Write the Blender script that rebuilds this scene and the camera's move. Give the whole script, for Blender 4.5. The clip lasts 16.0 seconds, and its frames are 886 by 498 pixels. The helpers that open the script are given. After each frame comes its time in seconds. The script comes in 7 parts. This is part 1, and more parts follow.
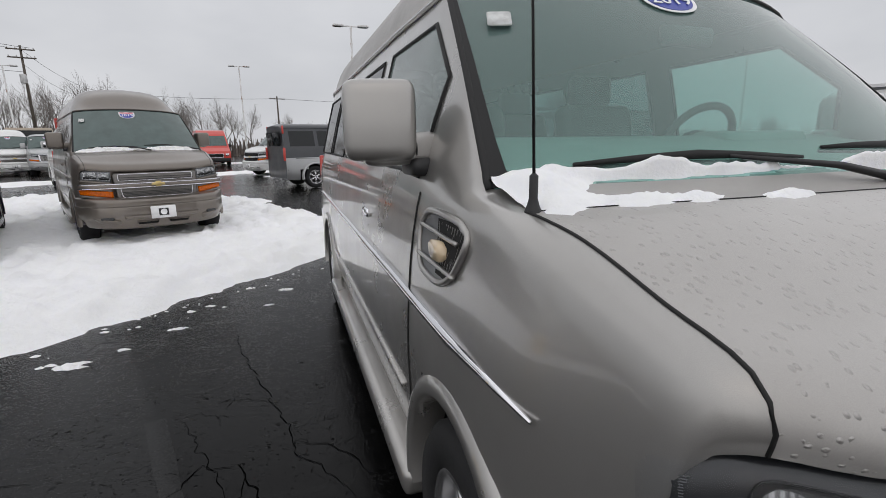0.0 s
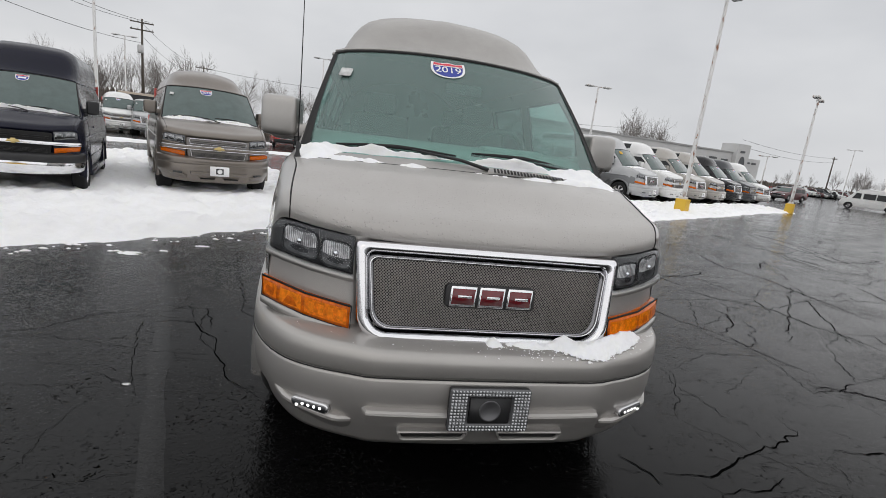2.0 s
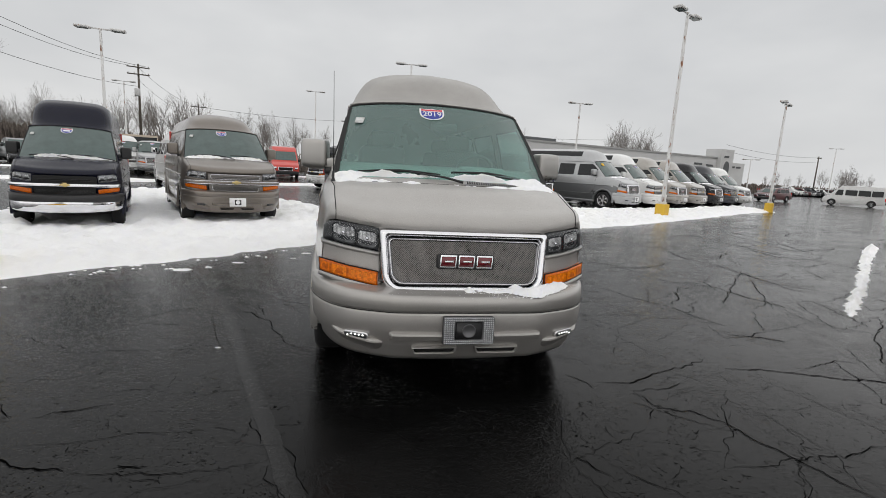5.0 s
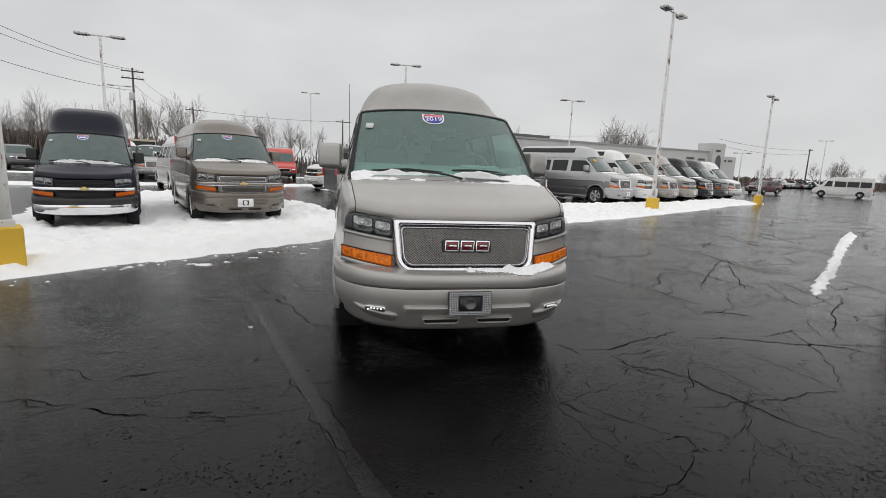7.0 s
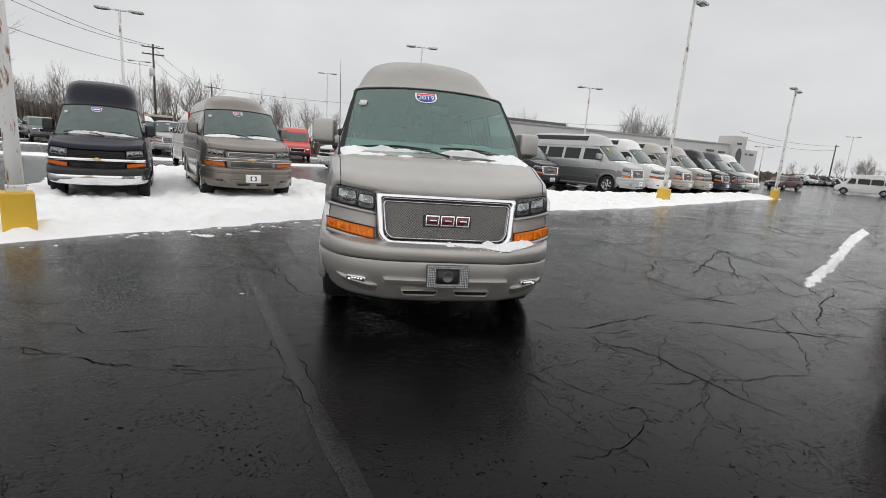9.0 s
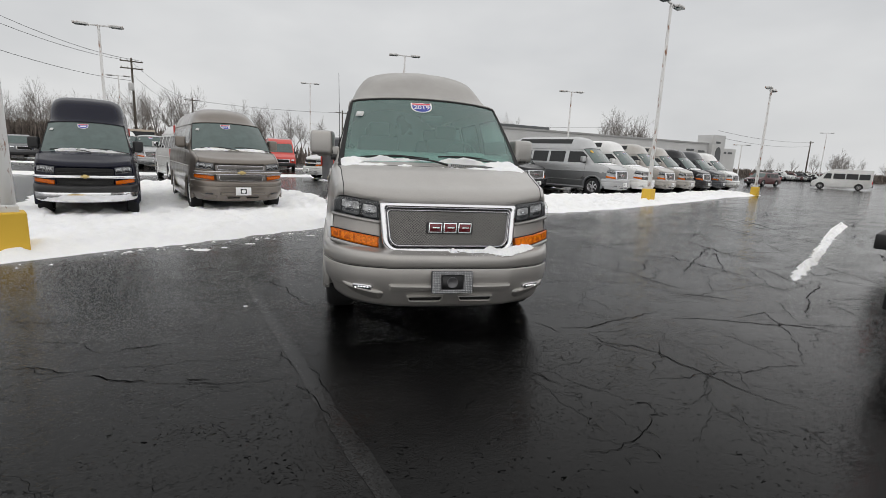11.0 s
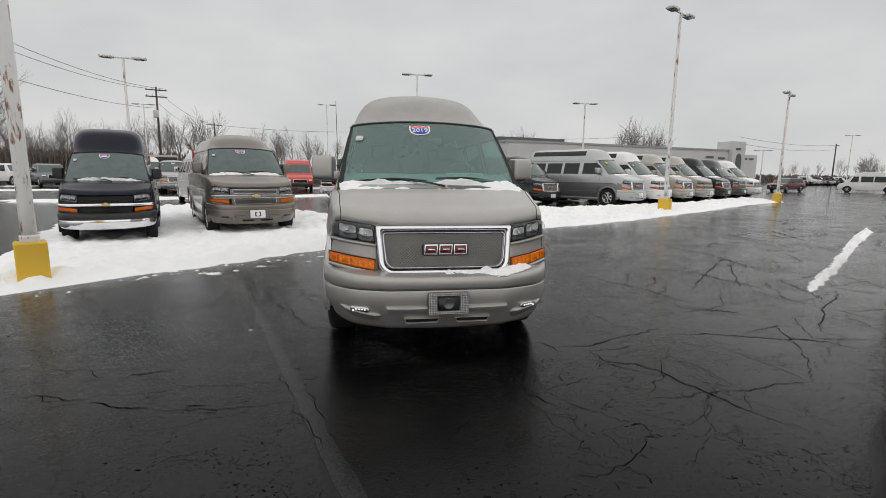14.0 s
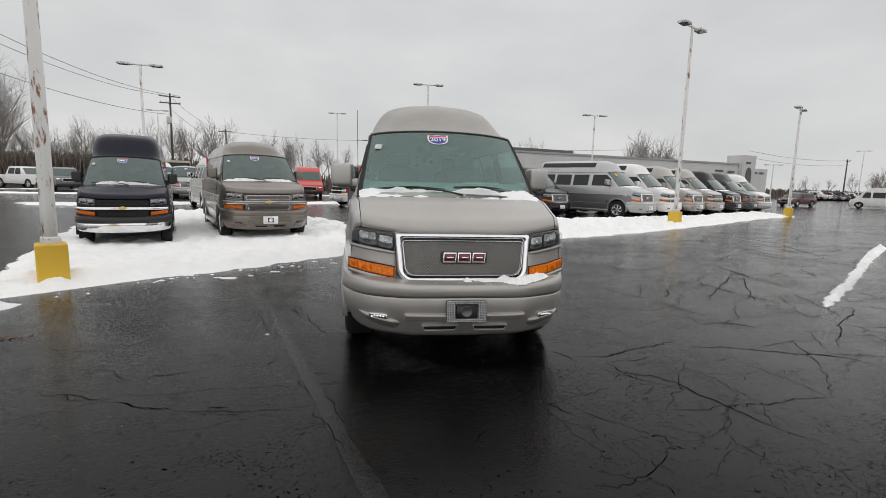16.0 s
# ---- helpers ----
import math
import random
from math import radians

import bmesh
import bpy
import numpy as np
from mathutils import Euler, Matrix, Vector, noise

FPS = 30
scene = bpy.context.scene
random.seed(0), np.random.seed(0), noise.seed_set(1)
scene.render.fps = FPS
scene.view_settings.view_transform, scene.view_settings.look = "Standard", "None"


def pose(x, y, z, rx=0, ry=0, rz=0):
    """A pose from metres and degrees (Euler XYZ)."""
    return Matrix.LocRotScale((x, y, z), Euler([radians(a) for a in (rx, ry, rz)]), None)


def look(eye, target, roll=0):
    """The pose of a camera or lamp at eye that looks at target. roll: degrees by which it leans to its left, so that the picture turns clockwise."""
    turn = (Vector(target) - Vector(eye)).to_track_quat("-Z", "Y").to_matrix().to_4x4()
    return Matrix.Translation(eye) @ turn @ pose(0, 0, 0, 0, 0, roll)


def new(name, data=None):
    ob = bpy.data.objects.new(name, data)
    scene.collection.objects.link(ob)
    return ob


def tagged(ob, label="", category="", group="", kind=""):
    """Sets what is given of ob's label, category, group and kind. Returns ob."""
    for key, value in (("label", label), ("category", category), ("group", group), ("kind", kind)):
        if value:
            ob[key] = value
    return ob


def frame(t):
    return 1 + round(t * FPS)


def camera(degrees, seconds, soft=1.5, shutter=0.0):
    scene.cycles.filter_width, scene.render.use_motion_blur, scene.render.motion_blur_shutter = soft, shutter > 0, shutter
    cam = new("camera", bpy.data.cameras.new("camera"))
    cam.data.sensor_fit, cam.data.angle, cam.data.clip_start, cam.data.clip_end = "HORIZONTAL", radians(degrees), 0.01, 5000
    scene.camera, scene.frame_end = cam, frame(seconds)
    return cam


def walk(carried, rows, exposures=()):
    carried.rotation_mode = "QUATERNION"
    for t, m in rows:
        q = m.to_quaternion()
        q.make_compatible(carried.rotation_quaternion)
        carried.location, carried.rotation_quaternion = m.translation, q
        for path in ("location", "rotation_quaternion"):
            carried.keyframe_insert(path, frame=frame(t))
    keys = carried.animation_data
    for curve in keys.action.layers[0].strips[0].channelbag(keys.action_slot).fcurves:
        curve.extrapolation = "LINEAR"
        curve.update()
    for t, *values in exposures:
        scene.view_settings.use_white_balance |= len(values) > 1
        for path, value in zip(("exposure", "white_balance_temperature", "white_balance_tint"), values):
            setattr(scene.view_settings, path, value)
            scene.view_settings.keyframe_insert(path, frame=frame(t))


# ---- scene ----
cam = camera(85.37, 16.0, soft=0.3)
# seconds, eye x y z, turn about x y z in degrees
ROWS = [
    (0.0, -1.352, 0.044, 1.489, 77.39, 0.71, -18.15),
    (0.5, -1.062, -0.420, 1.530, 76.30, -1.78, -16.90),
    (1.0, -0.844, -0.876, 1.510, 76.45, -4.36, -13.10),
    (1.5, -0.645, -1.252, 1.477, 77.35, -6.46, -9.74),
    (2.0, -0.588, -1.644, 1.485, 77.87, -6.63, -9.81),
    (2.5, -0.611, -1.959, 1.505, 78.38, -5.80, -10.13),
    (3.0, -0.612, -2.224, 1.484, 78.65, -4.92, -9.88),
    (3.5, -0.705, -2.423, 1.503, 79.50, -4.67, -10.17),
    (6.0, -0.796, -3.069, 1.477, 80.47, -2.61, -10.68),
    (6.5, -0.884, -3.239, 1.476, 80.35, -2.45, -10.78),
    (7.0, -0.914, -3.337, 1.484, 80.33, -2.33, -11.27),
    (7.5, -0.848, -3.375, 1.463, 80.04, -3.14, -10.88),
    (8.0, -0.719, -3.420, 1.454, 79.25, -3.79, -10.20),
    (8.5, -0.664, -3.473, 1.432, 78.42, -4.13, -9.20),
    (11.0, -0.824, -3.568, 1.443, 79.36, -2.46, -11.21),
    (11.5, -0.800, -3.567, 1.427, 79.22, -3.03, -12.28),
    (12.0, -0.805, -3.582, 1.442, 79.65, -2.75, -12.14),
    (12.5, -0.770, -3.581, 1.474, 80.63, -2.50, -11.28),
    (13.0, -0.654, -3.614, 1.493, 81.18, -2.60, -10.15),
    (13.5, -0.606, -3.626, 1.497, 81.08, -1.86, -9.58),
    (14.0, -0.643, -3.623, 1.508, 81.04, -0.70, -9.17),
    (14.5, -0.704, -3.606, 1.512, 81.32, -0.68, -8.89),
    (15.0, -0.724, -3.628, 1.511, 81.63, -1.15, -8.65),
    (15.5, -0.726, -3.637, 1.500, 82.00, -1.34, -8.79),
    (16.0, -0.748, -3.643, 1.502, 82.12, -1.57, -8.27),
]
# the clip's own exposure and white balance drift a little
DRIFT = ((0.0, -0.10, 6320, 12), (1.0, -0.18, 6340, 12), (2.0, 0.0, 6400, 11), (3.5, 0.0, 6470, 10), (7.0, 0.0, 6500, 10), (8.5, 0.10, 6500, 10), (11.0, 0.0, 6500, 10), (12.0, 0.08, 6500, 10), (13.0, -0.08, 6600, 10), (14.5, -0.05, 6550, 10), (16.0, -0.02, 6550, 10))
walk(cam, [(t, pose(x, y, z, rx, ry, rz)) for t, x, y, z, rx, ry, rz in ROWS], DRIFT)

# ---- light: an overcast winter sky ----
world = bpy.data.worlds.new("overcast_sky")
scene.world = world
world.use_nodes = True
wn = world.node_tree
wn.nodes.clear()
w_out = wn.nodes.new("ShaderNodeOutputWorld")
w_bg = wn.nodes.new("ShaderNodeBackground")
w_sky = wn.nodes.new("ShaderNodeTexSky")
w_sky.sky_type, w_sky.sun_disc = "NISHITA", False
w_sky.sun_elevation, w_sky.sun_rotation = radians(38), radians(200)
w_sky.air_density, w_sky.dust_density, w_sky.ozone_density = 1.0, 6.0, 1.0
# cloud cover: an even grey dome with soft, low-contrast clouds that hides most of the blue
w_tc = wn.nodes.new("ShaderNodeTexCoord")
w_map = wn.nodes.new("ShaderNodeMapping")
w_map.inputs["Scale"].default_value = (1.6, 1.6, 4.0)
w_noise = wn.nodes.new("ShaderNodeTexNoise")
w_noise.inputs["Scale"].default_value, w_noise.inputs["Detail"].default_value = 1.7, 4.0
w_ramp = wn.nodes.new("ShaderNodeValToRGB")
w_ramp.color_ramp.elements[0].position, w_ramp.color_ramp.elements[0].color = 0.3, (0.665, 0.675, 0.685, 1)
w_ramp.color_ramp.elements[1].position, w_ramp.color_ramp.elements[1].color = 0.72, (0.815, 0.82, 0.82, 1)
w_gray = wn.nodes.new("ShaderNodeMix")
w_gray.data_type = "RGBA"
w_gray.inputs["Factor"].default_value = 0.93
w_scale = wn.nodes.new("ShaderNodeMix")
w_scale.data_type, w_scale.blend_type = "RGBA", "MULTIPLY"
w_scale.inputs["Factor"].default_value = 1.0
w_scale.inputs["B"].default_value = (0.08, 0.08, 0.08, 1)
wn.links.new(w_tc.outputs["Generated"], w_map.inputs["Vector"])
wn.links.new(w_map.outputs["Vector"], w_noise.inputs["Vector"])
wn.links.new(w_noise.outputs["Fac"], w_ramp.inputs["Fac"])
wn.links.new(w_sky.outputs["Color"], w_scale.inputs["A"])
wn.links.new(w_scale.outputs["Result"], w_gray.inputs["A"])
wn.links.new(w_ramp.outputs["Color"], w_gray.inputs["B"])
wn.links.new(w_gray.outputs["Result"], w_bg.inputs["Color"])
wn.links.new(w_bg.outputs["Background"], w_out.inputs["Surface"])
w_bg.inputs["Strength"].default_value = 0.95
sun_data = bpy.data.lights.new("sun", "SUN")
sun_data.energy, sun_data.angle, sun_data.color = 1.12, radians(178), (1.0, 0.975, 0.945)
sun = new("sun", sun_data)
sun.matrix_world = look((10, -20, 40), (0, 0, 0))

# ---- materials ----
def mat_base(name):
    m = bpy.data.materials.new(name)
    m.use_nodes = True
    nt = m.node_tree
    return m, nt, nt.nodes["Principled BSDF"]


def node(nt, kind, **inputs):
    n = nt.nodes.new(kind)
    for k, v in inputs.items():
        n.inputs[k.replace("_", " ")].default_value = v
    return n


def noise_of(nt, scale, detail=4.0, rough=0.55, vec=None):
    n = node(nt, "ShaderNodeTexNoise", Scale=scale, Detail=detail, Roughness=rough)
    if vec is None:
        vec = node(nt, "ShaderNodeTexCoord").outputs["Object"]
    nt.links.new(vec, n.inputs["Vector"])
    return n.outputs["Fac"]


def ramp(nt, fac, p0, c0, p1, c1):
    r = nt.nodes.new("ShaderNodeValToRGB")
    e = r.color_ramp.elements
    as4 = lambda c: (c, c, c, 1) if isinstance(c, (int, float)) else (*c[:3], 1)
    e[0].position, e[0].color, e[1].position, e[1].color = p0, as4(c0), p1, as4(c1)
    nt.links.new(fac, r.inputs["Fac"])
    return r.outputs["Color"]


def bump(nt, bsdf, height, strength=0.2, distance=0.01):
    b = node(nt, "ShaderNodeBump", Strength=strength, Distance=distance)
    nt.links.new(height, b.inputs["Height"])
    nt.links.new(b.outputs["Normal"], bsdf.inputs["Normal"])
    return b


def mixc(nt, fac, a, b, blend="MIX"):
    m = nt.nodes.new("ShaderNodeMix")
    m.data_type, m.blend_type = "RGBA", blend
    for sock, v in (("Factor", fac), ("A", a), ("B", b)):
        if isinstance(v, bpy.types.NodeSocket):
            nt.links.new(v, m.inputs[sock])
        else:
            m.inputs[sock].default_value = v if isinstance(v, (int, float)) else (*v[:3], 1)
    return m.outputs["Result"]


def simple(name, color, rough=0.5, metal=0.0, var=0.12, scale=6.0, bumps=0.0, coat=0.0, spec=0.5):
    m, nt, b = mat_base(name)
    fac = noise_of(nt, scale, 5)
    lo = [c * (1 - var) for c in color]
    hi = [min(1, c * (1 + var)) for c in color]
    nt.links.new(ramp(nt, fac, 0.3, lo, 0.7, hi), b.inputs["Base Color"])
    b.inputs["Roughness"].default_value, b.inputs["Metallic"].default_value = rough, metal
    b.inputs["Coat Weight"].default_value, b.inputs["Coat Roughness"].default_value = coat, 0.06
    b.inputs["Specular IOR Level"].default_value = spec
    if bumps:
        bump(nt, b, noise_of(nt, scale * 12, 3), bumps, 0.004)
    return m


def car_paint(name, color, metal=0.55, rough=0.33, dirt=0.25, drops=0.0, coat=0.7, spec=0.5):
    m, nt, b = mat_base(name)
    b.inputs["Specular IOR Level"].default_value = spec
    flake = noise_of(nt, 900, 1)
    base = ramp(nt, flake, 0.3, [c * 0.9 for c in color], 0.7, [min(1, c * 1.1) for c in color])
    grime = noise_of(nt, 2.3, 6, 0.65)
    gfac = ramp(nt, grime, 0.42, 0.0, 0.75, dirt)
    nt.links.new(mixc(nt, gfac, base, [c * 0.55 + 0.06 for c in color]), b.inputs["Base Color"])
    nt.links.new(ramp(nt, grime, 0.3, rough * 0.8, 0.8, min(1, rough * 1.5)), b.inputs["Roughness"])
    b.inputs["Metallic"].default_value = metal
    b.inputs["Coat Weight"].default_value, b.inputs["Coat Roughness"].default_value = coat, 0.12 if coat < 0.9 else 0.05
    if drops:
        tc = node(nt, "ShaderNodeTexCoord").outputs["Object"]
        mp = node(nt, "ShaderNodeMapping", Scale=(1.0, 0.55, 1.0))
        nt.links.new(tc, mp.inputs["Vector"])
        vo = node(nt, "ShaderNodeTexVoronoi", Scale=72.0, Randomness=1.0)
        nt.links.new(mp.outputs["Vector"], vo.inputs["Vector"])
        blob = ramp(nt, vo.outputs["Distance"], 0.12, 1.0, 0.30, 0.0)
        where = ramp(nt, noise_of(nt, 30, 4), 0.43, 0.0, 0.50, 1.0)
        bump(nt, b, mixc(nt, 1.0, blob, where, "MULTIPLY"), drops, 0.0045)
    return m


def glass_tint(name, color, alpha=0.55, rough=0.03, frost=0.0, gloss=0.04):
    """Window glass: clear tinted sheet mixed with its mirror gloss and a painted veil of haze."""
    m, nt, b = mat_base(name)
    nt.nodes.remove(b)
    out = nt.nodes["Material Output"]
    tr = node(nt, "ShaderNodeBsdfTransparent", Color=(*color, 1))
    gl = node(nt, "ShaderNodeBsdfGlossy", Roughness=rough)
    di = node(nt, "ShaderNodeBsdfDiffuse", Color=(color[0] * 0.8 + 0.05, color[1] * 0.8 + 0.05, color[2] * 0.8 + 0.05, 1))
    lw = node(nt, "ShaderNodeLayerWeight", Blend=0.5)
    pw = nt.nodes.new("ShaderNodeMath")
    pw.operation = "POWER"
    pw.inputs[1].default_value = 4.0
    nt.links.new(lw.outputs["Facing"], pw.inputs[0])
    fr = nt.nodes.new("ShaderNodeMath")
    fr.operation = "MULTIPLY_ADD"
    fr.inputs[1].default_value, fr.inputs[2].default_value = gloss * 20, gloss
    nt.links.new(pw.outputs[0], fr.inputs[0])
    mx0 = nt.nodes.new("ShaderNodeMixShader")
    # share of matt pale colour that imitates haze of reflected sky
    haze_veil = ramp(nt, noise_of(nt, 260, 2), 0.45, alpha, 0.62, min(1, alpha + frost))
    nt.links.new(haze_veil, mx0.inputs["Fac"])
    nt.links.new(tr.outputs[0], mx0.inputs[1])
    nt.links.new(di.outputs[0], mx0.inputs[2])
    mx = nt.nodes.new("ShaderNodeMixShader")
    nt.links.new(fr.outputs[0], mx.inputs["Fac"])
    nt.links.new(mx0.outputs[0], mx.inputs[1])
    nt.links.new(gl.outputs[0], mx.inputs[2])
    nt.links.new(mx.outputs[0], out.inputs["Surface"])
    return m


M = {}
M["pewter"] = car_paint("pewter_paint", (0.40, 0.384, 0.366), metal=0.3, rough=0.40, dirt=0.15, drops=0.62, coat=0.45)
M["pewter_face"] = car_paint("pewter_face_paint", (0.385, 0.370, 0.352), metal=0.55, rough=0.36, dirt=0.2, coat=0.5)
M["pewter_roof"] = car_paint("pewter_roof_paint", (0.355, 0.342, 0.325), metal=0.25, rough=0.5, dirt=0.3, coat=0.15)
M["pewter_side"] = car_paint("pewter_paint_side", (0.385, 0.373, 0.356), metal=0.7, rough=0.30, coat=0.9)
M["brown"] = car_paint("brown_paint", (0.175, 0.152, 0.13))
M["navy"] = car_paint("navy_black_paint", (0.007, 0.008, 0.019), metal=0.0, rough=0.20, dirt=0.03, coat=0.05, spec=0.25)
M["silver"] = car_paint("silver_paint", (0.42, 0.425, 0.43))
M["white"] = car_paint("white_paint", (0.74, 0.74, 0.73), metal=0.0)
M["beige"] = car_paint("beige_paint", (0.37, 0.35, 0.32))
M["black"] = car_paint("black_paint", (0.010, 0.010, 0.012), metal=0.0, rough=0.22, dirt=0.08, coat=0.2, spec=0.3)
M["slate"] = car_paint("slate_paint", (0.045, 0.048, 0.054), metal=0.3, coat=0.35)
M["red"] = car_paint("red_paint", (0.55, 0.035, 0.02), metal=0.0)
M["maroon"] = car_paint("maroon_paint", (0.085, 0.014, 0.017), metal=0.2)
M["chrome"] = simple("chrome", (0.78, 0.78, 0.80), 0.08, 1.0, var=0.03)
M["black_plastic"] = simple("black_plastic", (0.016, 0.016, 0.017), 0.5, bumps=0.1)
M["gap"] = simple("seam_rubber", (0.008, 0.008, 0.008), 0.7)
M["tyre"] = simple("tyre_rubber", (0.010, 0.010, 0.011), 0.85, bumps=0.3, scale=20)
M["rim"] = simple("alloy_rim", (0.62, 0.62, 0.63), 0.25, 0.9)
M["amber"] = simple("amber_lens", (0.55, 0.108, 0.0015), 0.20, coat=0.2, var=0.35, scale=45, spec=0.2)
M["amber_light"] = simple("amber_lens_cell", (0.70, 0.160, 0.002), 0.18, coat=0.2, var=0.35, scale=55, spec=0.2)
M["amber_bowl"] = simple("amber_lens_bowl", (0.78, 0.20, 0.003), 0.15, coat=0.25, var=0.3, scale=60, spec=0.2)
M["lamp_grey"] = simple("grey_lamp_bezel", (0.13, 0.134, 0.14), 0.35)
M["stone"] = simple("glass_stones", (0.46, 0.47, 0.48), 0.2, 0.5, var=0.3, scale=60)
M["mesh_dull"] = simple("dull_steel_mesh", (0.17, 0.16, 0.15), 0.45, 0.4, var=0.3, scale=120)
M["lamp_clear"] = glass_tint("lamp_lens", (0.95, 0.96, 0.97), 0.0, 0.02, gloss=0.018)
M["bowl_dark"] = simple("lamp_bowl", (0.030, 0.031, 0.034), 0.22, 0.4, var=0.4, scale=40)
M["lamp_dark"] = simple("lamp_housing", (0.022, 0.023, 0.025), 0.28)
M["reflector"] = simple("lamp_reflector", (0.75, 0.76, 0.78), 0.15, 0.95)
M["glass"] = glass_tint("windscreen_glass", (0.50, 0.78, 0.725), 0.20, 0.02, 0.05)
M["side_glass"] = glass_tint("side_glass", (0.62, 0.76, 0.73), 0.22, 0.03, 0.45)
M["dark_glass"] = simple("privacy_glass", (0.008, 0.010, 0.011), 0.06, coat=0.1, spec=0.35)
M["far_glass"] = simple("far_window_glass", (0.065, 0.098, 0.092), 0.08, coat=0.4)
M["interior"] = simple("grey_interior", (0.075, 0.078, 0.075), 0.85)
M["seat"] = simple("grey_leather", (0.06, 0.058, 0.055), 0.6)
M["mesh_steel"] = simple("mesh_steel", (0.22, 0.213, 0.205), 0.35, 0.9)
# near-black colour that stands in for the shade inside recesses
M["shade_black"] = simple("recess_shade_paint", (0.008, 0.008, 0.008), 0.9)
M["badge_red"] = simple("badge_red", (0.13, 0.008, 0.013), 0.25, coat=0.5)
M["gold"] = simple("gold_badge", (0.55, 0.42, 0.18), 0.3, 0.8)
M["smoke_chrome"] = simple("smoked_chrome", (0.24, 0.24, 0.25), 0.09, 1.0, var=0.15)
M["tint_glass"] = glass_tint("tinted_side_glass", (0.15, 0.19, 0.19), 0.06, 0.03, 0.1)
M["dash"] = simple("pale_grey_dashboard", (0.34, 0.36, 0.34), 0.7)
M["marker"] = simple("pale_amber_lens", (0.70, 0.55, 0.36), 0.2, coat=0.5)
m, nt, b = mat_base("ribbed_reflector")
wv = node(nt, "ShaderNodeTexWave", Scale=38.0, Distortion=1.5)
nt.links.new(node(nt, "ShaderNodeTexCoord").outputs["Object"], wv.inputs["Vector"])
# bright and dim reflections of the flutes are put into the base colour
nt.links.new(mixc(nt, ramp(nt, noise_of(nt, 26.0, 3), 0.38, 0.25, 0.62, 1.0), (0.10, 0.10, 0.105), ramp(nt, wv.outputs["Color"], 0.25, 0.34, 0.75, 0.85)), b.inputs["Base Color"])
b.inputs["Metallic"].default_value, b.inputs["Roughness"].default_value = 0.35, 0.22
bump(nt, b, wv.outputs["Color"], 0.5, 0.004)
M["rib_reflector"] = m
# shaded copy of the reflector for the lower bowl
M["rib_shaded"] = simple("shaded_reflector", (0.10, 0.102, 0.106), 0.25, 0.5, var=0.45, scale=30)
M["wall_pale"] = simple("pale_tower_cladding", (0.58, 0.58, 0.575), 0.6, var=0.05, scale=0.4)
M["silver_low"] = car_paint("silver_grey_lower_paint", (0.19, 0.195, 0.20))
M["plate_grey"] = simple("dark_plate_frame", (0.12, 0.12, 0.125), 0.35, 0.4)
M["shield_blue"] = simple("decal_blue", (0.02, 0.04, 0.32), 0.4)
M["shield_red"] = simple("decal_red", (0.62, 0.03, 0.06), 0.4)
M["sticker_grey"] = simple("faded_sticker", (0.55, 0.56, 0.55), 0.5, var=0.25, scale=40)
M["decal_white"] = simple("decal_white", (0.82, 0.82, 0.82), 0.5, var=0.03)
M["wood_pole"] = simple("weathered_pole_wood", (0.10, 0.085, 0.07), 0.85, bumps=0.4, scale=8)
M["wire"] = simple("cable_black", (0.01, 0.01, 0.01), 0.7)
M["wall_grey"] = simple("grey_metal_cladding", (0.60, 0.60, 0.595), 0.6, var=0.06, scale=0.4)
M["wall_cap"] = simple("pale_metal_coping", (0.36, 0.36, 0.355), 0.5, var=0.05, scale=1.0)
M["wall_dark"] = simple("dark_fascia", (0.09, 0.095, 0.10), 0.5, var=0.08, scale=1.0)
M["bark"] = simple("winter_bark", (0.22, 0.20, 0.185), 0.9, bumps=0.4)
M["brush"] = simple("winter_brush", (0.15, 0.125, 0.108), 0.95, var=0.35, scale=2.0)

# LED running lamp: gives off light
m, nt, b = mat_base("led_white")
b.inputs["Base Color"].default_value = (0.9, 0.9, 0.9, 1)
b.inputs["Emission Color"].default_value, b.inputs["Emission Strength"].default_value = (1, 1, 0.97, 1), 1.7
M["led"] = m

# snow: packed and thawing, with dirty patches
m, nt, b = mat_base("old_snow")
geo = node(nt, "ShaderNodeNewGeometry").outputs["Position"]
dirt = noise_of(nt, 1.5, 8, 0.78, geo)
nt.links.new(ramp(nt, dirt, 0.44, (0.975, 0.977, 0.982), 0.84, (0.84, 0.842, 0.846)), b.inputs["Base Color"])
b.inputs["Roughness"].default_value = 0.8
b.inputs["Subsurface Weight"].default_value = 0.15
b.inputs["Subsurface Radius"].default_value = (0.02, 0.02, 0.025)
lump = mixc(nt, 0.5, noise_of(nt, 6.0, 8, 0.66, geo), noise_of(nt, 28, 5, 0.66, geo))
bump(nt, b, lump, 0.8, 0.055)
M["snow"] = m

# softer snow that melts on the warm van
m, nt, b = mat_base("soft_wet_snow")
geo = node(nt, "ShaderNodeNewGeometry").outputs["Position"]
nt.links.new(ramp(nt, noise_of(nt, 9.0, 5, 0.6, geo), 0.4, (0.88, 0.885, 0.895), 0.8, (0.76, 0.77, 0.78)), b.inputs["Base Color"])
b.inputs["Roughness"].default_value = 0.6
b.inputs["Subsurface Weight"].default_value, b.inputs["Subsurface Radius"].default_value = 0.3, (0.015, 0.015, 0.018)
bump(nt, b, noise_of(nt, 120, 3, 0.6, geo), 0.35, 0.006)
M["snow_soft"] = m

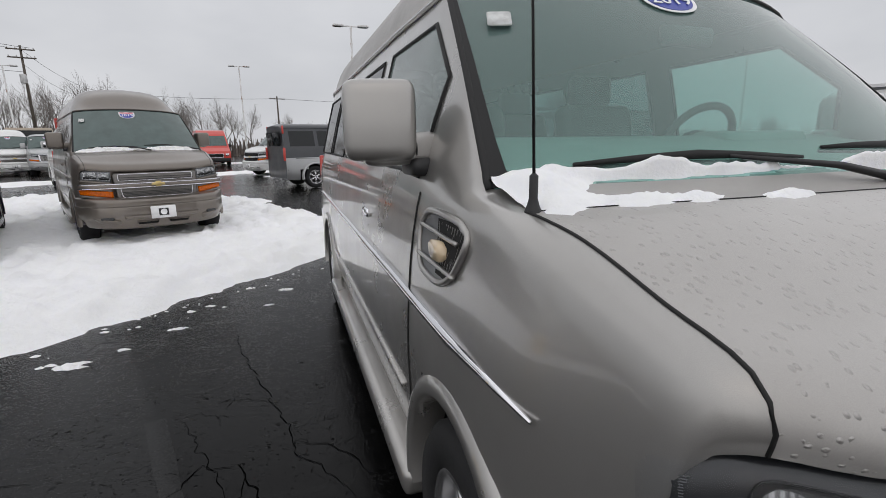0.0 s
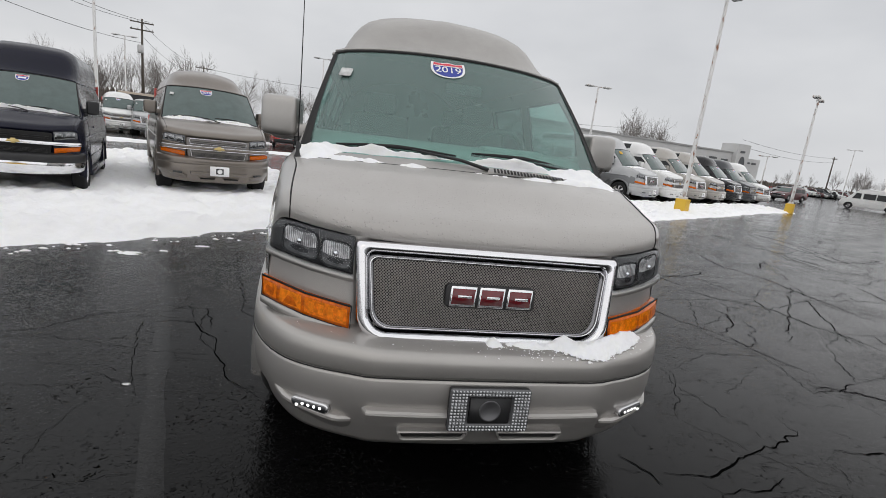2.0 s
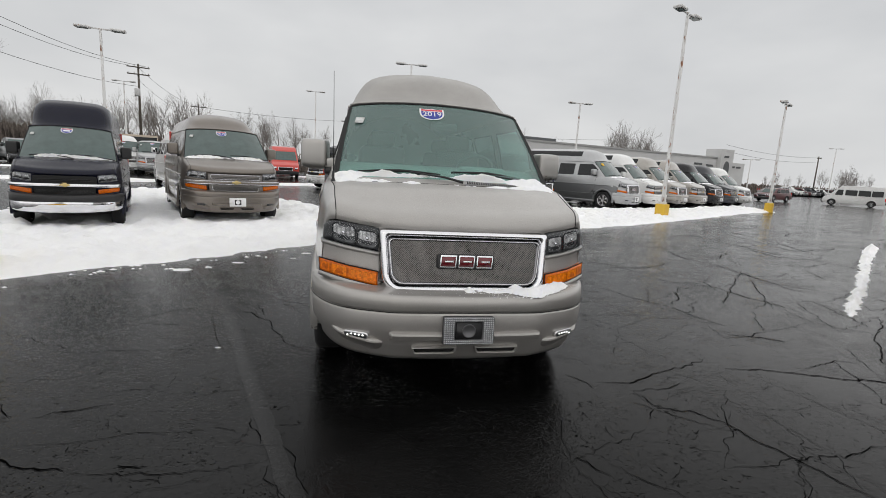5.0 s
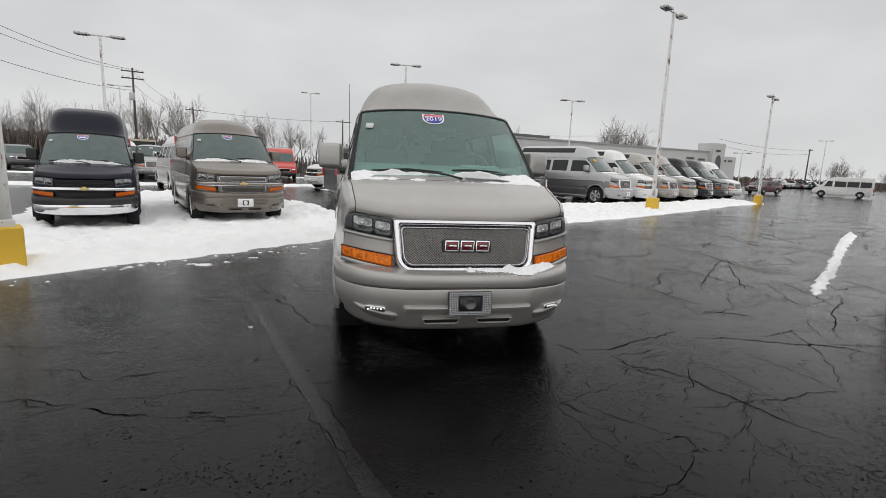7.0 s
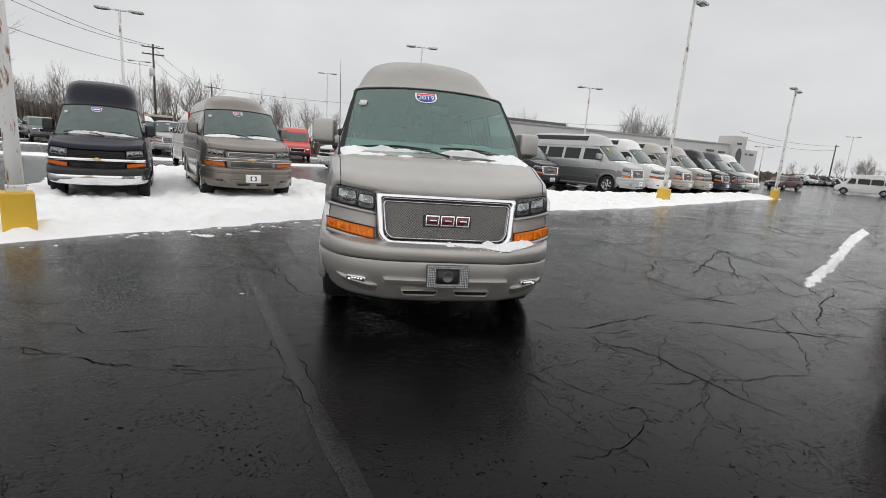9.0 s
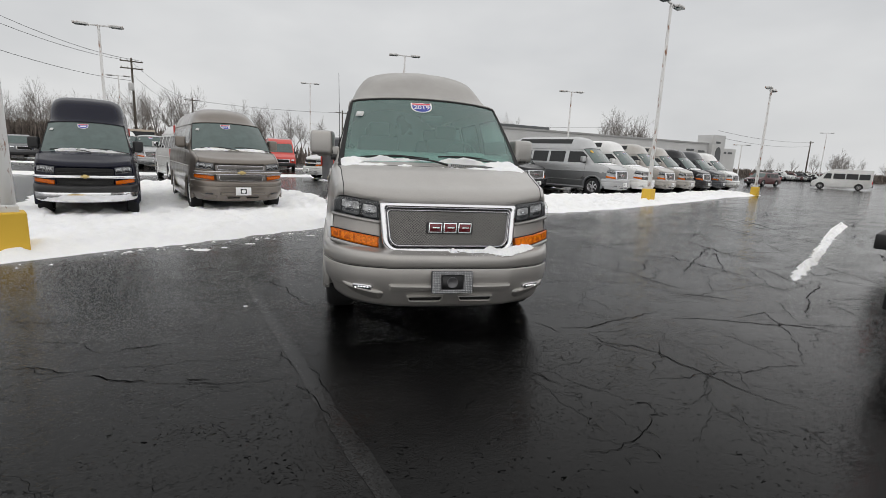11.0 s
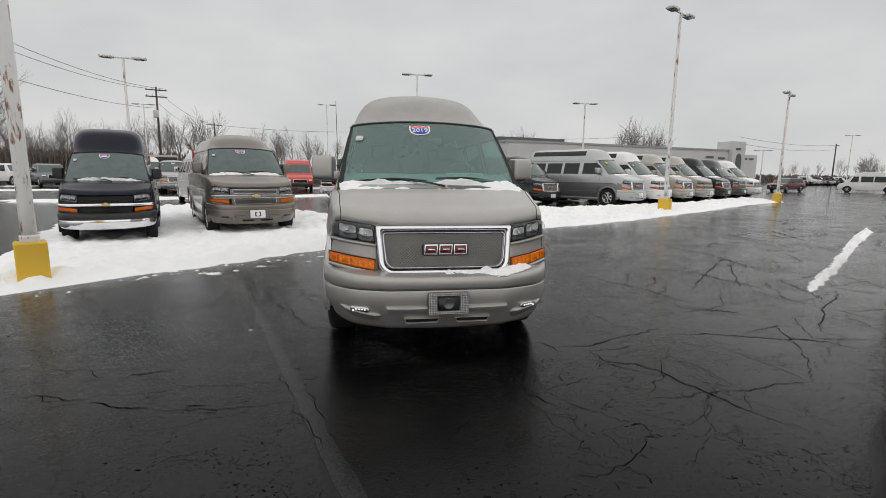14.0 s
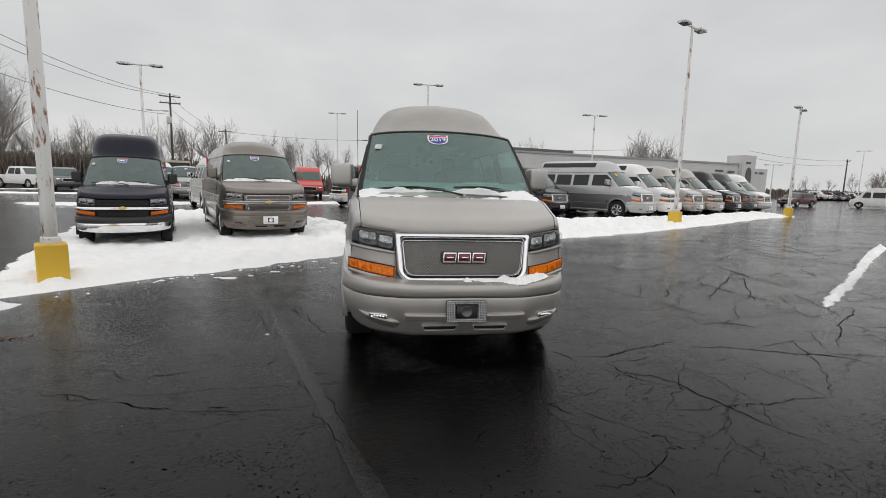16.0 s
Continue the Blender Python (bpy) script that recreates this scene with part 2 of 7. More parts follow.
# wet asphalt: a dark sheet with a film of water, pitted by lost chippings, with drier paler streaks
def asphalt_material(name, pits=1.0, wetness=0.0, tone=0.7):
    m, nt, b = mat_base(name)
    geo = node(nt, "ShaderNodeNewGeometry").outputs["Position"]
    warp = node(nt, "ShaderNodeTexNoise", Scale=24.0, Detail=3.0)
    nt.links.new(geo, warp.inputs["Vector"])
    bent = mixc(nt, 0.045, geo, warp.outputs["Color"], "LINEAR_LIGHT")
    chip = node(nt, "ShaderNodeTexVoronoi", Scale=120.0, Randomness=1.0)
    nt.links.new(geo, chip.inputs["Vector"])
    grit = ramp(nt, chip.outputs["Color"], 0.2, 0.001 * tone, 0.95, 0.012 * tone)
    patch = noise_of(nt, 0.33, 6, 0.65, geo)
    base = mixc(nt, 0.5, grit, ramp(nt, patch, 0.35, 0.002 * tone, 0.72, 0.008 * tone))
    mp = node(nt, "ShaderNodeMapping", Rotation=(0, 0, radians(-32)), Scale=(0.25, 2.2, 1.0))
    nt.links.new(geo, mp.inputs["Vector"])
    streak = noise_of(nt, 0.8, 6, 0.7, mp.outputs["Vector"])
    base = mixc(nt, ramp(nt, streak, 0.58, 0.0, 0.76, 0.45), base, (0.016, 0.016, 0.0155))
    # sparse ragged pits, thicker in worn areas
    worn = ramp(nt, noise_of(nt, 0.8, 7, 0.72, geo), 0.40, 0.0, 0.58, 1.0)
    # two paving lanes meet at the seam: the coarser one lies open and stony
    across = node(nt, "ShaderNodeVectorMath")
    across.operation = "DOT_PRODUCT"
    across.inputs[1].default_value = (1.0, 0.332, 0.0)
    nt.links.new(geo, across.inputs[0])
    beside = nt.nodes.new("ShaderNodeMath")
    beside.operation = "ADD"
    beside.inputs[1].default_value = 1.72
    nt.links.new(across.outputs["Value"], beside.inputs[0])
    lane = ramp(nt, beside.outputs["Value"], 0.46, 1.0, 0.54, 0.0)
    worn = mixc(nt, 1.0, worn, mixc(nt, 1.0, lane, ramp(nt, noise_of(nt, 1.6, 6, 0.7, geo), 0.30, 0.35, 0.62, 1.0), "MULTIPLY"), "LIGHTEN")
    holes = None
    for sc, r0, r1 in ((5.0, 0.035, 0.07), (11.0, 0.09, 0.14), (24.0, 0.13, 0.20)):
        vo = node(nt, "ShaderNodeTexVoronoi", Scale=sc, Randomness=1.0)
        nt.links.new(bent, vo.inputs["Vector"])
        dot = ramp(nt, vo.outputs["Distance"], r0, 1.0, r1, 0.0)
        holes = dot if holes is None else mixc(nt, 1.0, holes, dot, "LIGHTEN")
    fine = node(nt, "ShaderNodeTexVoronoi", Scale=44.0, Randomness=1.0)
    nt.links.new(bent, fine.inputs["Vector"])
    holes = mixc(nt, 1.0, holes, mixc(nt, 1.0, ramp(nt, fine.outputs["Distance"], 0.20, 1.0, 0.32, 0.0), worn, "MULTIPLY"), "LIGHTEN")
    holes = mixc(nt, 1.0, holes, ramp(nt, noise_of(nt, 2.2, 4, 0.7, geo), 0.40, 0.15, 0.60, 1.0), "MULTIPLY")
    holes = mixc(nt, 1.0, holes, (pits, pits, pits), "MULTIPLY")
    nt.links.new(mixc(nt, holes, base, (0.001, 0.001, 0.001)), b.inputs["Base Color"])
    film = mixc(nt, 0.5, noise_of(nt, 0.28, 5, 0.65, geo), streak)
    nt.links.new(ramp(nt, film, 0.40, 0.08, 0.62, 0.18 - 0.5 * wetness), b.inputs["Roughness"])
    gloss = mixc(nt, lane, (0.108, 0.108, 0.108), (0.170, 0.170, 0.170))
    nt.links.new(mixc(nt, ramp(nt, holes, 0.0, 0.0, 0.8, 1.0), gloss, (0.004, 0.004, 0.004)), b.inputs["Specular IOR Level"])
    stones = node(nt, "ShaderNodeTexVoronoi", Scale=52.0, Randomness=1.0)
    nt.links.new(bent, stones.inputs["Vector"])
    rough_part = mixc(nt, worn, noise_of(nt, 60, 3, 0.7, geo), ramp(nt, stones.outputs["Distance"], 0.0, 1.0, 0.6, 0.0))
    relief = mixc(nt, 0.55, rough_part, ramp(nt, holes, 0.0, 1.0, 1.0, 0.0))
    bump(nt, b, relief, 0.46, 0.0075)
    return m


M["asphalt"] = asphalt_material("wet_asphalt")
M["tar"] = asphalt_material("smooth_tar_seal", 0.12, 0.10, 2.2)
M["crack"] = simple("open_crack", (0.002, 0.002, 0.002), 0.95, spec=0.0)

# rusting white pole paint
m, nt, b = mat_base("rusty_white_paint")
geo = node(nt, "ShaderNodeTexCoord").outputs["Object"]
mp = node(nt, "ShaderNodeMapping", Scale=(6, 6, 1.6))
nt.links.new(geo, mp.inputs["Vector"])
rust = noise_of(nt, 1.6, 7, 0.7, mp.outputs["Vector"])
nt.links.new(mixc(nt, ramp(nt, rust, 0.55, 0.0, 0.62, 1.0), (0.66, 0.66, 0.65), (0.22, 0.09, 0.04)), b.inputs["Base Color"])
b.inputs["Roughness"].default_value = 0.5
M["pole_white"] = m
m, nt, b = mat_base("chipped_yellow_paint")
chip = noise_of(nt, 3.0, 7, 0.7)
nt.links.new(mixc(nt, ramp(nt, chip, 0.66, 0.0, 0.72, 1.0), (0.68, 0.43, 0.04), (0.42, 0.36, 0.24)), b.inputs["Base Color"])
b.inputs["Roughness"].default_value = 0.6
bump(nt, b, chip, 0.15, 0.01)
M["yellow"] = m

# ---- mesh helpers ----
def part(name, bm, material, parent=None, label="", smooth=True, recalc=True):
    """Links a bmesh, or (verts, faces), as one mesh object."""
    me = bpy.data.meshes.new(name)
    if isinstance(bm, tuple):
        me.from_pydata([tuple(v) for v in bm[0]], [], [tuple(f) for f in bm[1]])
        me.validate()
    else:
        if recalc:
            bmesh.ops.recalc_face_normals(bm, faces=bm.faces)
        bm.to_mesh(me)
        bm.free()
    for mt in material if isinstance(material, (list, tuple)) else (material,):
        me.materials.append(mt)
    if smooth:
        me.shade_smooth()
    ob = new(name, me)
    if parent is not None:
        ob.parent = parent
    if label:
        ob["label"] = label
    return ob


def thing(name, label, category, m=Matrix(), group="", kind=""):
    ob = new(name)
    ob.matrix_basis = m
    ob.empty_display_size = 0.3
    return tagged(ob, label, category, group, kind)


def box(sx, sy, sz, m=Matrix(), bevel=0.0, bm=None, segs=2):
    own = bmesh.new()
    bmesh.ops.create_cube(own, size=1.0, matrix=Matrix.Diagonal((sx, sy, sz, 1)))
    if bevel:
        bmesh.ops.bevel(own, geom=own.edges[:], offset=bevel, segments=segs, profile=0.5, affect="EDGES")
    own.transform(m)
    if bm is None:
        return own
    me = bpy.data.meshes.new("tmp")
    own.to_mesh(me)
    own.free()
    bm.from_mesh(me)
    bpy.data.meshes.remove(me)
    return bm


def merge(bm, other):
    me = bpy.data.meshes.new("tmp")
    other.to_mesh(me)
    other.free()
    bm.from_mesh(me)
    bpy.data.meshes.remove(me)
    return bm


def lathe(profile, segs=32, m=Matrix(), cap=True):
    """Turns (radius, z) points about z."""
    bm = bmesh.new()
    rings = []
    for r, z in profile:
        rings.append([bm.verts.new((r * math.cos(a), r * math.sin(a), z)) for a in (2 * math.pi * k / segs for k in range(segs))])
    for a, b2 in zip(rings, rings[1:]):
        for k in range(segs):
            bm.faces.new((a[k], a[(k + 1) % segs], b2[(k + 1) % segs], b2[k]))
    if cap:
        bm.faces.new(rings[0][::-1])
        bm.faces.new(rings[-1])
    bm.transform(m)
    return bm


def tube(points, radius, sides=8, closed=False, flat=1.0, up=None, bm=None):
    """A tube along points; flat squeezes it along up."""
    pts = [Vector(p) for p in points]
    bm = bm or bmesh.new()
    n = len(pts)
    rings = []
    rad = radius if isinstance(radius, (list, tuple)) else [radius] * n
    for i, p in enumerate(pts):
        a = pts[(i - 1) % n] if closed or i else p
        b2 = pts[(i + 1) % n] if closed or i < n - 1 else p
        d = (b2 - a).normalized()
        ref = Vector(up) if up is not None else (Vector((0, 0, 1)) if abs(d.z) < 0.9 else Vector((1, 0, 0)))
        side = d.cross(ref).normalized()
        nor = side.cross(d).normalized()
        rings.append([bm.verts.new(p + rad[i] * (side * math.cos(t) + nor * math.sin(t) * flat)) for t in (2 * math.pi * k / sides for k in range(sides))])
    for i in range(n if closed else n - 1):
        a, b2 = rings[i], rings[(i + 1) % n]
        for k in range(sides):
            bm.faces.new((a[k], a[(k + 1) % sides], b2[(k + 1) % sides], b2[k]))
    if not closed:
        bm.faces.new(rings[0][::-1])
        bm.faces.new(rings[-1])
    return bm


def outline(w, h, r, n=6, taper=0.0):
    """Rounded rectangle in x z, counterclockwise; taper narrows the bottom."""
    pts = []
    for cx, cz, a0 in ((w / 2 - r, h / 2 - r, 0), (-w / 2 + r, h / 2 - r, 90), (-w / 2 + r, -h / 2 + r, 180), (w / 2 - r, -h / 2 + r, 270)):
        for k in range(n + 1):
            a = radians(a0 + 90 * k / n)
            x, z = cx + r * math.cos(a), cz + r * math.sin(a)
            pts.append((x * (1 - taper * (0.5 - z / h)), z))
    return pts


def outline2(w, h, r, rb, n=6):
    """As outline, with a rounder and slightly narrower foot."""
    pts = []
    wb = w * 0.965
    for cx, cz, rr, a0 in ((w / 2 - r, h / 2 - r, r, 0), (-w / 2 + r, h / 2 - r, r, 90), (-wb / 2 + rb, -h / 2 + rb, rb, 180), (wb / 2 - rb, -h / 2 + rb, rb, 270)):
        for k in range(n + 1):
            a = radians(a0 + 90 * k / n)
            pts.append((cx + rr * math.cos(a), cz + rr * math.sin(a)))
    return pts


def slab(pts, depth, m=Matrix(), bevel=0.0):
    """Prism from an outline in x z, from y = 0 to y = depth."""
    bm = bmesh.new()
    f = bm.faces.new([bm.verts.new((x, 0, z)) for x, z in pts])
    ext = bmesh.ops.extrude_face_region(bm, geom=[f])
    bmesh.ops.translate(bm, verts=[v for v in ext["geom"] if isinstance(v, bmesh.types.BMVert)], vec=(0, depth, 0))
    if bevel:
        edges = [e for e in bm.edges if abs(e.verts[0].co.y) < 1e-6 and abs(e.verts[1].co.y) < 1e-6]
        bmesh.ops.bevel(bm, geom=edges, offset=bevel, segments=2, profile=0.5, affect="EDGES")
    bm.transform(m)
    return bm


def ring_slab(outer, inner, depth, m=Matrix()):
    """A flat frame between two outlines with the same number of points, rounded towards the front."""
    bm = bmesh.new()
    n = len(outer)
    mid = lambda f: [(o[0] + (i[0] - o[0]) * f, o[1] + (i[1] - o[1]) * f) for o, i in zip(outer, inner)]
    loops = []
    for f, y in ((0, depth), (0, 0.3 * depth), (0.18, 0.0), (0.5, -0.12 * depth), (0.82, 0.0), (1, 0.3 * depth), (1, depth)):
        loops.append([bm.verts.new((x, y, z)) for x, z in mid(f)])
    for a, b2 in zip(loops, loops[1:]):
        for k in range(n):
            bm.faces.new((a[k], a[(k + 1) % n], b2[(k + 1) % n], b2[k]))
    bm.transform(m)
    return bm


def pchip(x, y, xq):
    """Monotone cubic through (x, y) along the first axis."""
    x, y, xq = np.asarray(x, float), np.asarray(y, float), np.asarray(xq, float)
    h = np.diff(x)
    d = np.diff(y, axis=0) / h.reshape(-1, *[1] * (y.ndim - 1))
    s = np.zeros_like(y)
    s[0], s[-1] = d[0], d[-1]
    a, b2 = d[:-1], d[1:]
    with np.errstate(divide="ignore", invalid="ignore"):
        s[1:-1] = np.where(a * b2 > 0, 2 * a * b2 / (a + b2), 0)
    i = np.clip(np.searchsorted(x, xq, side="right") - 1, 0, len(x) - 2)
    sh = (-1, *[1] * (y.ndim - 1))
    hi = h[i].reshape(sh)
    t = ((xq - x[i]) / h[i]).reshape(sh)
    return ((1 + 2 * t) * (1 - t) ** 2 * y[i] + t * (1 - t) ** 2 * hi * s[i] + t * t * (3 - 2 * t) * y[i + 1] + t * t * (t - 1) * hi * s[i + 1])


# ---- the full-size van: body surface as a control net ----
# half sections, sill to roof middle: (x, z) at thirteen stringers
SEC_NOSE = [(0.900, 0.34), (0.925, 0.50), (0.930, 0.74), (0.925, 0.98), (0.905, 1.075), (0.885, 1.092), (0.84, 1.102), (0.75, 1.106), (0.62, 1.108), (0.48, 1.11), (0.33, 1.112), (0.16, 1.114), (0, 1.115)]
SEC_HOODA = [(0.915, 0.34), (0.955, 0.50), (0.965, 0.76), (0.952, 1.02), (0.920, 1.150), (0.895, 1.170), (0.855, 1.180), (0.77, 1.190), (0.64, 1.196), (0.49, 1.20), (0.33, 1.203), (0.16, 1.206), (0, 1.207)]
SEC_HOODB = [(0.925, 0.34), (0.975, 0.50), (0.99, 0.78), (0.978, 1.08), (0.930, 1.262), (0.905, 1.285), (0.865, 1.298), (0.78, 1.308), (0.65, 1.314), (0.50, 1.318), (0.33, 1.321), (0.16, 1.323), (0, 1.324)]
SEC_COWL = [(0.925, 0.32), (0.985, 0.50), (1.00, 0.80), (0.985, 1.10), (0.945, 1.315), (0.922, 1.338), (0.895, 1.348), (0.83, 1.352), (0.70, 1.358), (0.54, 1.362), (0.36, 1.365), (0.17, 1.367), (0, 1.368)]
SEC_BASE = [(0.93, 0.31), (0.985, 0.50), (1.00, 0.80), (0.985, 1.12), (0.950, 1.335), (0.935, 1.355), (0.922, 1.365), (0.912, 1.370), (0.890, 1.376), (0.68, 1.388), (0.46, 1.394), (0.22, 1.398), (0, 1.40)]
SEC_TOP = [(0.93, 0.30), (0.985, 0.50), (1.00, 0.80), (0.985, 1.12), (0.955, 1.340), (0.940, 1.395), (0.865, 1.68), (0.805, 1.885), (0.770, 1.985), (0.60, 2.012), (0.40, 2.026), (0.20, 2.034), (0, 2.038)]
SEC_RISE = [(0.93, 0.30), (0.985, 0.50), (1.00, 0.80), (0.985, 1.12), (0.955, 1.340), (0.940, 1.395), (0.865, 1.68), (0.808, 1.885), (0.778, 1.995), (0.685, 2.13), (0.53, 2.255), (0.28, 2.302), (0, 2.318)]
SEC_ROOF = [(0.93, 0.30), (0.985, 0.50), (1.00, 0.80), (0.985, 1.12), (0.955, 1.340), (0.940, 1.395), (0.868, 1.68), (0.810, 1.885), (0.782, 1.998), (0.715, 2.17), (0.575, 2.335), (0.31, 2.405), (0, 2.425)]
SEC_TAIL = [(0.90, 0.34), (0.955, 0.50), (0.97, 0.80), (0.955, 1.12), (0.925, 1.340), (0.910, 1.395), (0.845, 1.68), (0.79, 1.885), (0.76, 1.98), (0.68, 2.13), (0.54, 2.27), (0.29, 2.33), (0, 2.35)]
def blend(sa, sb, f, bulge=0.0):
    return [(a[0] + (c[0] - a[0]) * f, a[1] + (c[1] - a[1]) * f + (bulge if j >= 8 else 0)) for j, (a, c) in enumerate(zip(sa, sb))]


RISE = {4: 0.8, 5: 1.0, 6: 1.0, 7: 0.72, 8: 0.42, 9: 0.2, 10: 0.06}
rise = lambda sec, dz: [(x, z + dz * RISE.get(j, 0)) for j, (x, z) in enumerate(sec)]
lower_edge = lambda sec, dz: [(x, z + (dz if j >= 4 else 0)) for j, (x, z) in enumerate(sec)]
# stations: middle y, how far the ends lag behind it, section, steps to the next, name of the bay that follows
STATIONS = [(0.262, 0.200, rise(lower_edge(SEC_NOSE, -0.034), 0.055), 2, "hood"), (0.246, 0.215, rise(lower_edge(SEC_NOSE, -0.010), 0.062), 2, "hood"), (0.300, 0.185, rise([(x + 0.004 * (x > 0.5), z + (0.060 if j >= 5 else 0.045 if j == 4 else 0)) for j, (x, z) in enumerate(SEC_NOSE)], 0.054), 4, "hood"),
            (0.44, 0.165, rise(lower_edge(SEC_HOODA, 0.026), 0.054), 4, "hood"), (0.66, 0.10, rise(lower_edge(SEC_HOODB, 0.008), 0.010), 4, "hood"), (0.80, 0.11, SEC_COWL, 3, "cowl"), (0.925, 0.19, SEC_BASE, 2, "glass"), (0.9655, 0.192, blend(SEC_BASE, SEC_TOP, 0.06, 0.002), 4, "glass"),
            (1.2625, 0.205, blend(SEC_BASE, SEC_TOP, 0.5, 0.018), 4, "glass"), (1.5595, 0.218, blend(SEC_BASE, SEC_TOP, 0.94, 0.003), 1, "glass"), (1.600, 0.22, SEC_TOP, 1, "header"),
            (1.625, 0.21, [(x, z + 0.012 * (z > 1.97)) for x, z in SEC_TOP], 4, "rise"), (1.98, 0.12, SEC_RISE, 4, "door"), (2.42, 0.0, SEC_ROOF, 2, "pillar"), (2.62, 0, SEC_ROOF, 3, "win_a"), (3.42, 0, SEC_ROOF, 2, "pillar"), (3.55, 0, SEC_ROOF, 3, "win_b"),
            (4.38, 0, SEC_ROOF, 2, "pillar"), (4.50, 0, SEC_ROOF, 3, "win_c"), (5.35, 0, SEC_ROOF, 2, "tail"), (5.60, -0.06, SEC_TAIL, 1, "end")]
BAY = [st[4] for st in STATIONS]
COWL, BASE, TOP = 5, 6, 10
VSTEPS = [2, 2, 3, 3, 1, 3, 3, 2, 2, 3, 3, 3]
AXLES = (1.08, 4.55)


def van_net(roof=0.0, boxy=0.0):
    net = np.zeros((len(STATIONS), 13, 3))
    for i, (y, bow, sec, *_) in enumerate(STATIONS):
        for j, (x, z) in enumerate(sec):
            if j >= 9 and y >= 1.6:
                k = (j - 8) / 4
                z += roof * (1.0 if y > 1.9 else 0.0) * min(1, 1.6 * k)
                x *= 1 + boxy * (1 if y > 1.9 else 0) * {9: 0.2, 10: 0.5, 11: 1.2}.get(j, 0)
            net[i, j] = (x, y + bow * (x / 0.92) ** (4.2 if i < 4 else 2.6), z)
    iu = np.concatenate([[i + k / s[3] for k in range(s[3])] for i, s in enumerate(STATIONS[:-1])] + [[len(STATIONS) - 1]])
    iv = np.concatenate([[j + k / n for k in range(n)] for j, n in enumerate(VSTEPS)] + [[12]])
    arc = np.concatenate([[0], np.cumsum(np.linalg.norm(np.diff(net[:, 12], axis=0), axis=1))])
    grid = pchip(arc, net, np.interp(iu, np.arange(len(arc)), arc))
    grid = np.swapaxes(pchip(np.arange(13), np.swapaxes(grid, 0, 1), iv), 0, 1)
    return iu, iv, grid


def grid_mesh(cells, grid, sign):
    """Quads of the chosen cells of one half; sign mirrors."""
    ids, verts, faces = {}, [], []
    def vid(a, c):
        if (a, c) not in ids:
            ids[a, c] = len(verts)
            x, y, z = grid[a, c]
            verts.append((sign * x, y, z))
        return ids[a, c]
    for a, c in cells:
        q = (vid(a, c), vid(a + 1, c), vid(a + 1, c + 1), vid(a, c + 1))
        faces.append(q if sign > 0 else q[::-1])
    return verts, faces


def join_halves(*meshes):
    verts, faces = [], []
    for v, f in meshes:
        n = len(verts)
        verts += v
        faces += [tuple(i + n for i in q) for q in f]
    bm = bmesh.new()
    vs = [bm.verts.new(v) for v in verts]
    for f in faces:
        try:
            bm.faces.new([vs[i] for i in f])
        except ValueError:
            pass
    bmesh.ops.remove_doubles(bm, verts=bm.verts[:], dist=0.0008)
    return bm


def pane_seal(me, r):
    """A rubber bead along the outer edge of a pane."""
    bm = bmesh.new()
    bm.from_mesh(me)
    nxt = {}
    for e in bm.edges:
        if e.is_boundary:
            p, q = tuple(e.verts)
            for v, w in ((p, q), (q, p)):
                nxt.setdefault(v.index, []).append(w.index)
    pos = {v.index: v.co.copy() for v in bm.verts}
    bm.free()
    start = min(nxt)
    loop, prev, cur = [start], None, start
    while True:
        step = [q for q in nxt[cur] if q != prev]
        if not step or step[0] == start:
            break
        prev, cur = cur, step[0]
        loop.append(cur)
    return tube([pos[i] for i in loop], r, 6, closed=True, up=(1, 0, 0.05))


def nose_y(x):
    return 0.245 + 0.235 * (min(abs(x), 0.93) / 0.92) ** 4.0


def face_pt(x, z, out=0.0):
    """A point of the upright front face below the hood; out: proud of it."""
    e = 1e-3
    dydx = (nose_y(abs(x) + e) - nose_y(abs(x) - e)) / (2 * e) * (1 if x > 0 else -1)
    n = Vector((dydx, -1, 0)).normalized()
    y = nose_y(x) - 0.14 * (1.10 - z)
    return Vector((x, y, z)) + out * n


def face_patch(corners, out, nx=10, nz=4, thick=0.0):
    """A patch of the front face between four (x, z) corners: bl br tr tl; with thick its rim goes back into the face."""
    bl, br, tr, tl = [Vector(c) for c in corners]
    bm = bmesh.new()
    rows = []
    for k in range(nz + 1):
        w = k / nz
        row = []
        for i in range(nx + 1):
            u = i / nx
            c = bl * (1 - u) * (1 - w) + br * u * (1 - w) + tr * u * w + tl * (1 - u) * w
            row.append(bm.verts.new(face_pt(c[0], c[1], out)))
        rows.append(row)
    for a, b2 in zip(rows, rows[1:]):
        for i in range(nx):
            bm.faces.new((a[i], a[i + 1], b2[i + 1], b2[i]))
    if thick:
        edge = [e for e in bm.edges if e.is_boundary]
        ext = bmesh.ops.extrude_edge_only(bm, edges=edge)
        for v in ext["geom"]:
            if isinstance(v, bmesh.types.BMVert):
                v.co.y += thick
    return bm


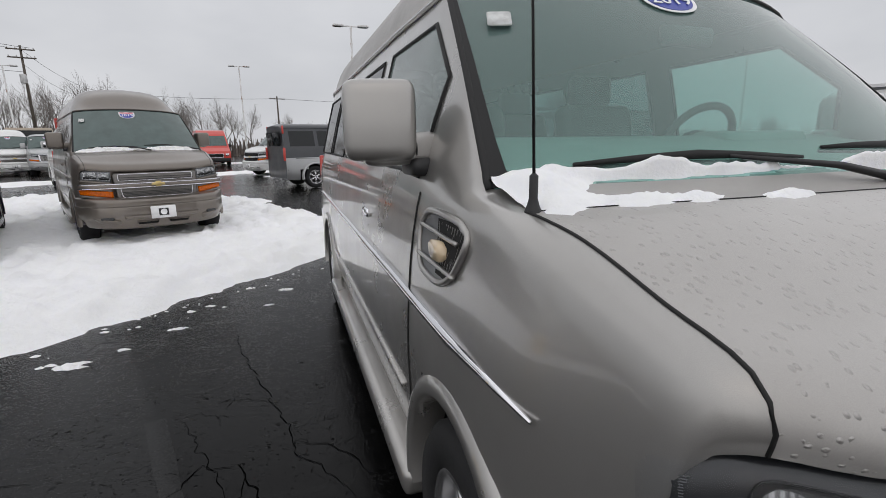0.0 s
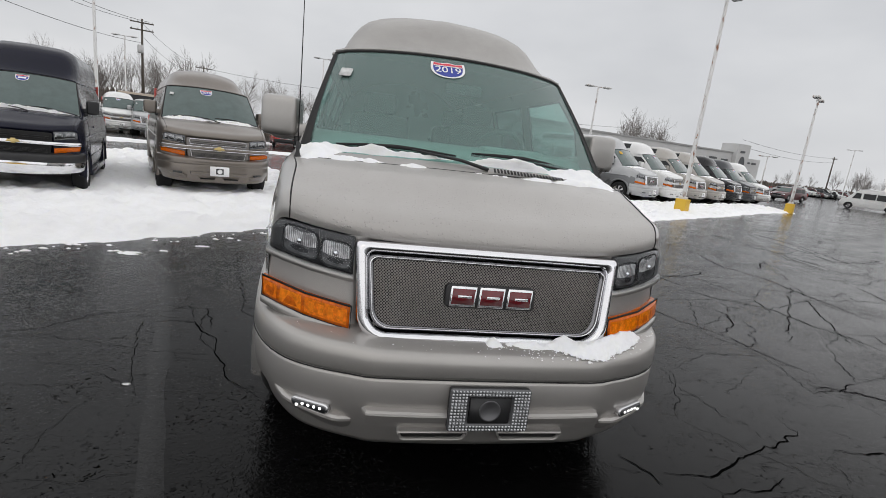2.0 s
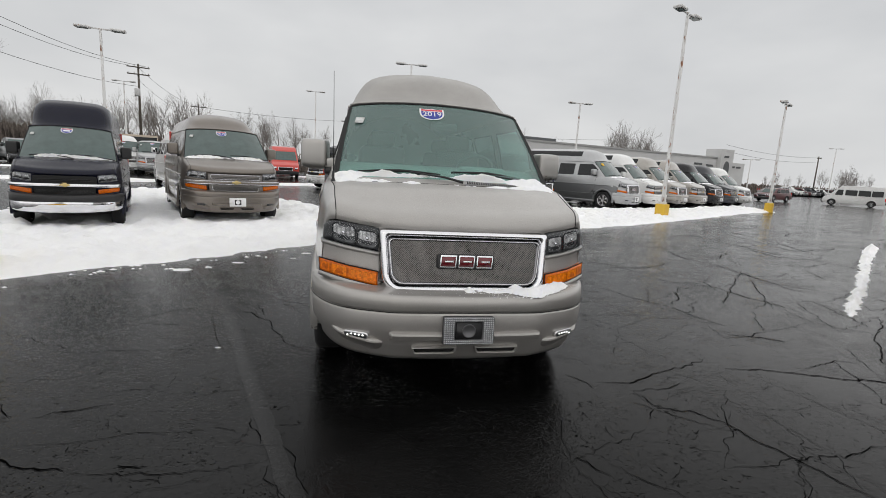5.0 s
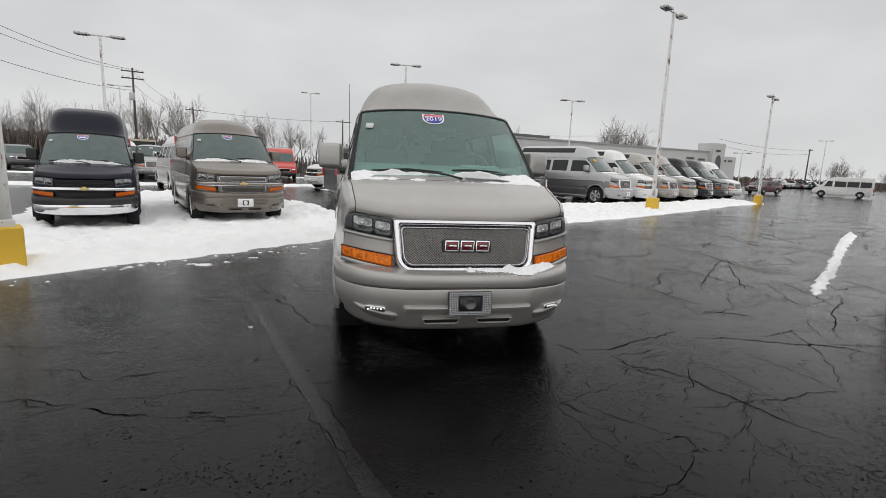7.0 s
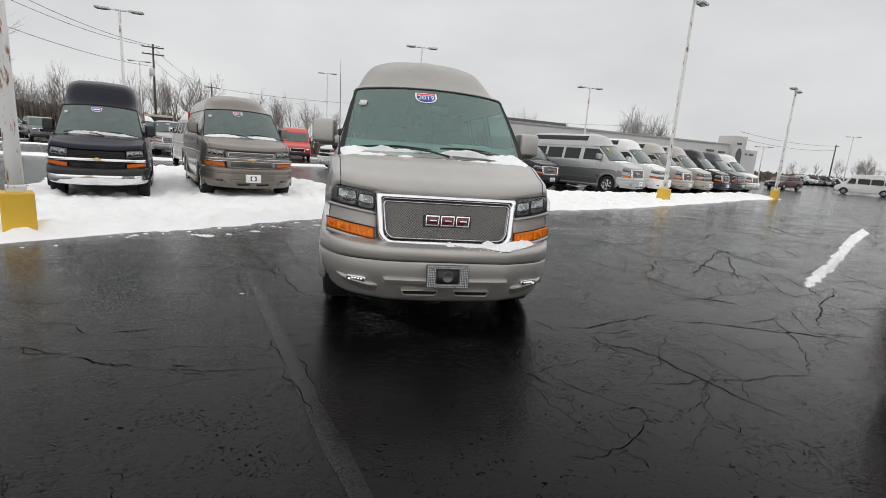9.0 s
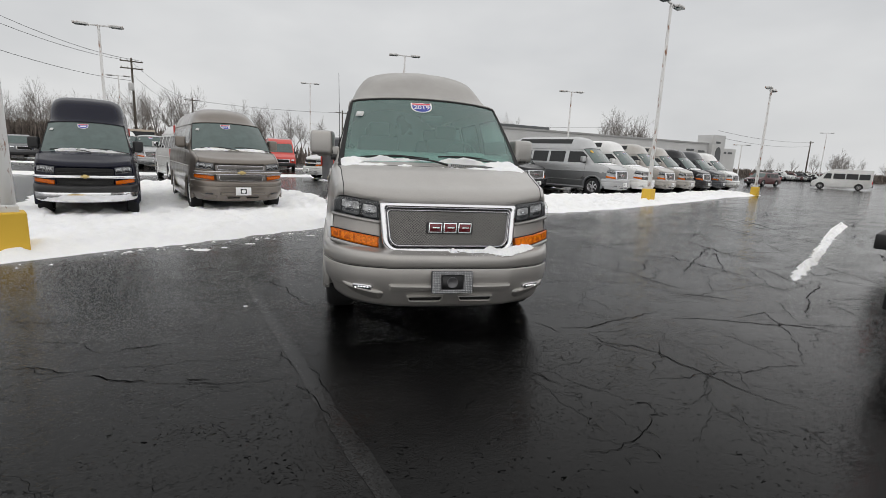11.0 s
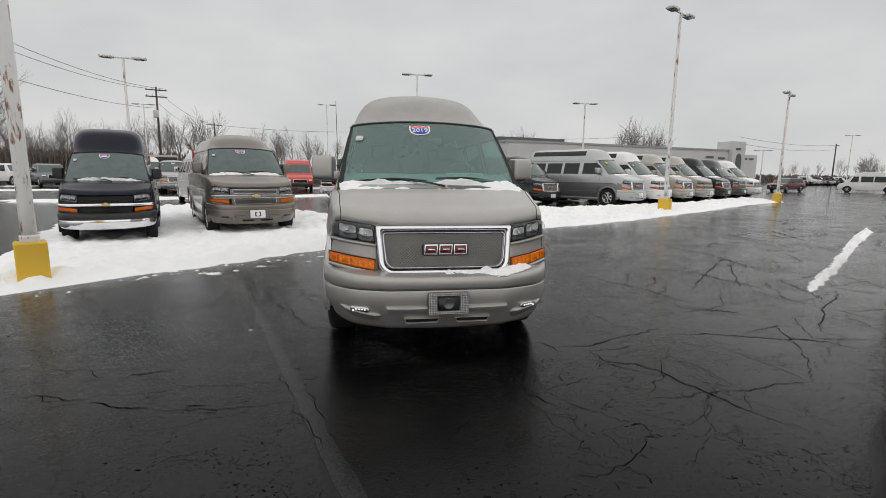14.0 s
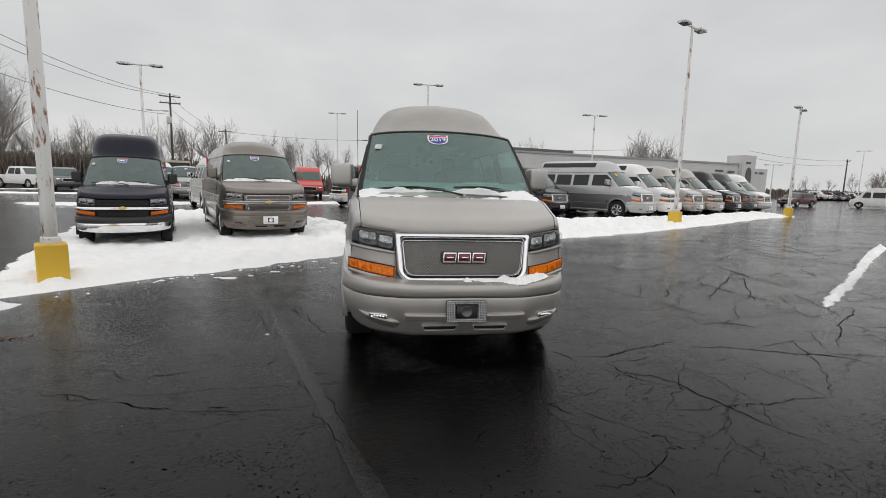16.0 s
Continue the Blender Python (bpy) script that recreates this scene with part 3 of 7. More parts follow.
def face_band(x0, x1, lo, hi, out, sgn, nx=16, nz=4, thick=0.0):
    """A band of the front face between two height curves lo(x), hi(x)."""
    bm = bmesh.new()
    rows = []
    for k in range(nz + 1):
        rows.append([bm.verts.new(face_pt(sgn * x, lo(x) + (hi(x) - lo(x)) * k / nz, out)) for x in np.linspace(x0, x1, nx + 1)])
    for a, b2 in zip(rows, rows[1:]):
        for i in range(nx):
            bm.faces.new((a[i], a[i + 1], b2[i + 1], b2[i]))
    if thick:
        ext = bmesh.ops.extrude_edge_only(bm, edges=[e for e in bm.edges if e.is_boundary])
        for v in ext["geom"]:
            if isinstance(v, bmesh.types.BMVert):
                v.co.y += thick
    return bm


def lamp_low(x):
    return 0.940 + (x - 0.56) * 0.130


def lamp_high(x):
    return float(np.interp(x, [0.56, 0.70, 0.80, 0.86, 0.885, 0.908], [1.089, 1.103, 1.114, 1.113, 1.098, 1.062]))


def face_shape(pts, out, thick=0.0):
    """A flat-backed piece of the front face with the outline pts (x, z)."""
    bm = bmesh.new()
    cx, cz = sum(p[0] for p in pts) / len(pts), sum(p[1] for p in pts) / len(pts)
    mid = bm.verts.new(face_pt(cx, cz, out))
    inner = [bm.verts.new(face_pt(cx + (x - cx) * 0.6, cz + (z - cz) * 0.6, out)) for x, z in pts]
    rim = [bm.verts.new(face_pt(x, z, out)) for x, z in pts]
    n = len(pts)
    for k in range(n):
        q = (k + 1) % n
        bm.faces.new((mid, inner[k], inner[q]))
        bm.faces.new((inner[k], rim[k], rim[q], inner[q]))
    if thick:
        ext = bmesh.ops.extrude_edge_only(bm, edges=[e for e in bm.edges if e.is_boundary])
        for v in ext["geom"]:
            if isinstance(v, bmesh.types.BMVert):
                v.co.y += thick
    return bm


def headlight_bowls(lamp, sgn):
    """Two round bowls sunk in one dark housing, each a fluted reflector painted lit above and shaded below, with a
    bulb.
    """
    for cx, cz, w, h, tilt in ((0.775, 1.040, 0.150, 0.118, 0.12), (0.632, 1.016, 0.122, 0.108, 0.12)):
        place = lambda pts, f=1.0: [(sgn * (cx - x * f), cz + z * f - x * f * tilt) for x, z in pts]
        ring = lambda power: [(0.5 * w * abs(math.cos(q)) ** power * math.copysign(1, math.cos(q)), 0.5 * h * abs(math.sin(q)) ** power * math.copysign(1, math.sin(q))) for q in (2 * math.pi * k / 32 for k in range(32))]
        ch = part("lamp_chamber", face_shape(place(ring(0.45)), 0.021), M["bowl_dark"], lamp)
        part("chamber_rim", tube([face_pt(x, z, 0.022) for x, z in place(ring(0.45))], 0.0016, 5, closed=True), M["bowl_dark"], ch)
        # fluted bowl: lit tone above the cut-off, shaded tone and dark heel painted below
        part("reflector", face_shape(place(ring(0.45), 0.90), 0.0225), M["rib_shaded"], ch)
        head = [(0.43 * w, -0.04 * h), (0.43 * w, 0.30 * h), (0.36 * w, 0.41 * h), (-0.36 * w, 0.41 * h), (-0.43 * w, 0.30 * h), (-0.43 * w, -0.04 * h), (-0.24 * w, -0.10 * h), (0.24 * w, -0.10 * h)]
        part("reflector_lit", face_shape(place(head), 0.0240), M["rib_reflector"], ch)
        part("heel_shade", face_shape(place([(0.26 * w * math.cos(q), -0.24 * h + 0.10 * h * math.sin(q)) for q in (2 * math.pi * k / 16 for k in range(16))]), 0.0246), M["bowl_dark"], ch)
        bulb_turn = Matrix.Translation(face_pt(sgn * cx, cz + 0.04 * h, 0.0255)) @ Matrix.Rotation(radians(90), 4, "X")
        part("bulb", lathe([(0.011, 0.0), (0.0105, 0.006), (0.006, 0.011), (0.002, 0.013)], 14, bulb_turn), M["chrome"], ch)
    verts, faces = [], []
    for k in range(24):
        f = (k + 0.5) / 24
        n = len(verts)
        zo0, zo1 = 0.992 + 0.092 * f, 0.952 + 0.122 * f
        for x, z in ((0.905, zo0 - 0.0008), (0.572, zo1 - 0.0008), (0.572, zo1 + 0.0008), (0.905, zo0 + 0.0008)):
            verts.append(face_pt(sgn * x, z, 0.0195))
        faces.append((n, n + 1, n + 2, n + 3))
    part("housing_ribs", (verts, faces), M["lamp_grey"], lamp, smooth=False)


BUMP_PLAN = [(0, 0.030), (0.30, 0.033), (0.47, 0.039), (0.53, 0.058), (0.68, 0.112), (0.80, 0.185), (0.895, 0.30), (0.958, 0.43), (0.995, 0.55), (1.008, 0.64)]


def bumper_curve(n=28):
    p = np.array(BUMP_PLAN)
    s = np.concatenate([[0], np.cumsum(np.hypot(*np.diff(p, axis=0).T))])
    q = pchip(s, p, np.linspace(0, s[-1], n))
    left = [(-x, y) for x, y in q[::-1]]
    return left + [tuple(v) for v in q[1:]]


def bumper_strip(profile, s0=0.0, s1=1.0, n=28):
    """A strip of the bumper: profile of (inset, z) swept along the plan curve."""
    c = bumper_curve(n)
    m = len(c)
    lo, hi = int(round(s0 * (m - 1))), int(round(s1 * (m - 1)))
    bm = bmesh.new()
    rings = []
    for i in range(lo, hi + 1):
        a, b2 = Vector(c[max(i - 1, 0)]), Vector(c[min(i + 1, m - 1)])
        d = (b2 - a).normalized()
        inn = Vector((-d.y, d.x))
        lift = 0.035 * (abs(c[i][0]) / 0.985) ** 2
        rings.append([bm.verts.new((c[i][0] + inn.x * g, c[i][1] + inn.y * g, z + (lift if z > 0.66 else lift * 1.0 if z < 0.4 else 0))) for g, z in profile])
    for a, b2 in zip(rings, rings[1:]):
        for k in range(len(profile) - 1):
            bm.faces.new((a[k], a[k + 1], b2[k + 1], b2[k]))
    return bm


def corner_strip(profile, x0, x1, sgn, start=8.0, stop=3.0, climb=0.0):
    """A strip of (inset, z) along the bumper's plan between two distances from the middle, running out at both ends."""
    c = [p for p in bumper_curve(60) if x0 <= sgn * p[0] <= x1]
    c.sort(key=lambda p: abs(p[0]))
    bm = bmesh.new()
    rings = []
    for i, p in enumerate(c):
        a, b2 = Vector(c[max(i - 1, 0)]), Vector(c[min(i + 1, len(c) - 1)])
        d = (b2 - a).normalized()
        inn = Vector((-d.y, d.x)) * sgn
        f = i / (len(c) - 1)
        fade = min(1.0, start * f) * min(1.0, stop * (1 - f))
        lift = 0.020 * (abs(p[0]) / 0.985) ** 2 + climb * f
        rings.append([bm.verts.new((p[0] + inn.x * (g + 0.032 * (1 - fade)), p[1] + inn.y * (g + 0.032 * (1 - fade)), z + lift)) for g, z in profile])
    for a, b2 in zip(rings, rings[1:]):
        for k in range(len(profile) - 1):
            bm.faces.new((a[k], a[k + 1], b2[k + 1], b2[k]))
    return bm


def wheel(parent, x, y, side, r=0.37):
    """Tyre, alloy rim with spokes, hub; side is +1 or -1."""
    m = Matrix.Translation((x, y, r)) @ Matrix.Rotation(radians(90 * side), 4, "Y")
    w = 0.125
    tyre = part("tyre", lathe([(r * 0.62, -w), (r * 0.90, -w * 1.02), (r * 0.985, -w * 0.8), (r, -w * 0.4), (r, w * 0.4), (r * 0.985, w * 0.8), (r * 0.90, w * 1.02), (r * 0.64, w * 0.95), (r * 0.62, w * 0.5)], 40, m, cap=False), M["tyre"], parent)
    rim = lathe([(0.02, w * 0.60), (0.06, w * 0.68), (0.075, w * 0.5), (r * 0.2, w * 0.3)], 24, Matrix())
    merge(rim, lathe([(r * 0.63, w * 0.9), (r * 0.60, w * 0.94), (r * 0.575, w * 0.75), (r * 0.55, -w * 0.3), (r * 0.1, -w * 0.35)], 40, Matrix(), cap=False))
    for k in range(6):
        a = 2 * math.pi * k / 6
        for off in (-0.10, 0.10):
            b2 = a + off
            merge(rim, box(r * 0.50, 0.030, 0.022, Matrix.Rotation(b2, 4, "Z") @ Matrix.Translation((r * 0.34, 0, w * 0.52)) @ Matrix.Rotation(radians(8), 4, "Y"), 0.006, segs=1))
    rim.transform(m)
    part("rim", rim, M["rim"], tyre, "polished alloy rim")
    part("brake_disc", lathe([(0.01, -0.01), (r * 0.5, -0.01), (r * 0.5, 0.0), (0.01, 0.0)], 24, m), M["black_plastic"], tyre)
    return tyre


def pillow(sx, sy, sz, m=Matrix(), power=0.32, nu=28, nv=16):
    """A soft-edged block: a ball squared off by power."""
    bend = lambda c: math.copysign(abs(c) ** power, c)
    bm = bmesh.new()
    rings = []
    for i in range(1, nv):
        v = -math.pi / 2 + math.pi * i / nv
        rings.append([bm.verts.new((0.5 * sx * bend(math.cos(u)) * bend(math.cos(v)), 0.5 * sy * bend(math.sin(u)) * bend(math.cos(v)), 0.5 * sz * bend(math.sin(v)))) for u in (2 * math.pi * (k + 0.5) / nu for k in range(nu))])
    for a, b2 in zip(rings, rings[1:]):
        for k in range(nu):
            bm.faces.new((a[k], a[(k + 1) % nu], b2[(k + 1) % nu], b2[k]))
    bm.faces.new(rings[0][::-1])
    bm.faces.new(rings[-1])
    bm.transform(m)
    return bm


def mirror_unit(parent, side, paint):
    """A big square door mirror: housing, thick arm with a hinge seam, black foot, glass."""
    tilt = Matrix.Translation((side * 1.072, 1.50, 1.553)) @ Matrix.Rotation(radians(side * 12), 4, "Z")
    mir = part("mirror", pillow(0.222, 0.17, 0.242, tilt @ Matrix.Translation((0, 0.075, 0)), 0.30), paint, parent)
    part("mirror_arm", pillow(0.27, 0.115, 0.098, Matrix.Translation((side * 0.985, 1.565, 1.468)) @ Matrix.Rotation(radians(side * 4), 4, "Y"), 0.45), paint, mir)
    part("hinge_seam", tube([(side * 0.958, 1.565 + 0.060 * math.cos(q), 1.467 + 0.051 * math.sin(q)) for q in (2 * math.pi * k / 20 for k in range(20))], 0.0026, 5, closed=True, up=(1, 0, 0)), M["gap"], mir)
    part("mirror_base", pillow(0.10, 0.17, 0.06, Matrix.Translation((side * 0.930, 1.57, 1.412)), 0.4, 16, 8), M["black_plastic"], mir)
    part("mirror_rim", ring_slab(outline(0.200, 0.220, 0.055, 6, 0.04), outline(0.174, 0.194, 0.045, 6, 0.04), 0.02, tilt @ Matrix.Translation((0, 0.146, 0))), M["black_plastic"], mir)
    part("mirror_glass", slab(outline(0.178, 0.198, 0.045, 5, 0.04), 0.006, tilt @ Matrix.Translation((0, 0.158, 0))), M["chrome"], mir)
    return mir


def decal_2019(parent, m, scale=1.0, words=True):
    """Shield-shaped year sticker inside the windscreen's top: white edge, red head, blue field, white figures."""
    pts = []
    for k in range(41):
        a = k / 40
        if a < 0.25:
            u = a / 0.25
            pts.append((-0.5 + u, 0.40 - 0.05 * math.sin(u * math.pi * 2) ** 2))
        else:
            b2 = (a - 0.25) / 0.75
            pts.append((0.5 * math.cos(b2 * math.pi) * (1 + 0.16 * math.sin(b2 * math.pi) ** 0.6), 0.40 - 0.86 * math.sin(b2 * math.pi) ** 0.62))
    pts = pts[:-1]
    w = 0.235 * scale
    poly = lambda f, dy: [(x * w * f, z * w * f * 0.86) for x, z in pts]
    st = part("year_sticker", slab(poly(1.0, 0), 0.002, m), M["decal_white"], parent, "white-edged red and blue year sticker", False)
    part("sticker_field", slab(poly(0.86, 0), 0.0015, m @ Matrix.Translation((0, -0.0016, 0))), M["shield_blue"], st, smooth=False)
    field, cut = poly(0.86, 0), 0.150 * w
    head = []
    for (x0, z0), (x1, z1) in zip(field, field[1:] + field[:1]):
        if z0 > cut:
            head.append((x0, z0))
        if (z0 > cut) != (z1 > cut):
            head.append((x0 + (x1 - x0) * (cut - z0) / (z1 - z0), cut))
    part("sticker_head", slab(head, 0.0014, m @ Matrix.Translation((0, -0.003, 0))), M["shield_red"], st, smooth=False)
    part("sticker_line", slab([(-0.43 * w, cut - 0.016 * w), (0.43 * w, cut - 0.016 * w), (0.43 * w, cut + 0.010 * w), (-0.43 * w, cut + 0.010 * w)], 0.0012, m @ Matrix.Translation((0, -0.0042, 0))), M["decal_white"], st, smooth=False)
    if not words:
        part("figure_bar", slab(outline(0.62 * w, 0.20 * w, 0.05 * w, 3), 0.0012, m @ Matrix.Translation((0, -0.005, -0.05 * w))), M["decal_white"], st, smooth=False)
    if words:
        cu = bpy.data.curves.new("year", "FONT")
        cu.body, cu.size, cu.align_x, cu.align_y, cu.extrude, cu.offset = "2019", 0.40 * w, "CENTER", "CENTER", 0.0004, 0.0006
        tmp = bpy.data.objects.new("tmp", cu)
        scene.collection.objects.link(tmp)
        me = bpy.data.meshes.new_from_object(tmp.evaluated_get(bpy.context.evaluated_depsgraph_get()))
        bpy.data.objects.remove(tmp)
        me.transform(m @ Matrix.Translation((0, -0.005, -0.05 * w)) @ Matrix.Rotation(radians(90), 4, "X"))
        me.materials.append(M["decal_white"])
        fig = new("year_number", me)
        fig.parent = st
    return st


def make_van(label, m, paint, front="mesh", roof=0.0, boxy=0.0, glass=None, bumper="body", hero=False, name="van", lower=None, group="", plate=True, figures=False, sticker=True, mirror_mat=None, band=False):
    """A full-size high-roof passenger van that faces -y, its front at y = 0."""
    root = thing(name, label, "van", m, group)
    face_paint = M["pewter_face"] if hero else paint
    iu, iv, grid = van_net(roof, boxy)
    nu, nv = len(iu) - 1, len(iv) - 1
    glass = glass or M["far_glass"]
    side_glass = M["side_glass"] if hero else M["dark_glass"]
    cells = {"body": [], "hood": [], "windscreen": [], "low": [], "roof": []}
    panes = {}
    for a in range(nu):
        ys = (iu[a] + iu[a + 1]) / 2
        st = int(ys)
        for c in range(nv):
            j = int((iv[c] + iv[c + 1]) / 2)
            ctr = (grid[a, c] + grid[a + 1, c + 1]) / 2
            if any(math.hypot(ctr[1] - ax, ctr[2] - 0.40) < 0.435 for ax in AXLES) and j < 4:
                continue
            bay = BAY[st]
            if bay == "glass" and j >= 8:
                cells["windscreen"].append((a, c))
            elif bay == "hood" and j >= 6:
                cells["hood"].append((a, c))
            elif j in (5, 6) and (bay in ("door", "win_a", "win_b", "win_c") or (bay in ("rise", "header", "glass") and ctr[1] > 1.52)):
                panes.setdefault("front" if bay in ("door", "rise", "header", "glass") else bay, []).append((a, c))
            elif band and j == 9 and bay in ("win_a", "pillar", "win_b", "win_c"):
                panes.setdefault("band", []).append((a, c))
            elif hero and j >= 8:
                cells["roof"].append((a, c))
            elif lower is not None and ctr[2] < 1.0:
                cells["low"].append((a, c))
            else:
                cells["body"].append((a, c))
    both = lambda cs: join_halves(grid_mesh(cs, grid, 1), grid_mesh(cs, grid, -1))
    body = part("body", both(cells["body"]), paint, root, recalc=False)
    if cells["roof"]:
        part("raised_roof", both(cells["roof"]), M["pewter_roof"], root, "moulded roof in matt pewter", recalc=False)
    if cells["low"]:
        part("lower_body", both(cells["low"]), lower, root, recalc=False)
    # rear wall
    rear = bmesh.new()
    loop = [tuple(grid[nu, c]) for c in range(nv + 1)] + [(-x, y, z) for x, y, z in (grid[nu, c] for c in range(nv - 1, -1, -1))]
    rear.faces.new([rear.verts.new(v) for v in loop])
    part("rear_door", rear, paint, body, smooth=False)
    for sgn in (-1, 1):
        part("rear_window", slab(outline(0.56, 0.44, 0.05, 4), 0.01, Matrix.Translation((sgn * 0.36, 5.60, 1.63)) @ Matrix.Rotation(radians(-8), 4, "X")), M["dark_glass"], root, smooth=False)
        if not hero:
            part("roof_lamp", box(0.06, 0.06, 0.26, Matrix.Translation((sgn * 0.80, 5.52, 1.93)), 0.015), M["red"], root)
        part("tail_lamp", box(0.05, 0.08, 0.42, Matrix.Translation((sgn * 0.945, 5.56, 1.15)), 0.015), M["red"], root)
    hood = part("hood", both(cells["hood"]), M["pewter"] if hero else paint, root, recalc=False)
    ws = part("windscreen", both(cells["windscreen"]), glass, root, recalc=False)
    ws.visible_shadow = not hero
    for k, cs in panes.items():
        for sgn in (1, -1):
            p = part("side_window", join_halves(grid_mesh(cs, grid, sgn)), side_glass if k == "front" else M["tint_glass"] if hero else M["dark_glass"], root, recalc=False)
            if hero:
                p.visible_shadow = False
                part("window_seal", pane_seal(p.data, 0.009), M["gap"], p)
    row = lambda u: int(np.argmin(abs(iu - u)))
    col = lambda v: int(np.argmin(abs(iv - v)))
    def along(u0, u1, v, push=0.0):
        return [Vector(grid[a, col(v)]) + Vector((0, 0, push)) for a in range(row(u0), row(u1) + 1)]
    mirrored = lambda pts: [Vector((-p.x, p.y, p.z)) for p in pts]
    # shut lines of the hood, rubber round the windscreen
    seam = tube(along(0, COWL, 6, 0.001), 0.0034, 6)
    tube(mirrored(along(0, COWL, 6, 0.001)), 0.0034, 6, bm=seam)
    tube(mirrored([Vector(grid[row(COWL), c]) for c in range(col(6), nv + 1)])[:-1] + [Vector(grid[row(COWL), c]) for c in range(nv, col(6) - 1, -1)], 0.0022, 6, bm=seam)
    part("hood_seam", seam, M["gap"], hood)
    edge = along(BASE, TOP, 8, 0.0) + [Vector(grid[row(TOP), c]) for c in range(col(8) + 1, nv + 1)]
    rub = tube(edge + mirrored(edge)[::-1][1:], 0.0115, 8, flat=0.8)
    part("windscreen_rubber", rub, M["gap"], ws)
    # drip rail along the foot of the raised roof
    rail = along(TOP + 0.5, 20, 8)
    tr = tube([p + Vector((0.012, 0, -0.01)) for p in rail], 0.011, 6)
    tube([Vector((-p.x - 0.012, p.y, p.z - 0.01)) for p in rail], 0.011, 6, bm=tr)
    hdr = [Vector(grid[row(TOP + 1), c]) + Vector((0, -0.004, 0.004)) for c in range(col(8), nv + 1)]
    tube(hdr + mirrored(hdr)[::-1][1:], 0.010, 6, bm=tr)
    part("drip_rail", tr, paint, body)
    # front face with lamp housings
    fascia = bmesh.new()
    xs = np.linspace(-0.93, 0.93, 41)
    zs = np.linspace(0.70, 1.10, 9)
    rows2 = [[fascia.verts.new(face_pt(x, z - (0.02 * (abs(x) / 0.93) ** 2 if z > 1.0 else 0), -0.012 if abs(x) > 0.535 or z > 1.06 else -0.09)) for x in xs] for z in zs]
    for a2, b2 in zip(rows2, rows2[1:]):
        for i in range(40):
            fascia.faces.new((a2[i], a2[i + 1], b2[i + 1], b2[i]))
    part("front_panel", fascia, face_paint, body)
    for sgn in (-1, 1):
        fx = lambda pts: [(sgn * x, z) for x, z in pts]
        lamp = part("headlight", face_band(0.563, 0.904, lambda x: lamp_low(x) + 0.003, lambda x: lamp_high(x) - 0.002, 0.018 if hero else -0.004, sgn, 16, 4, 0.05), M["lamp_dark"] if hero else M["lamp_grey"], root)
        part("lens", face_band(0.560, 0.908, lamp_low, lamp_high, 0.040, sgn, 16, 4, 0.07), M["lamp_clear"], lamp)
        part("lens_rim", face_patch(fx([(0.914, 0.960), (0.556, 0.914), (0.556, 0.938), (0.914, 0.985)]), 0.030, 12, 1, 0.06), face_paint, lamp)
        if hero:
            headlight_bowls(lamp, sgn)
        # two chambers: ribbed bowl painted bright above, its shade a dark cut-off below
        for x0, x1, z0, z1, zm in () if hero else ((0.872, 0.722, 1.000, 1.096, 1.030), (0.704, 0.580, 0.984, 1.078, 1.014)):
            ch = part("lamp_chamber", face_patch(fx([(x0, z0), (x1, z0 - 0.010), (x1, z1 - 0.006), (x0, z1)]), 0.002, 8, 3, 0.02), M["shade_black"], lamp)
            part("chamber_rim", tube([face_pt(sgn * x, z, 0.009) for x, z in ((x0, z0), (x1, z0 - 0.010), (x1, z1 - 0.006), (x0, z1))], 0.003, 5, closed=True), M["chrome"], ch)
            part("reflector", face_patch(fx([(x0 - 0.006, zm), (x1 + 0.006, zm - 0.008), (x1 + 0.006, z1 - 0.012), (x0 - 0.006, z1 - 0.006)]), 0.008, 12, 3), M["rib_reflector"], ch)
            part("cutoff_shade", face_patch(fx([(x0 - 0.02, zm - 0.004), (x1 + 0.02, zm - 0.012), (x1 + 0.035, zm + 0.012), (x0 - 0.04, zm + 0.018)]), 0.012, 8, 2), M["lamp_dark"], ch)
            part("bulb", lathe([(0.010, 0.0), (0.009, 0.008), (0.003, 0.014)], 12, Matrix.Translation(face_pt(sgn * (x0 + x1) / 2, zm + 0.03, 0.012)) @ Matrix.Rotation(radians(90), 4, "X")), M["chrome"], ch)
        turn = part("turn_lamp", face_patch(fx([(0.920, 0.782), (0.562, 0.728), (0.562, 0.812), (0.925, 0.856)]), 0.026, 14, 3, 0.05), M["amber"], root, "amber indicator lens")
        if hero:
            # a faceted bowl outboard, a plain ribbed chamber inboard, a seam round the lens
            low, high = lambda x: 0.738 + (x - 0.56) * 0.148, lambda x: 0.803 + (x - 0.56) * 0.121
            cell = lambda xa, xb, e=0.0: fx([(xa, low(xa) + e), (xb, low(xb) + e), (xb, high(xb) - e), (xa, high(xa) - e)])
            part("lamp_cell", face_patch(cell(0.738, 0.572), 0.0275, 8, 4), M["amber_light"], turn)
            for k in range(4):
                part("lens_rib", face_patch(cell(0.722 - 0.038 * k, 0.700 - 0.038 * k, 0.010), 0.0285, 2, 3), M["amber_bowl"], turn)
            part("lamp_cell", face_patch(cell(0.842, 0.752), 0.0275, 6, 4), M["amber_bowl"], turn)
            part("lamp_cell", face_patch(cell(0.914, 0.856), 0.0275, 6, 4), M["amber_light"], turn)
            xm = 0.797
            part("lens_facet", face_shape(fx([(xm + 0.030, low(xm) + 0.006), (xm - 0.030, low(xm) + 0.004), (xm - 0.012, low(xm) + 0.036), (xm + 0.010, low(xm) + 0.040)]), 0.0287), M["amber"], turn)
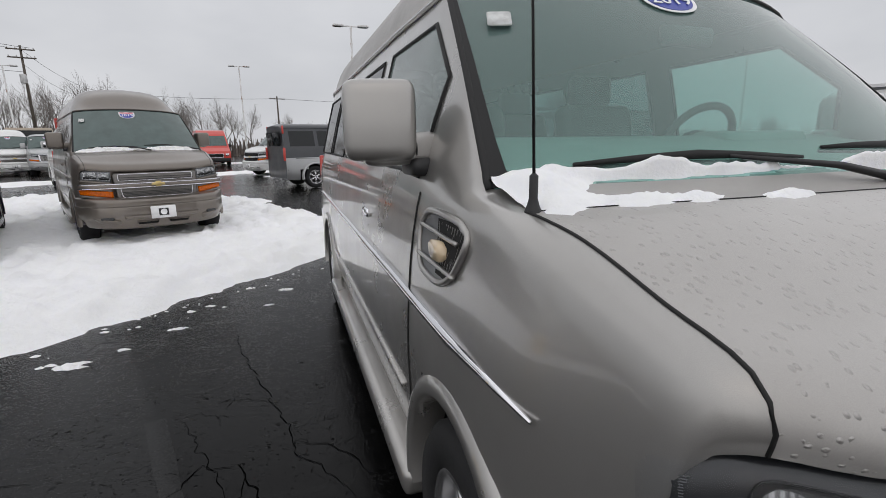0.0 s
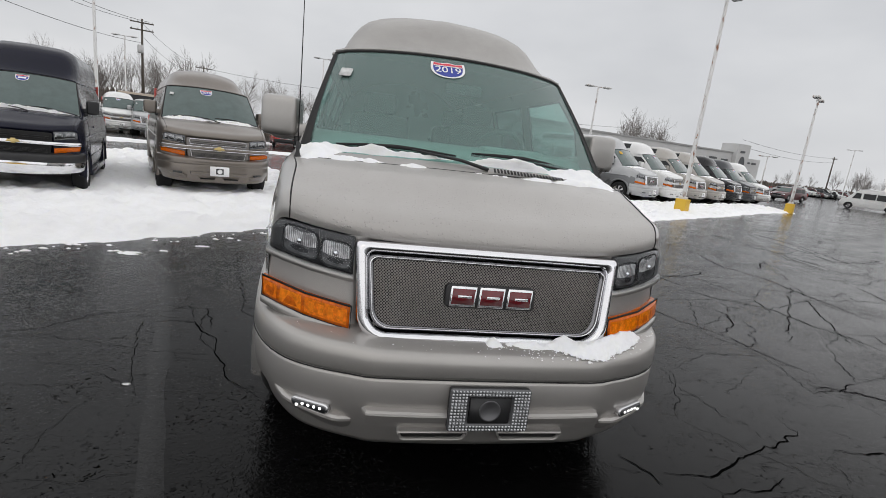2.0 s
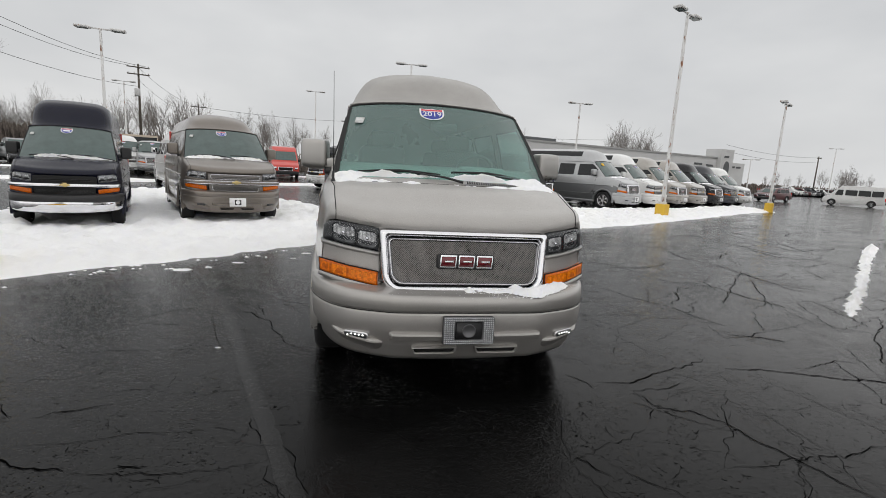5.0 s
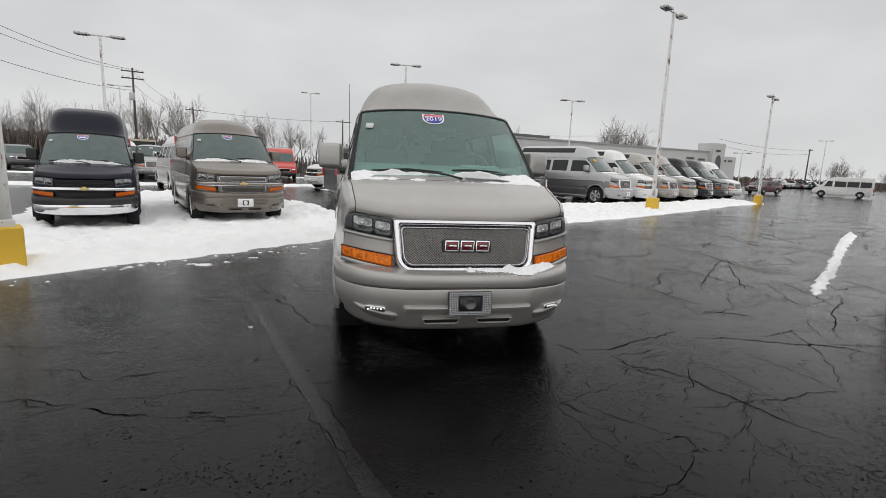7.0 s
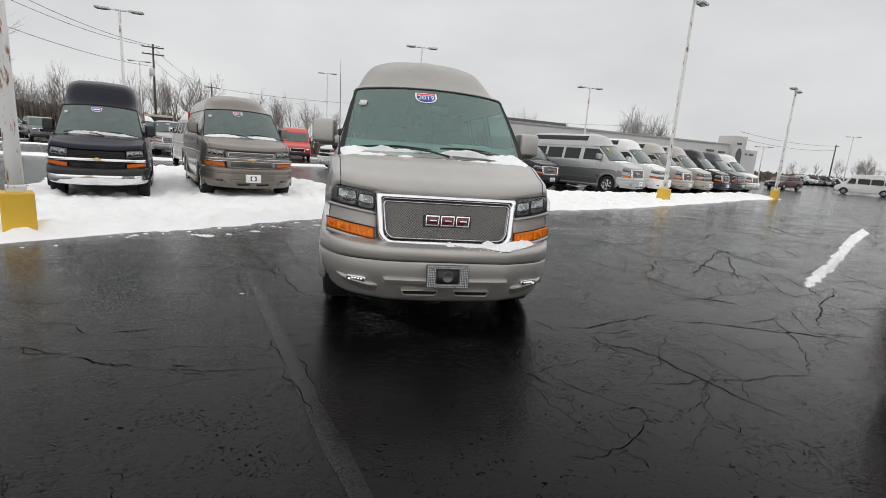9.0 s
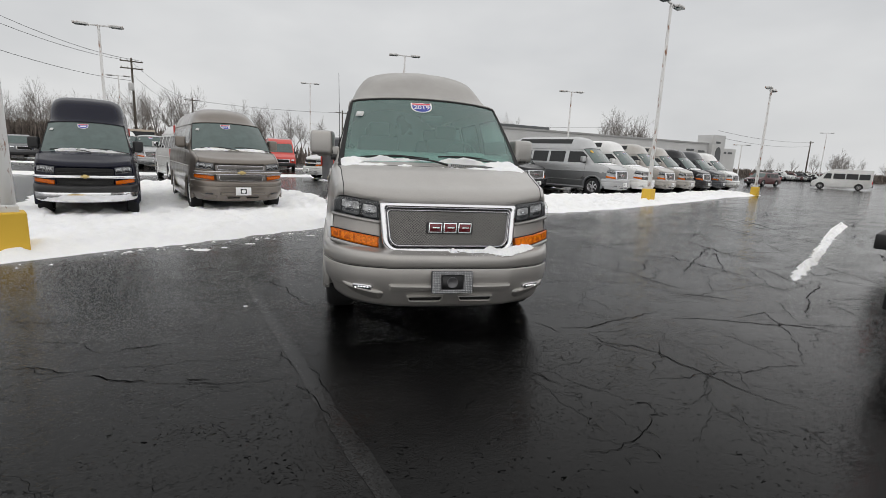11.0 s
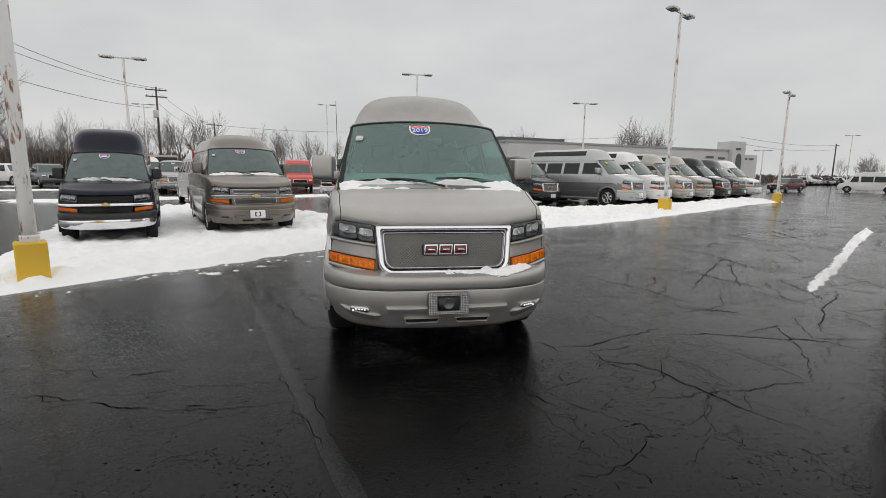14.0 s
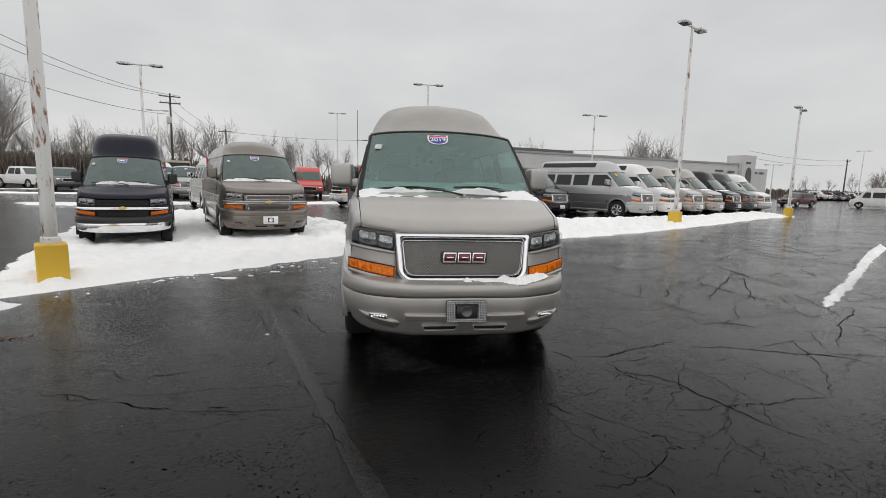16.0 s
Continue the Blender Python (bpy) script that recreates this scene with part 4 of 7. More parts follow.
            part("lens_facet", face_shape(fx([(0.905, low(0.89) + 0.014), (0.868, low(0.87) + 0.008), (0.866, high(0.87) - 0.020), (0.900, high(0.89) - 0.012)]), 0.0287), M["amber"], turn)
            rim_pts = fx([(0.925, 0.777), (0.74, 0.750), (0.558, 0.723), (0.558, 0.816), (0.74, 0.839), (0.928, 0.861)])
            part("lens_seam", tube([face_pt(x, z, 0.024) for x, z in rim_pts], 0.0045, 5, closed=True), M["gap"], turn)
        part("lamp_trim", face_patch(fx([(0.926, 0.748), (0.556, 0.690), (0.556, 0.722), (0.926, 0.776)]), 0.030, 12, 2, 0.05), face_paint, root)
    if front == "mesh":
        gm = Matrix.Translation((0, 0.185, 0.892)) @ Matrix.Rotation(radians(-10), 4, "X")
        gr = part("grille", ring_slab(outline2(1.130, 0.400, 0.016, 0.115), outline2(1.024, 0.316, 0.030, 0.080), 0.06, gm), M["chrome"], root, "chrome grille frame", True)
        # black sheet behind the mesh paints the shade of the opening
        part("grille_backing", slab(outline2(1.035, 0.306, 0.03, 0.085), 0.012, gm @ Matrix.Translation((0, 0.046, 0))), M["shade_black"], gr)
        part("inner_frame", ring_slab(outline2(1.030, 0.302, 0.03, 0.085), outline2(0.974, 0.262, 0.025, 0.07), 0.03, gm @ Matrix.Translation((0, 0.014, 0))), M["smoke_chrome"], gr)
        part("inner_bead", ring_slab(outline2(1.010, 0.286, 0.03, 0.08), outline2(0.998, 0.275, 0.028, 0.078), 0.012, gm @ Matrix.Translation((0, -0.001, 0))), M["chrome"], gr)
        step = 0.0125 if hero else 0.04
        wid = 0.0016 if hero else 0.006
        verts, faces = [], []
        hw, hh = 0.496, 0.136
        for sl in (1, -1):
            k = -hw - hh
            while k < hw + hh:
                x0, z0, x1, z1 = k - hh * 1, -hh * sl, k + hh, hh * sl
                if x0 < -hw:
                    f = (-hw - x0) / (x1 - x0)
                    x0, z0 = -hw, z0 + f * (z1 - z0)
                if x1 > hw:
                    f = (hw - x0) / (x1 - x0)
                    x1, z1 = hw, z0 + f * (z1 - z0)
                if x1 > x0 + 0.004:
                    n = len(verts)
                    dx, dz = wid * 0.7, -wid * 0.7 * sl
                    for px, pz in ((x0 - dx, z0 - dz), (x0 + dx, z0 + dz), (x1 + dx, z1 + dz), (x1 - dx, z1 - dz)):
                        verts.append(gm @ Vector((px * (1 - 0.05 * (0.5 - pz / 0.385)), 0.018 if sl > 0 else 0.0205, pz)))
                    faces.append((n, n + 1, n + 2, n + 3))
                k += step
        part("mesh_screen", (verts, faces), M["mesh_steel"], gr, "woven steel mesh", False)
        part("badge_backing", slab(outline(0.385, 0.098, 0.02, 4), 0.014, gm @ Matrix.Translation((0, -0.002, 0.004)), 0.004), M["black_plastic"], gr)
        for k in (-1, 0, 1):
            mm = gm @ Matrix.Translation((k * 0.121, -0.014, 0.004))
            lt = [(-0.057, -0.042), (0.052, -0.042), (0.059, 0.042), (-0.050, 0.042)]
            bd = part("badge_block", slab(lt, 0.020, mm, 0.005), M["chrome"], gr)
            part("badge_face", slab([(x * 0.86, z * 0.76) for x, z in lt], 0.004, mm @ Matrix.Translation((0, -0.002, 0))), M["badge_red"], bd)
            part("badge_slot", slab([(-0.022, -0.005), (0.034, -0.005), (0.035, 0.005), (-0.021, 0.005)], 0.003, mm @ Matrix.Translation((0, -0.004, 0))), M["chrome"], bd)
    else:
        gm = Matrix.Translation((0, 0.185, 0.892)) @ Matrix.Rotation(radians(-8), 4, "X")
        # the bar grille's black face stands in for its shaded openings
        gr = part("grille", slab(outline(1.10, 0.36, 0.04, 5, 0.06), 0.05, gm @ Matrix.Translation((0, 0.01, 0)), 0.01), M["mesh_dull"] if front == "chrome" else M["shade_black"], root, "grille with a cross bar")
        bar = face_patch([(-0.915, 0.862), (0.915, 0.862), (0.920, 0.918), (-0.920, 0.918)], 0.062, 30, 2, 0.08)
        part("chrome_bar", bar, M["chrome"] if front == "bar" else paint, gr)
        if front == "chrome":
            for za in (0.860, 0.918):
                part("bar_edge", tube([face_pt(x, za, 0.062) for x in np.linspace(-0.915, 0.915, 31)], 0.008, 5), M["chrome"], gr)
        cross = [(-0.085, -0.018), (-0.030, -0.018), (-0.030, -0.036), (0.030, -0.036), (0.030, -0.018), (0.085, -0.018), (0.070, 0.018), (0.030, 0.018), (0.030, 0.036), (-0.030, 0.036), (-0.030, 0.018), (-0.070, 0.018)]
        part("badge", slab([(x * 1.1, z * 1.1) for x, z in cross], 0.02, gm @ Matrix.Translation((0, -0.078, 0.0)), 0.004), M["gold"], gr, "gold cross-shaped badge")
        for k in range(6):
            zz = -0.155 + k * 0.02 if k < 4 else 0.085 + (k - 4) * 0.03
            part("grille_slat", box(1.0 - 0.04 * (k < 4), 0.012, 0.006, gm @ Matrix.Translation((0, 0.004, zz))), M["black_plastic"], gr, smooth=False)
        if front == "chrome":
            part("upper_frame", ring_slab(outline(0.99, 0.105, 0.03, 4), outline(0.965, 0.082, 0.02, 4), 0.02, gm @ Matrix.Translation((0, -0.004, 0.115))), M["chrome"], gr)
            part("lower_frame", ring_slab(outline(0.97, 0.165, 0.04, 4, 0.05), outline(0.945, 0.140, 0.03, 4, 0.05), 0.02, gm @ Matrix.Translation((0, -0.004, -0.10))), M["chrome"], gr)
    # bumper
    bmat = {"body": face_paint, "chrome": M["chrome"], "silver": M["silver"]}[bumper]
    bp = part("bumper", bumper_strip([(0.20, 0.722), (0.10, 0.712), (0.040, 0.696), (0.020, 0.688), (0.008, 0.676), (0.003, 0.660), (0.002, 0.612), (0.006, 0.603), (0.016, 0.598), (0.016, 0.593), (0.006, 0.588), (0.003, 0.580), (0.005, 0.50), (0.014, 0.435), (0.032, 0.375)]), bmat, root)
    if hero:
        part("bumper_seam", tube([Vector((x, y + 0.008, 0.5955)) for x, y in bumper_curve(28)], 0.0026, 5), M["gap"], bp)
    if bumper == "chrome":
        part("bumper_cap", bumper_strip([(0.21, 0.726), (0.10, 0.716), (0.036, 0.700), (0.006, 0.686), (-0.004, 0.664), (-0.006, 0.585), (0.004, 0.575)]), M["black_plastic"], bp)
    lowmat = M["black_plastic"] if bumper == "chrome" else bmat
    if bumper != "chrome":
        part("valance", bumper_strip([(0.032, 0.376), (0.034, 0.366), (0.055, 0.330), (0.066, 0.290), (0.085, 0.262), (0.16, 0.250), (0.5, 0.26)], 0.06, 0.94), lowmat, bp)
    if bumper == "body":
        for sgn in (-1, 1):
            part("bumper_lip", corner_strip([(0.050, 0.478), (-0.012, 0.464), (-0.022, 0.458), (-0.024, 0.450), (-0.010, 0.418), (0.024, 0.408)], 0.10, 0.52, sgn, 40.0, 30.0), bmat, bp, smooth=False)
            part("corner_lip", corner_strip([(0.050, 0.408), (0.004, 0.396), (-0.006, 0.388), (-0.007, 0.378), (0.028, 0.338), (0.062, 0.308)], 0.535, 0.900, sgn, 8.0, 3.0, 0.055), bmat, bp, smooth=False)
            part("air_slot", ring_slab(outline(0.300, 0.052, 0.014, 4, 0.1), outline(0.272, 0.034, 0.010, 4, 0.1), 0.03, Matrix.Translation((sgn * 0.205, 0.050, 0.343)) @ Matrix.Rotation(radians(18), 4, "X")), bmat, bp)
            # black slab painted as the slot's inner shade
            part("slot_shade", slab(outline(0.274, 0.036, 0.010, 4, 0.1), 0.012, Matrix.Translation((sgn * 0.205, 0.062, 0.343)) @ Matrix.Rotation(radians(18), 4, "X")), M["shade_black"], bp)
            fm = Matrix.Translation((sgn * 0.690, 0.136, 0.432)) @ Matrix.Rotation(radians(sgn * 27), 4, "Z")
            fl = part("fog_lamp", slab(outline(0.168, 0.044, 0.020, 5), 0.03, fm @ Matrix.Translation((0, -0.020, 0)), 0.006), M["rim"] if hero else M["lamp_dark"], bp)
            part("lamp_face", slab(outline(0.150, 0.024, 0.011, 5), 0.004, fm @ Matrix.Translation((0, -0.0225, 0))), M["lamp_dark"], fl)
            if hero:
                for k in range(5):
                    part("led", lathe([(0.0058, 0), (0.0058, 0.003), (0.003, 0.005)], 10, fm @ Matrix.Translation((-0.052 + 0.026 * k, -0.024, 0.004 - 0.010 * (k == (0 if sgn < 0 else 4)))) @ Matrix.Rotation(radians(90), 4, "X")), M["led"], fl)
    if plate:
        pm = Matrix.Translation((0, 0.0, 0.492)) @ Matrix.Rotation(radians(-2), 4, "X")
        pl = part("number_plate", slab(outline(0.33, 0.178, 0.012, 3), 0.018, pm @ Matrix.Translation((0, 0.004, 0))), M["black_plastic"] if hero else M["decal_white"], root)
        if hero:
            part("plate_frame", ring_slab(outline(0.33, 0.178, 0.010, 3), outline(0.172, 0.112, 0.006, 3), 0.008, pm @ Matrix.Translation((0, -0.006, 0))), M["plate_grey"], pl, "glittering stone-studded frame")
            verts, faces = [], []
            for ix in range(24):
                for iz in range(13):
                    cx, cz = (ix - 11.5) * 0.0134, (iz - 6) * 0.0134
                    if abs(cx) < 0.09 and abs(cz) < 0.060:
                        continue
                    n = len(verts)
                    g = 0.0051
                    for px, pz in ((-g, -g), (g, -g), (g, g), (-g, g)):
                        verts.append(pm @ Vector((cx + px, -0.009, cz + pz)))
                    verts.append(pm @ Vector((cx, -0.0135, cz)))
                    faces += [(n, n + 1, n + 4), (n + 1, n + 2, n + 4), (n + 2, n + 3, n + 4), (n + 3, n, n + 4)]
            part("stone_setting", (verts, faces), M["stone"], pl, smooth=False)
        part("plate_field", slab(outline(0.165 if hero else 0.13, 0.105, 0.004, 2), 0.002, pm @ Matrix.Translation((0, -0.006, 0))), M["black_plastic"], pl)
        part("plate_disc", lathe([(0.044, 0), (0.044, 0.003), (0.039, 0.0035), (0.037, 0.001)], 24, pm @ Matrix.Translation((0, -0.0065, 0)) @ Matrix.Rotation(radians(90), 4, "X")), M["plate_grey"] if hero else M["decal_white"], pl)
    # wheel arches, wheels, running boards
    for ax in AXLES:
        for sgn in (-1, 1):
            bm = bmesh.new()
            rings = []
            for k in range(25):
                a = radians(-12 + 204 * k / 24)
                ca, sa = math.cos(a), math.sin(a)
                zc = 0.40
                ring = []
                for rr, xx in ((0.405, 0.90), (0.408, 1.006), (0.425, 1.020), (0.455, 1.016), (0.482, 0.998), (0.492, 0.96)):
                    xo = xx - max(0, (zc + rr * sa - 0.72)) * 0.05
                    ring.append(bm.verts.new((sgn * xo, ax + rr * ca, max(zc + rr * sa, 0.22))))
                rings.append(ring)
            for a2, b2 in zip(rings, rings[1:]):
                for k in range(5):
                    bm.faces.new((a2[k], a2[k + 1], b2[k + 1], b2[k]))
            part("wheel_flare", bm, lower or paint, root)
            wheel(root, sgn * 0.865, ax, sgn)
    # plain black block: the shade under the floor is put into its colour
    part("underbody", box(1.60, 4.9, 0.62, Matrix.Translation((0, 3.02, 0.70))), M["shade_black"], root, smooth=False)
    for sgn in (-1, 1):
        part("running_board", box(0.13, 2.66, 0.11, Matrix.Translation((sgn * 0.975, (AXLES[0] + AXLES[1]) / 2, 0.305)), 0.03), lower or paint, root)
        low_skin = grid[:, : col(4) + 1].reshape(-1, 3)
        def skin_x(y, z):
            near = np.argsort((low_skin[:, 1] - y) ** 2 + (low_skin[:, 2] - z) ** 2)[:4]
            return float(low_skin[near, 0].mean())
        ys = np.linspace(0.71, 5.2, 24)
        xs_t = np.array([skin_x(y, 1.01) for y in ys])
        xs_t = np.convolve(np.pad(xs_t, 1, mode="edge"), np.ones(3) / 3, mode="valid")
        trim = [Vector((sgn * (x + 0.004), y, 1.01)) for x, y in zip(xs_t, ys)]
        part("side_trim", tube(trim, [0.004, 0.012] + [0.017] * 22, 8, flat=1.0), M["chrome"] if hero else (lower or paint), root, "chrome rub strip" if hero else "")
        sill = [Vector((sgn * 0.995, y, 0.625)) for y in np.linspace(1.62, 4.02, 8)]
        part("sill_trim", tube(sill, 0.014, 6), lower or paint, root)
        door = [Vector((sgn * (p.x + 0.001), p.y, p.z)) for p in (Vector(grid[row(8), c]) for c in range(col(1), col(4.9)))]
        part("door_seam", tube(door, 0.004, 5), M["gap"], root)
        part("door_handle", box(0.025, 0.13, 0.04, Matrix.Translation((sgn * 0.985, 2.38, 1.16)), 0.01), M["chrome"] if hero else paint, root)
        mirror_unit(root, sgn, mirror_mat or paint)
    # wipers: arm and blade, parked along the foot of the windscreen
    for piv, tip, b0, b1 in (((0.10, 0.845, 1.388), (-0.30, 0.975, 1.446), (-0.06, 0.968, 1.438), (-0.70, 1.045, 1.432)), ((0.86, 1.02, 1.385), (0.40, 1.005, 1.446), (0.64, 1.06, 1.436), (0.03, 0.985, 1.462))):
        p0, p1, q0, q1 = (Vector(v) for v in (piv, tip, b0, b1))
        wp = part("wiper", tube([p0, p0.lerp(p1, 0.35) + Vector((0, -0.004, 0.012)), p1], [0.019, 0.016, 0.009], 6, flat=0.6), M["black_plastic"], root)
        blade = tube([q0, q0.lerp(q1, 0.3) + Vector((0, -0.012, 0.012)), q0.lerp(q1, 0.5) + Vector((0, -0.016, 0.016)), q0.lerp(q1, 0.75) + Vector((0, -0.012, 0.010)), q1], [0.006, 0.010, 0.013, 0.010, 0.005], 6)
        tube([q0 + Vector((0, 0.004, -0.010)), q0.lerp(q1, 0.5) + Vector((0, 0.0, -0.004)), q1 + Vector((0, 0.004, -0.010))], 0.006, 5, bm=blade)
        part("wiper_blade", blade, M["gap"], wp)
    if sticker:
        tilt = Matrix.Rotation(radians(-46.6), 4, "X")
        # lies on the glass: frame from the skin's own tangents
        c0 = col(11.6)
        a0 = min(range(row(BASE), row(TOP)), key=lambda a: abs(grid[a, c0][2] - 1.945))
        pt = lambda a, c: Vector((-grid[a, c][0], grid[a, c][1], grid[a, c][2]))
        ez = (pt(a0 + 1, c0) - pt(a0 - 1, c0)).normalized()
        ex = (pt(a0, c0 + 1) - pt(a0, c0 - 1)).normalized()
        ey = ez.cross(ex).normalized()
        at = pt(a0, c0) + ez * ((1.945 - grid[a0, c0][2]) / ez.z)
        fm2 = Matrix(((ex.x, ey.x, ez.x, 0), (ex.y, ey.y, ez.y, 0), (ex.z, ey.z, ez.z, 0), (0, 0, 0, 1)))
        fm2.translation = at - ey * 0.007
        decal_2019(root, fm2, 0.90, hero or figures)
        part("inspection_sticker", slab(outline(0.075, 0.075, 0.008, 2), 0.002, Matrix.Translation((-0.69, 1.498, 1.855)) @ Matrix.Rotation(radians(-18), 4, "Z") @ tilt), M["sticker_grey"], root)
    return root, grid, iu, iv

# ---- ground ----
def sheet(x0, x1, y0, y1, z=0.0, n=1):
    bm = bmesh.new()
    bmesh.ops.create_grid(bm, x_segments=n, y_segments=n, size=0.5)
    bm.transform(Matrix.Translation(((x0 + x1) / 2, (y0 + y1) / 2, z)) @ Matrix.Diagonal((x1 - x0, y1 - y0, 1, 1)))
    return bm


ground = part("ground", sheet(-1500, 1500, -1500, 1500), M["asphalt"], None, smooth=False)
tagged(ground, "dark wet cracked asphalt of a car lot", "ground", kind="structure")

EDGE_X = [-8.87, -6.45, -4.98, -3.73, -2.3, -1.39, -0.88, 1.06, 3.33, 4.69, 9.09, 14.19, 20.33, 24.18, 26.8]
EDGE_Y = [0.08, 1.62, 2.64, 3.9, 5.0, 5.86, 6.47, 7.55, 8.49, 9.32, 11.89, 15.36, 19.76, 22.07, 23.6]


def fbm(x, y, s, seed=0.0):
    return noise.fractal((x * s + seed, y * s - seed, seed), 1.0, 2.0, 4)


def snow_inside(x, y):
    """Metres inside the snow field; negative outside."""
    e = (y - float(np.interp(x, EDGE_X, EDGE_Y))) * 0.86
    left = (x + 5.72 + (y - 2.66) * 0.39) * 0.92
    back = 14.5 - e if x < 1.5 else 7.0 - e if x < 3.5 else (2.9 + max(0, 17 - x) * 0.22 - e if x > 6 else 5.3 - e)
    right = (25.0 - x) * 0.7
    # the aisle behind the brown van is ploughed, with thin leftovers
    bare = 9.0 if x > 1.5 else -((x + 0.6) * 0.89 + (y - 11.0) * 0.455) + 1.3 * fbm(x, y, 0.42, 9.0)
    return min(e, left, right, max(back, -3), bare) + 0.22 * fbm(x, y, 0.9, 3.1) + 0.05 * fbm(x, y, 4.0, 7.7)


def snow_height(x, y, d):
    t = max(0.0, min(1.0, d / 0.45))
    h = 0.075 * (t * t * (3 - 2 * t)) ** 0.7
    lump = 0.05 * fbm(x, y, 1.6, 5.0) + 0.085 * fbm(x, y, 4.0, 9.0) + 0.055 * fbm(x, y, 9.0, 2.0)
    ridge = 0.07 * math.exp(-((d - 0.75) / 0.5) ** 2) * (0.6 + fbm(x, y, 1.1, 11.0))
    return max(0.004, h + (lump + ridge) * t)


def snow_sheet(x0, x1, y0, y1, step, inside, height):
    nx, ny = int((x1 - x0) / step), int((y1 - y0) / step)
    verts, faces, ids = [], [], {}
    val = {}
    for i in range(nx + 1):
        for k in range(ny + 1):
            x, y = x0 + i * step, y0 + k * step
            val[i, k] = (x, y, inside(x, y))
    def vid(key):
        if key not in ids:
            x, y, d = val[key]
            ids[key] = len(verts)
            verts.append((x, y, height(x, y, d) if d > 0 else -0.01))
        return ids[key]
    for i in range(nx):
        for k in range(ny):
            q = ((i, k), (i + 1, k), (i + 1, k + 1), (i, k + 1))
            if any(val[c][2] > 0 for c in q):
                faces.append([vid(c) for c in q])
    return verts, faces


snow = part("snow_field", snow_sheet(-10.5, 28.0, 1.2, 27.0, 0.085, snow_inside, snow_height), M["snow"])
tagged(snow, "ploughed old snow lying along the parked row", "snow", kind="stuff")

# ---- the vans ----
rot = lambda a: Matrix.Rotation(radians(a), 4, "Z")
spot = lambda x, y, a, s=1.0: Matrix.Translation((x, y, 0)) @ rot(a) @ Matrix.Diagonal((s, s, s, 1))
hero, HG, HU, HV = make_van("pewter metallic high-roof van with a mesh grille, snow on its cowl", Matrix(), M["pewter_side"], "mesh", hero=True, glass=M["glass"])
brown_van, *_ = make_van("brown metallic high-roof van with a chrome grille bar on snow", spot(-3.14, 8.28, 22.7, 1.02), M["brown"], "chrome", group="parked vans", figures=True)
navy_van, *_ = make_van("dark navy high-roof van with a chrome bumper on snow", spot(-5.60, 6.60, 20.3, 0.87) @ Matrix.Diagonal((0.95, 1.0, 1.05, 1)), M["navy"], "bar", roof=0.20, boxy=0.45, bumper="chrome", group="parked vans", plate=False, mirror_mat=M["black_plastic"])
slate_van, *_ = make_van("dark slate high-roof van with a mesh grille", spot(8.25, 18.3, 28), M["black"], "mesh", group="parked vans", lower=M["slate"])
rowv = [("silver", "silver_low", "silver and grey high-roof van with dark windows", 0), ("white", None, "white high-roof van, front dusted with snow", 1), ("beige", None, "beige metallic high-roof van beside others", 2), ("beige", None, "beige metallic high-roof van beside others", 3),
        ("black", None, "black high-roof van parked in a row", 4), ("slate", None, "dark grey high-roof van", 5), ("white", None, "white high-roof van parked in a row", 6)]
row_vans = []
for paint, low, lab, i in rowv:
    rv, *_ = make_van(lab, spot(12.75 + 2.43 * i, 18.2 + 1.47 * i, 33.5 - 0.8 * i, 1.12 - 0.01 * i), M[paint], "mesh" if i % 2 == 0 else "chrome", group="parked vans", lower=M[low] if low else None, roof=0.13, band=i < 5, sticker=i != 0)
    row_vans.append(rv)
part("price_sticker", slab([(0.085 * math.cos(radians(a)), 0.085 * math.sin(radians(a))) for a in range(0, 360, 20)], 0.003, Matrix.Translation((-0.52, 1.475, 1.895)) @ Matrix.Rotation(radians(-14), 4, "Z") @ Matrix.Rotation(radians(-46.6), 4, "X")), M["yellow"], row_vans[0], "round yellow sticker", False)
white_rear, *_ = make_van("white high-roof van with red tail lamps", spot(-9.43, 23.8, 206), M["white"], "bar", group="parked vans")
white_side, *_ = make_van("white passenger van with dark windows", spot(-2.95, 24.6, -57), M["white"], "bar", roof=-0.3, group="parked vans", sticker=False)
grey_rear, *_ = make_van("two-tone silver and dark van seen from its tail", spot(3.7, 19.4, 108), M["slate"], "bar", roof=-0.28, lower=M["silver"], group="parked vans", sticker=False)

# ---- lamp poles ----
def lamp_pole(x, y, h, heads, turn=0.0, base=True, wide=0.42, label="white steel lamp pole on a yellow concrete base"):
    root = thing("lamp_pole", label, "lamp pole", spot(x, y, turn), "lamp poles")
    z0 = 0.55 if base else 0.0
    if base:
        part("concrete_base", box(wide, wide, 0.62, Matrix.Translation((0, 0, 0.24)), 0.02), M["yellow"], root, "chipped yellow concrete block", False)
        part("base_plate", box(wide * 0.62, wide * 0.62, 0.10, Matrix.Translation((0, 0, 0.59)), 0.02), M["pole_white"], root, smooth=False)
    part("pole", lathe([(0.088, z0), (0.085, z0 + 0.5), (0.055, h)], 16), M["pole_white"], root)
    for k in heads:
        part("arm", box(0.5, 0.06, 0.06, Matrix.Translation((k * 0.25, 0, h - 0.03)), 0.01), M["pole_white"], root, smooth=False)
        hd = part("lamp_head", box(0.62, 0.34, 0.11, Matrix.Translation((k * 0.72, 0, h - 0.01)), 0.03), M["pole_white"], root)
        part("lamp_glass", box(0.42, 0.26, 0.02, Matrix.Translation((k * 0.74, 0, h - 0.072))), M["far_glass"], hd, smooth=False)
    return root


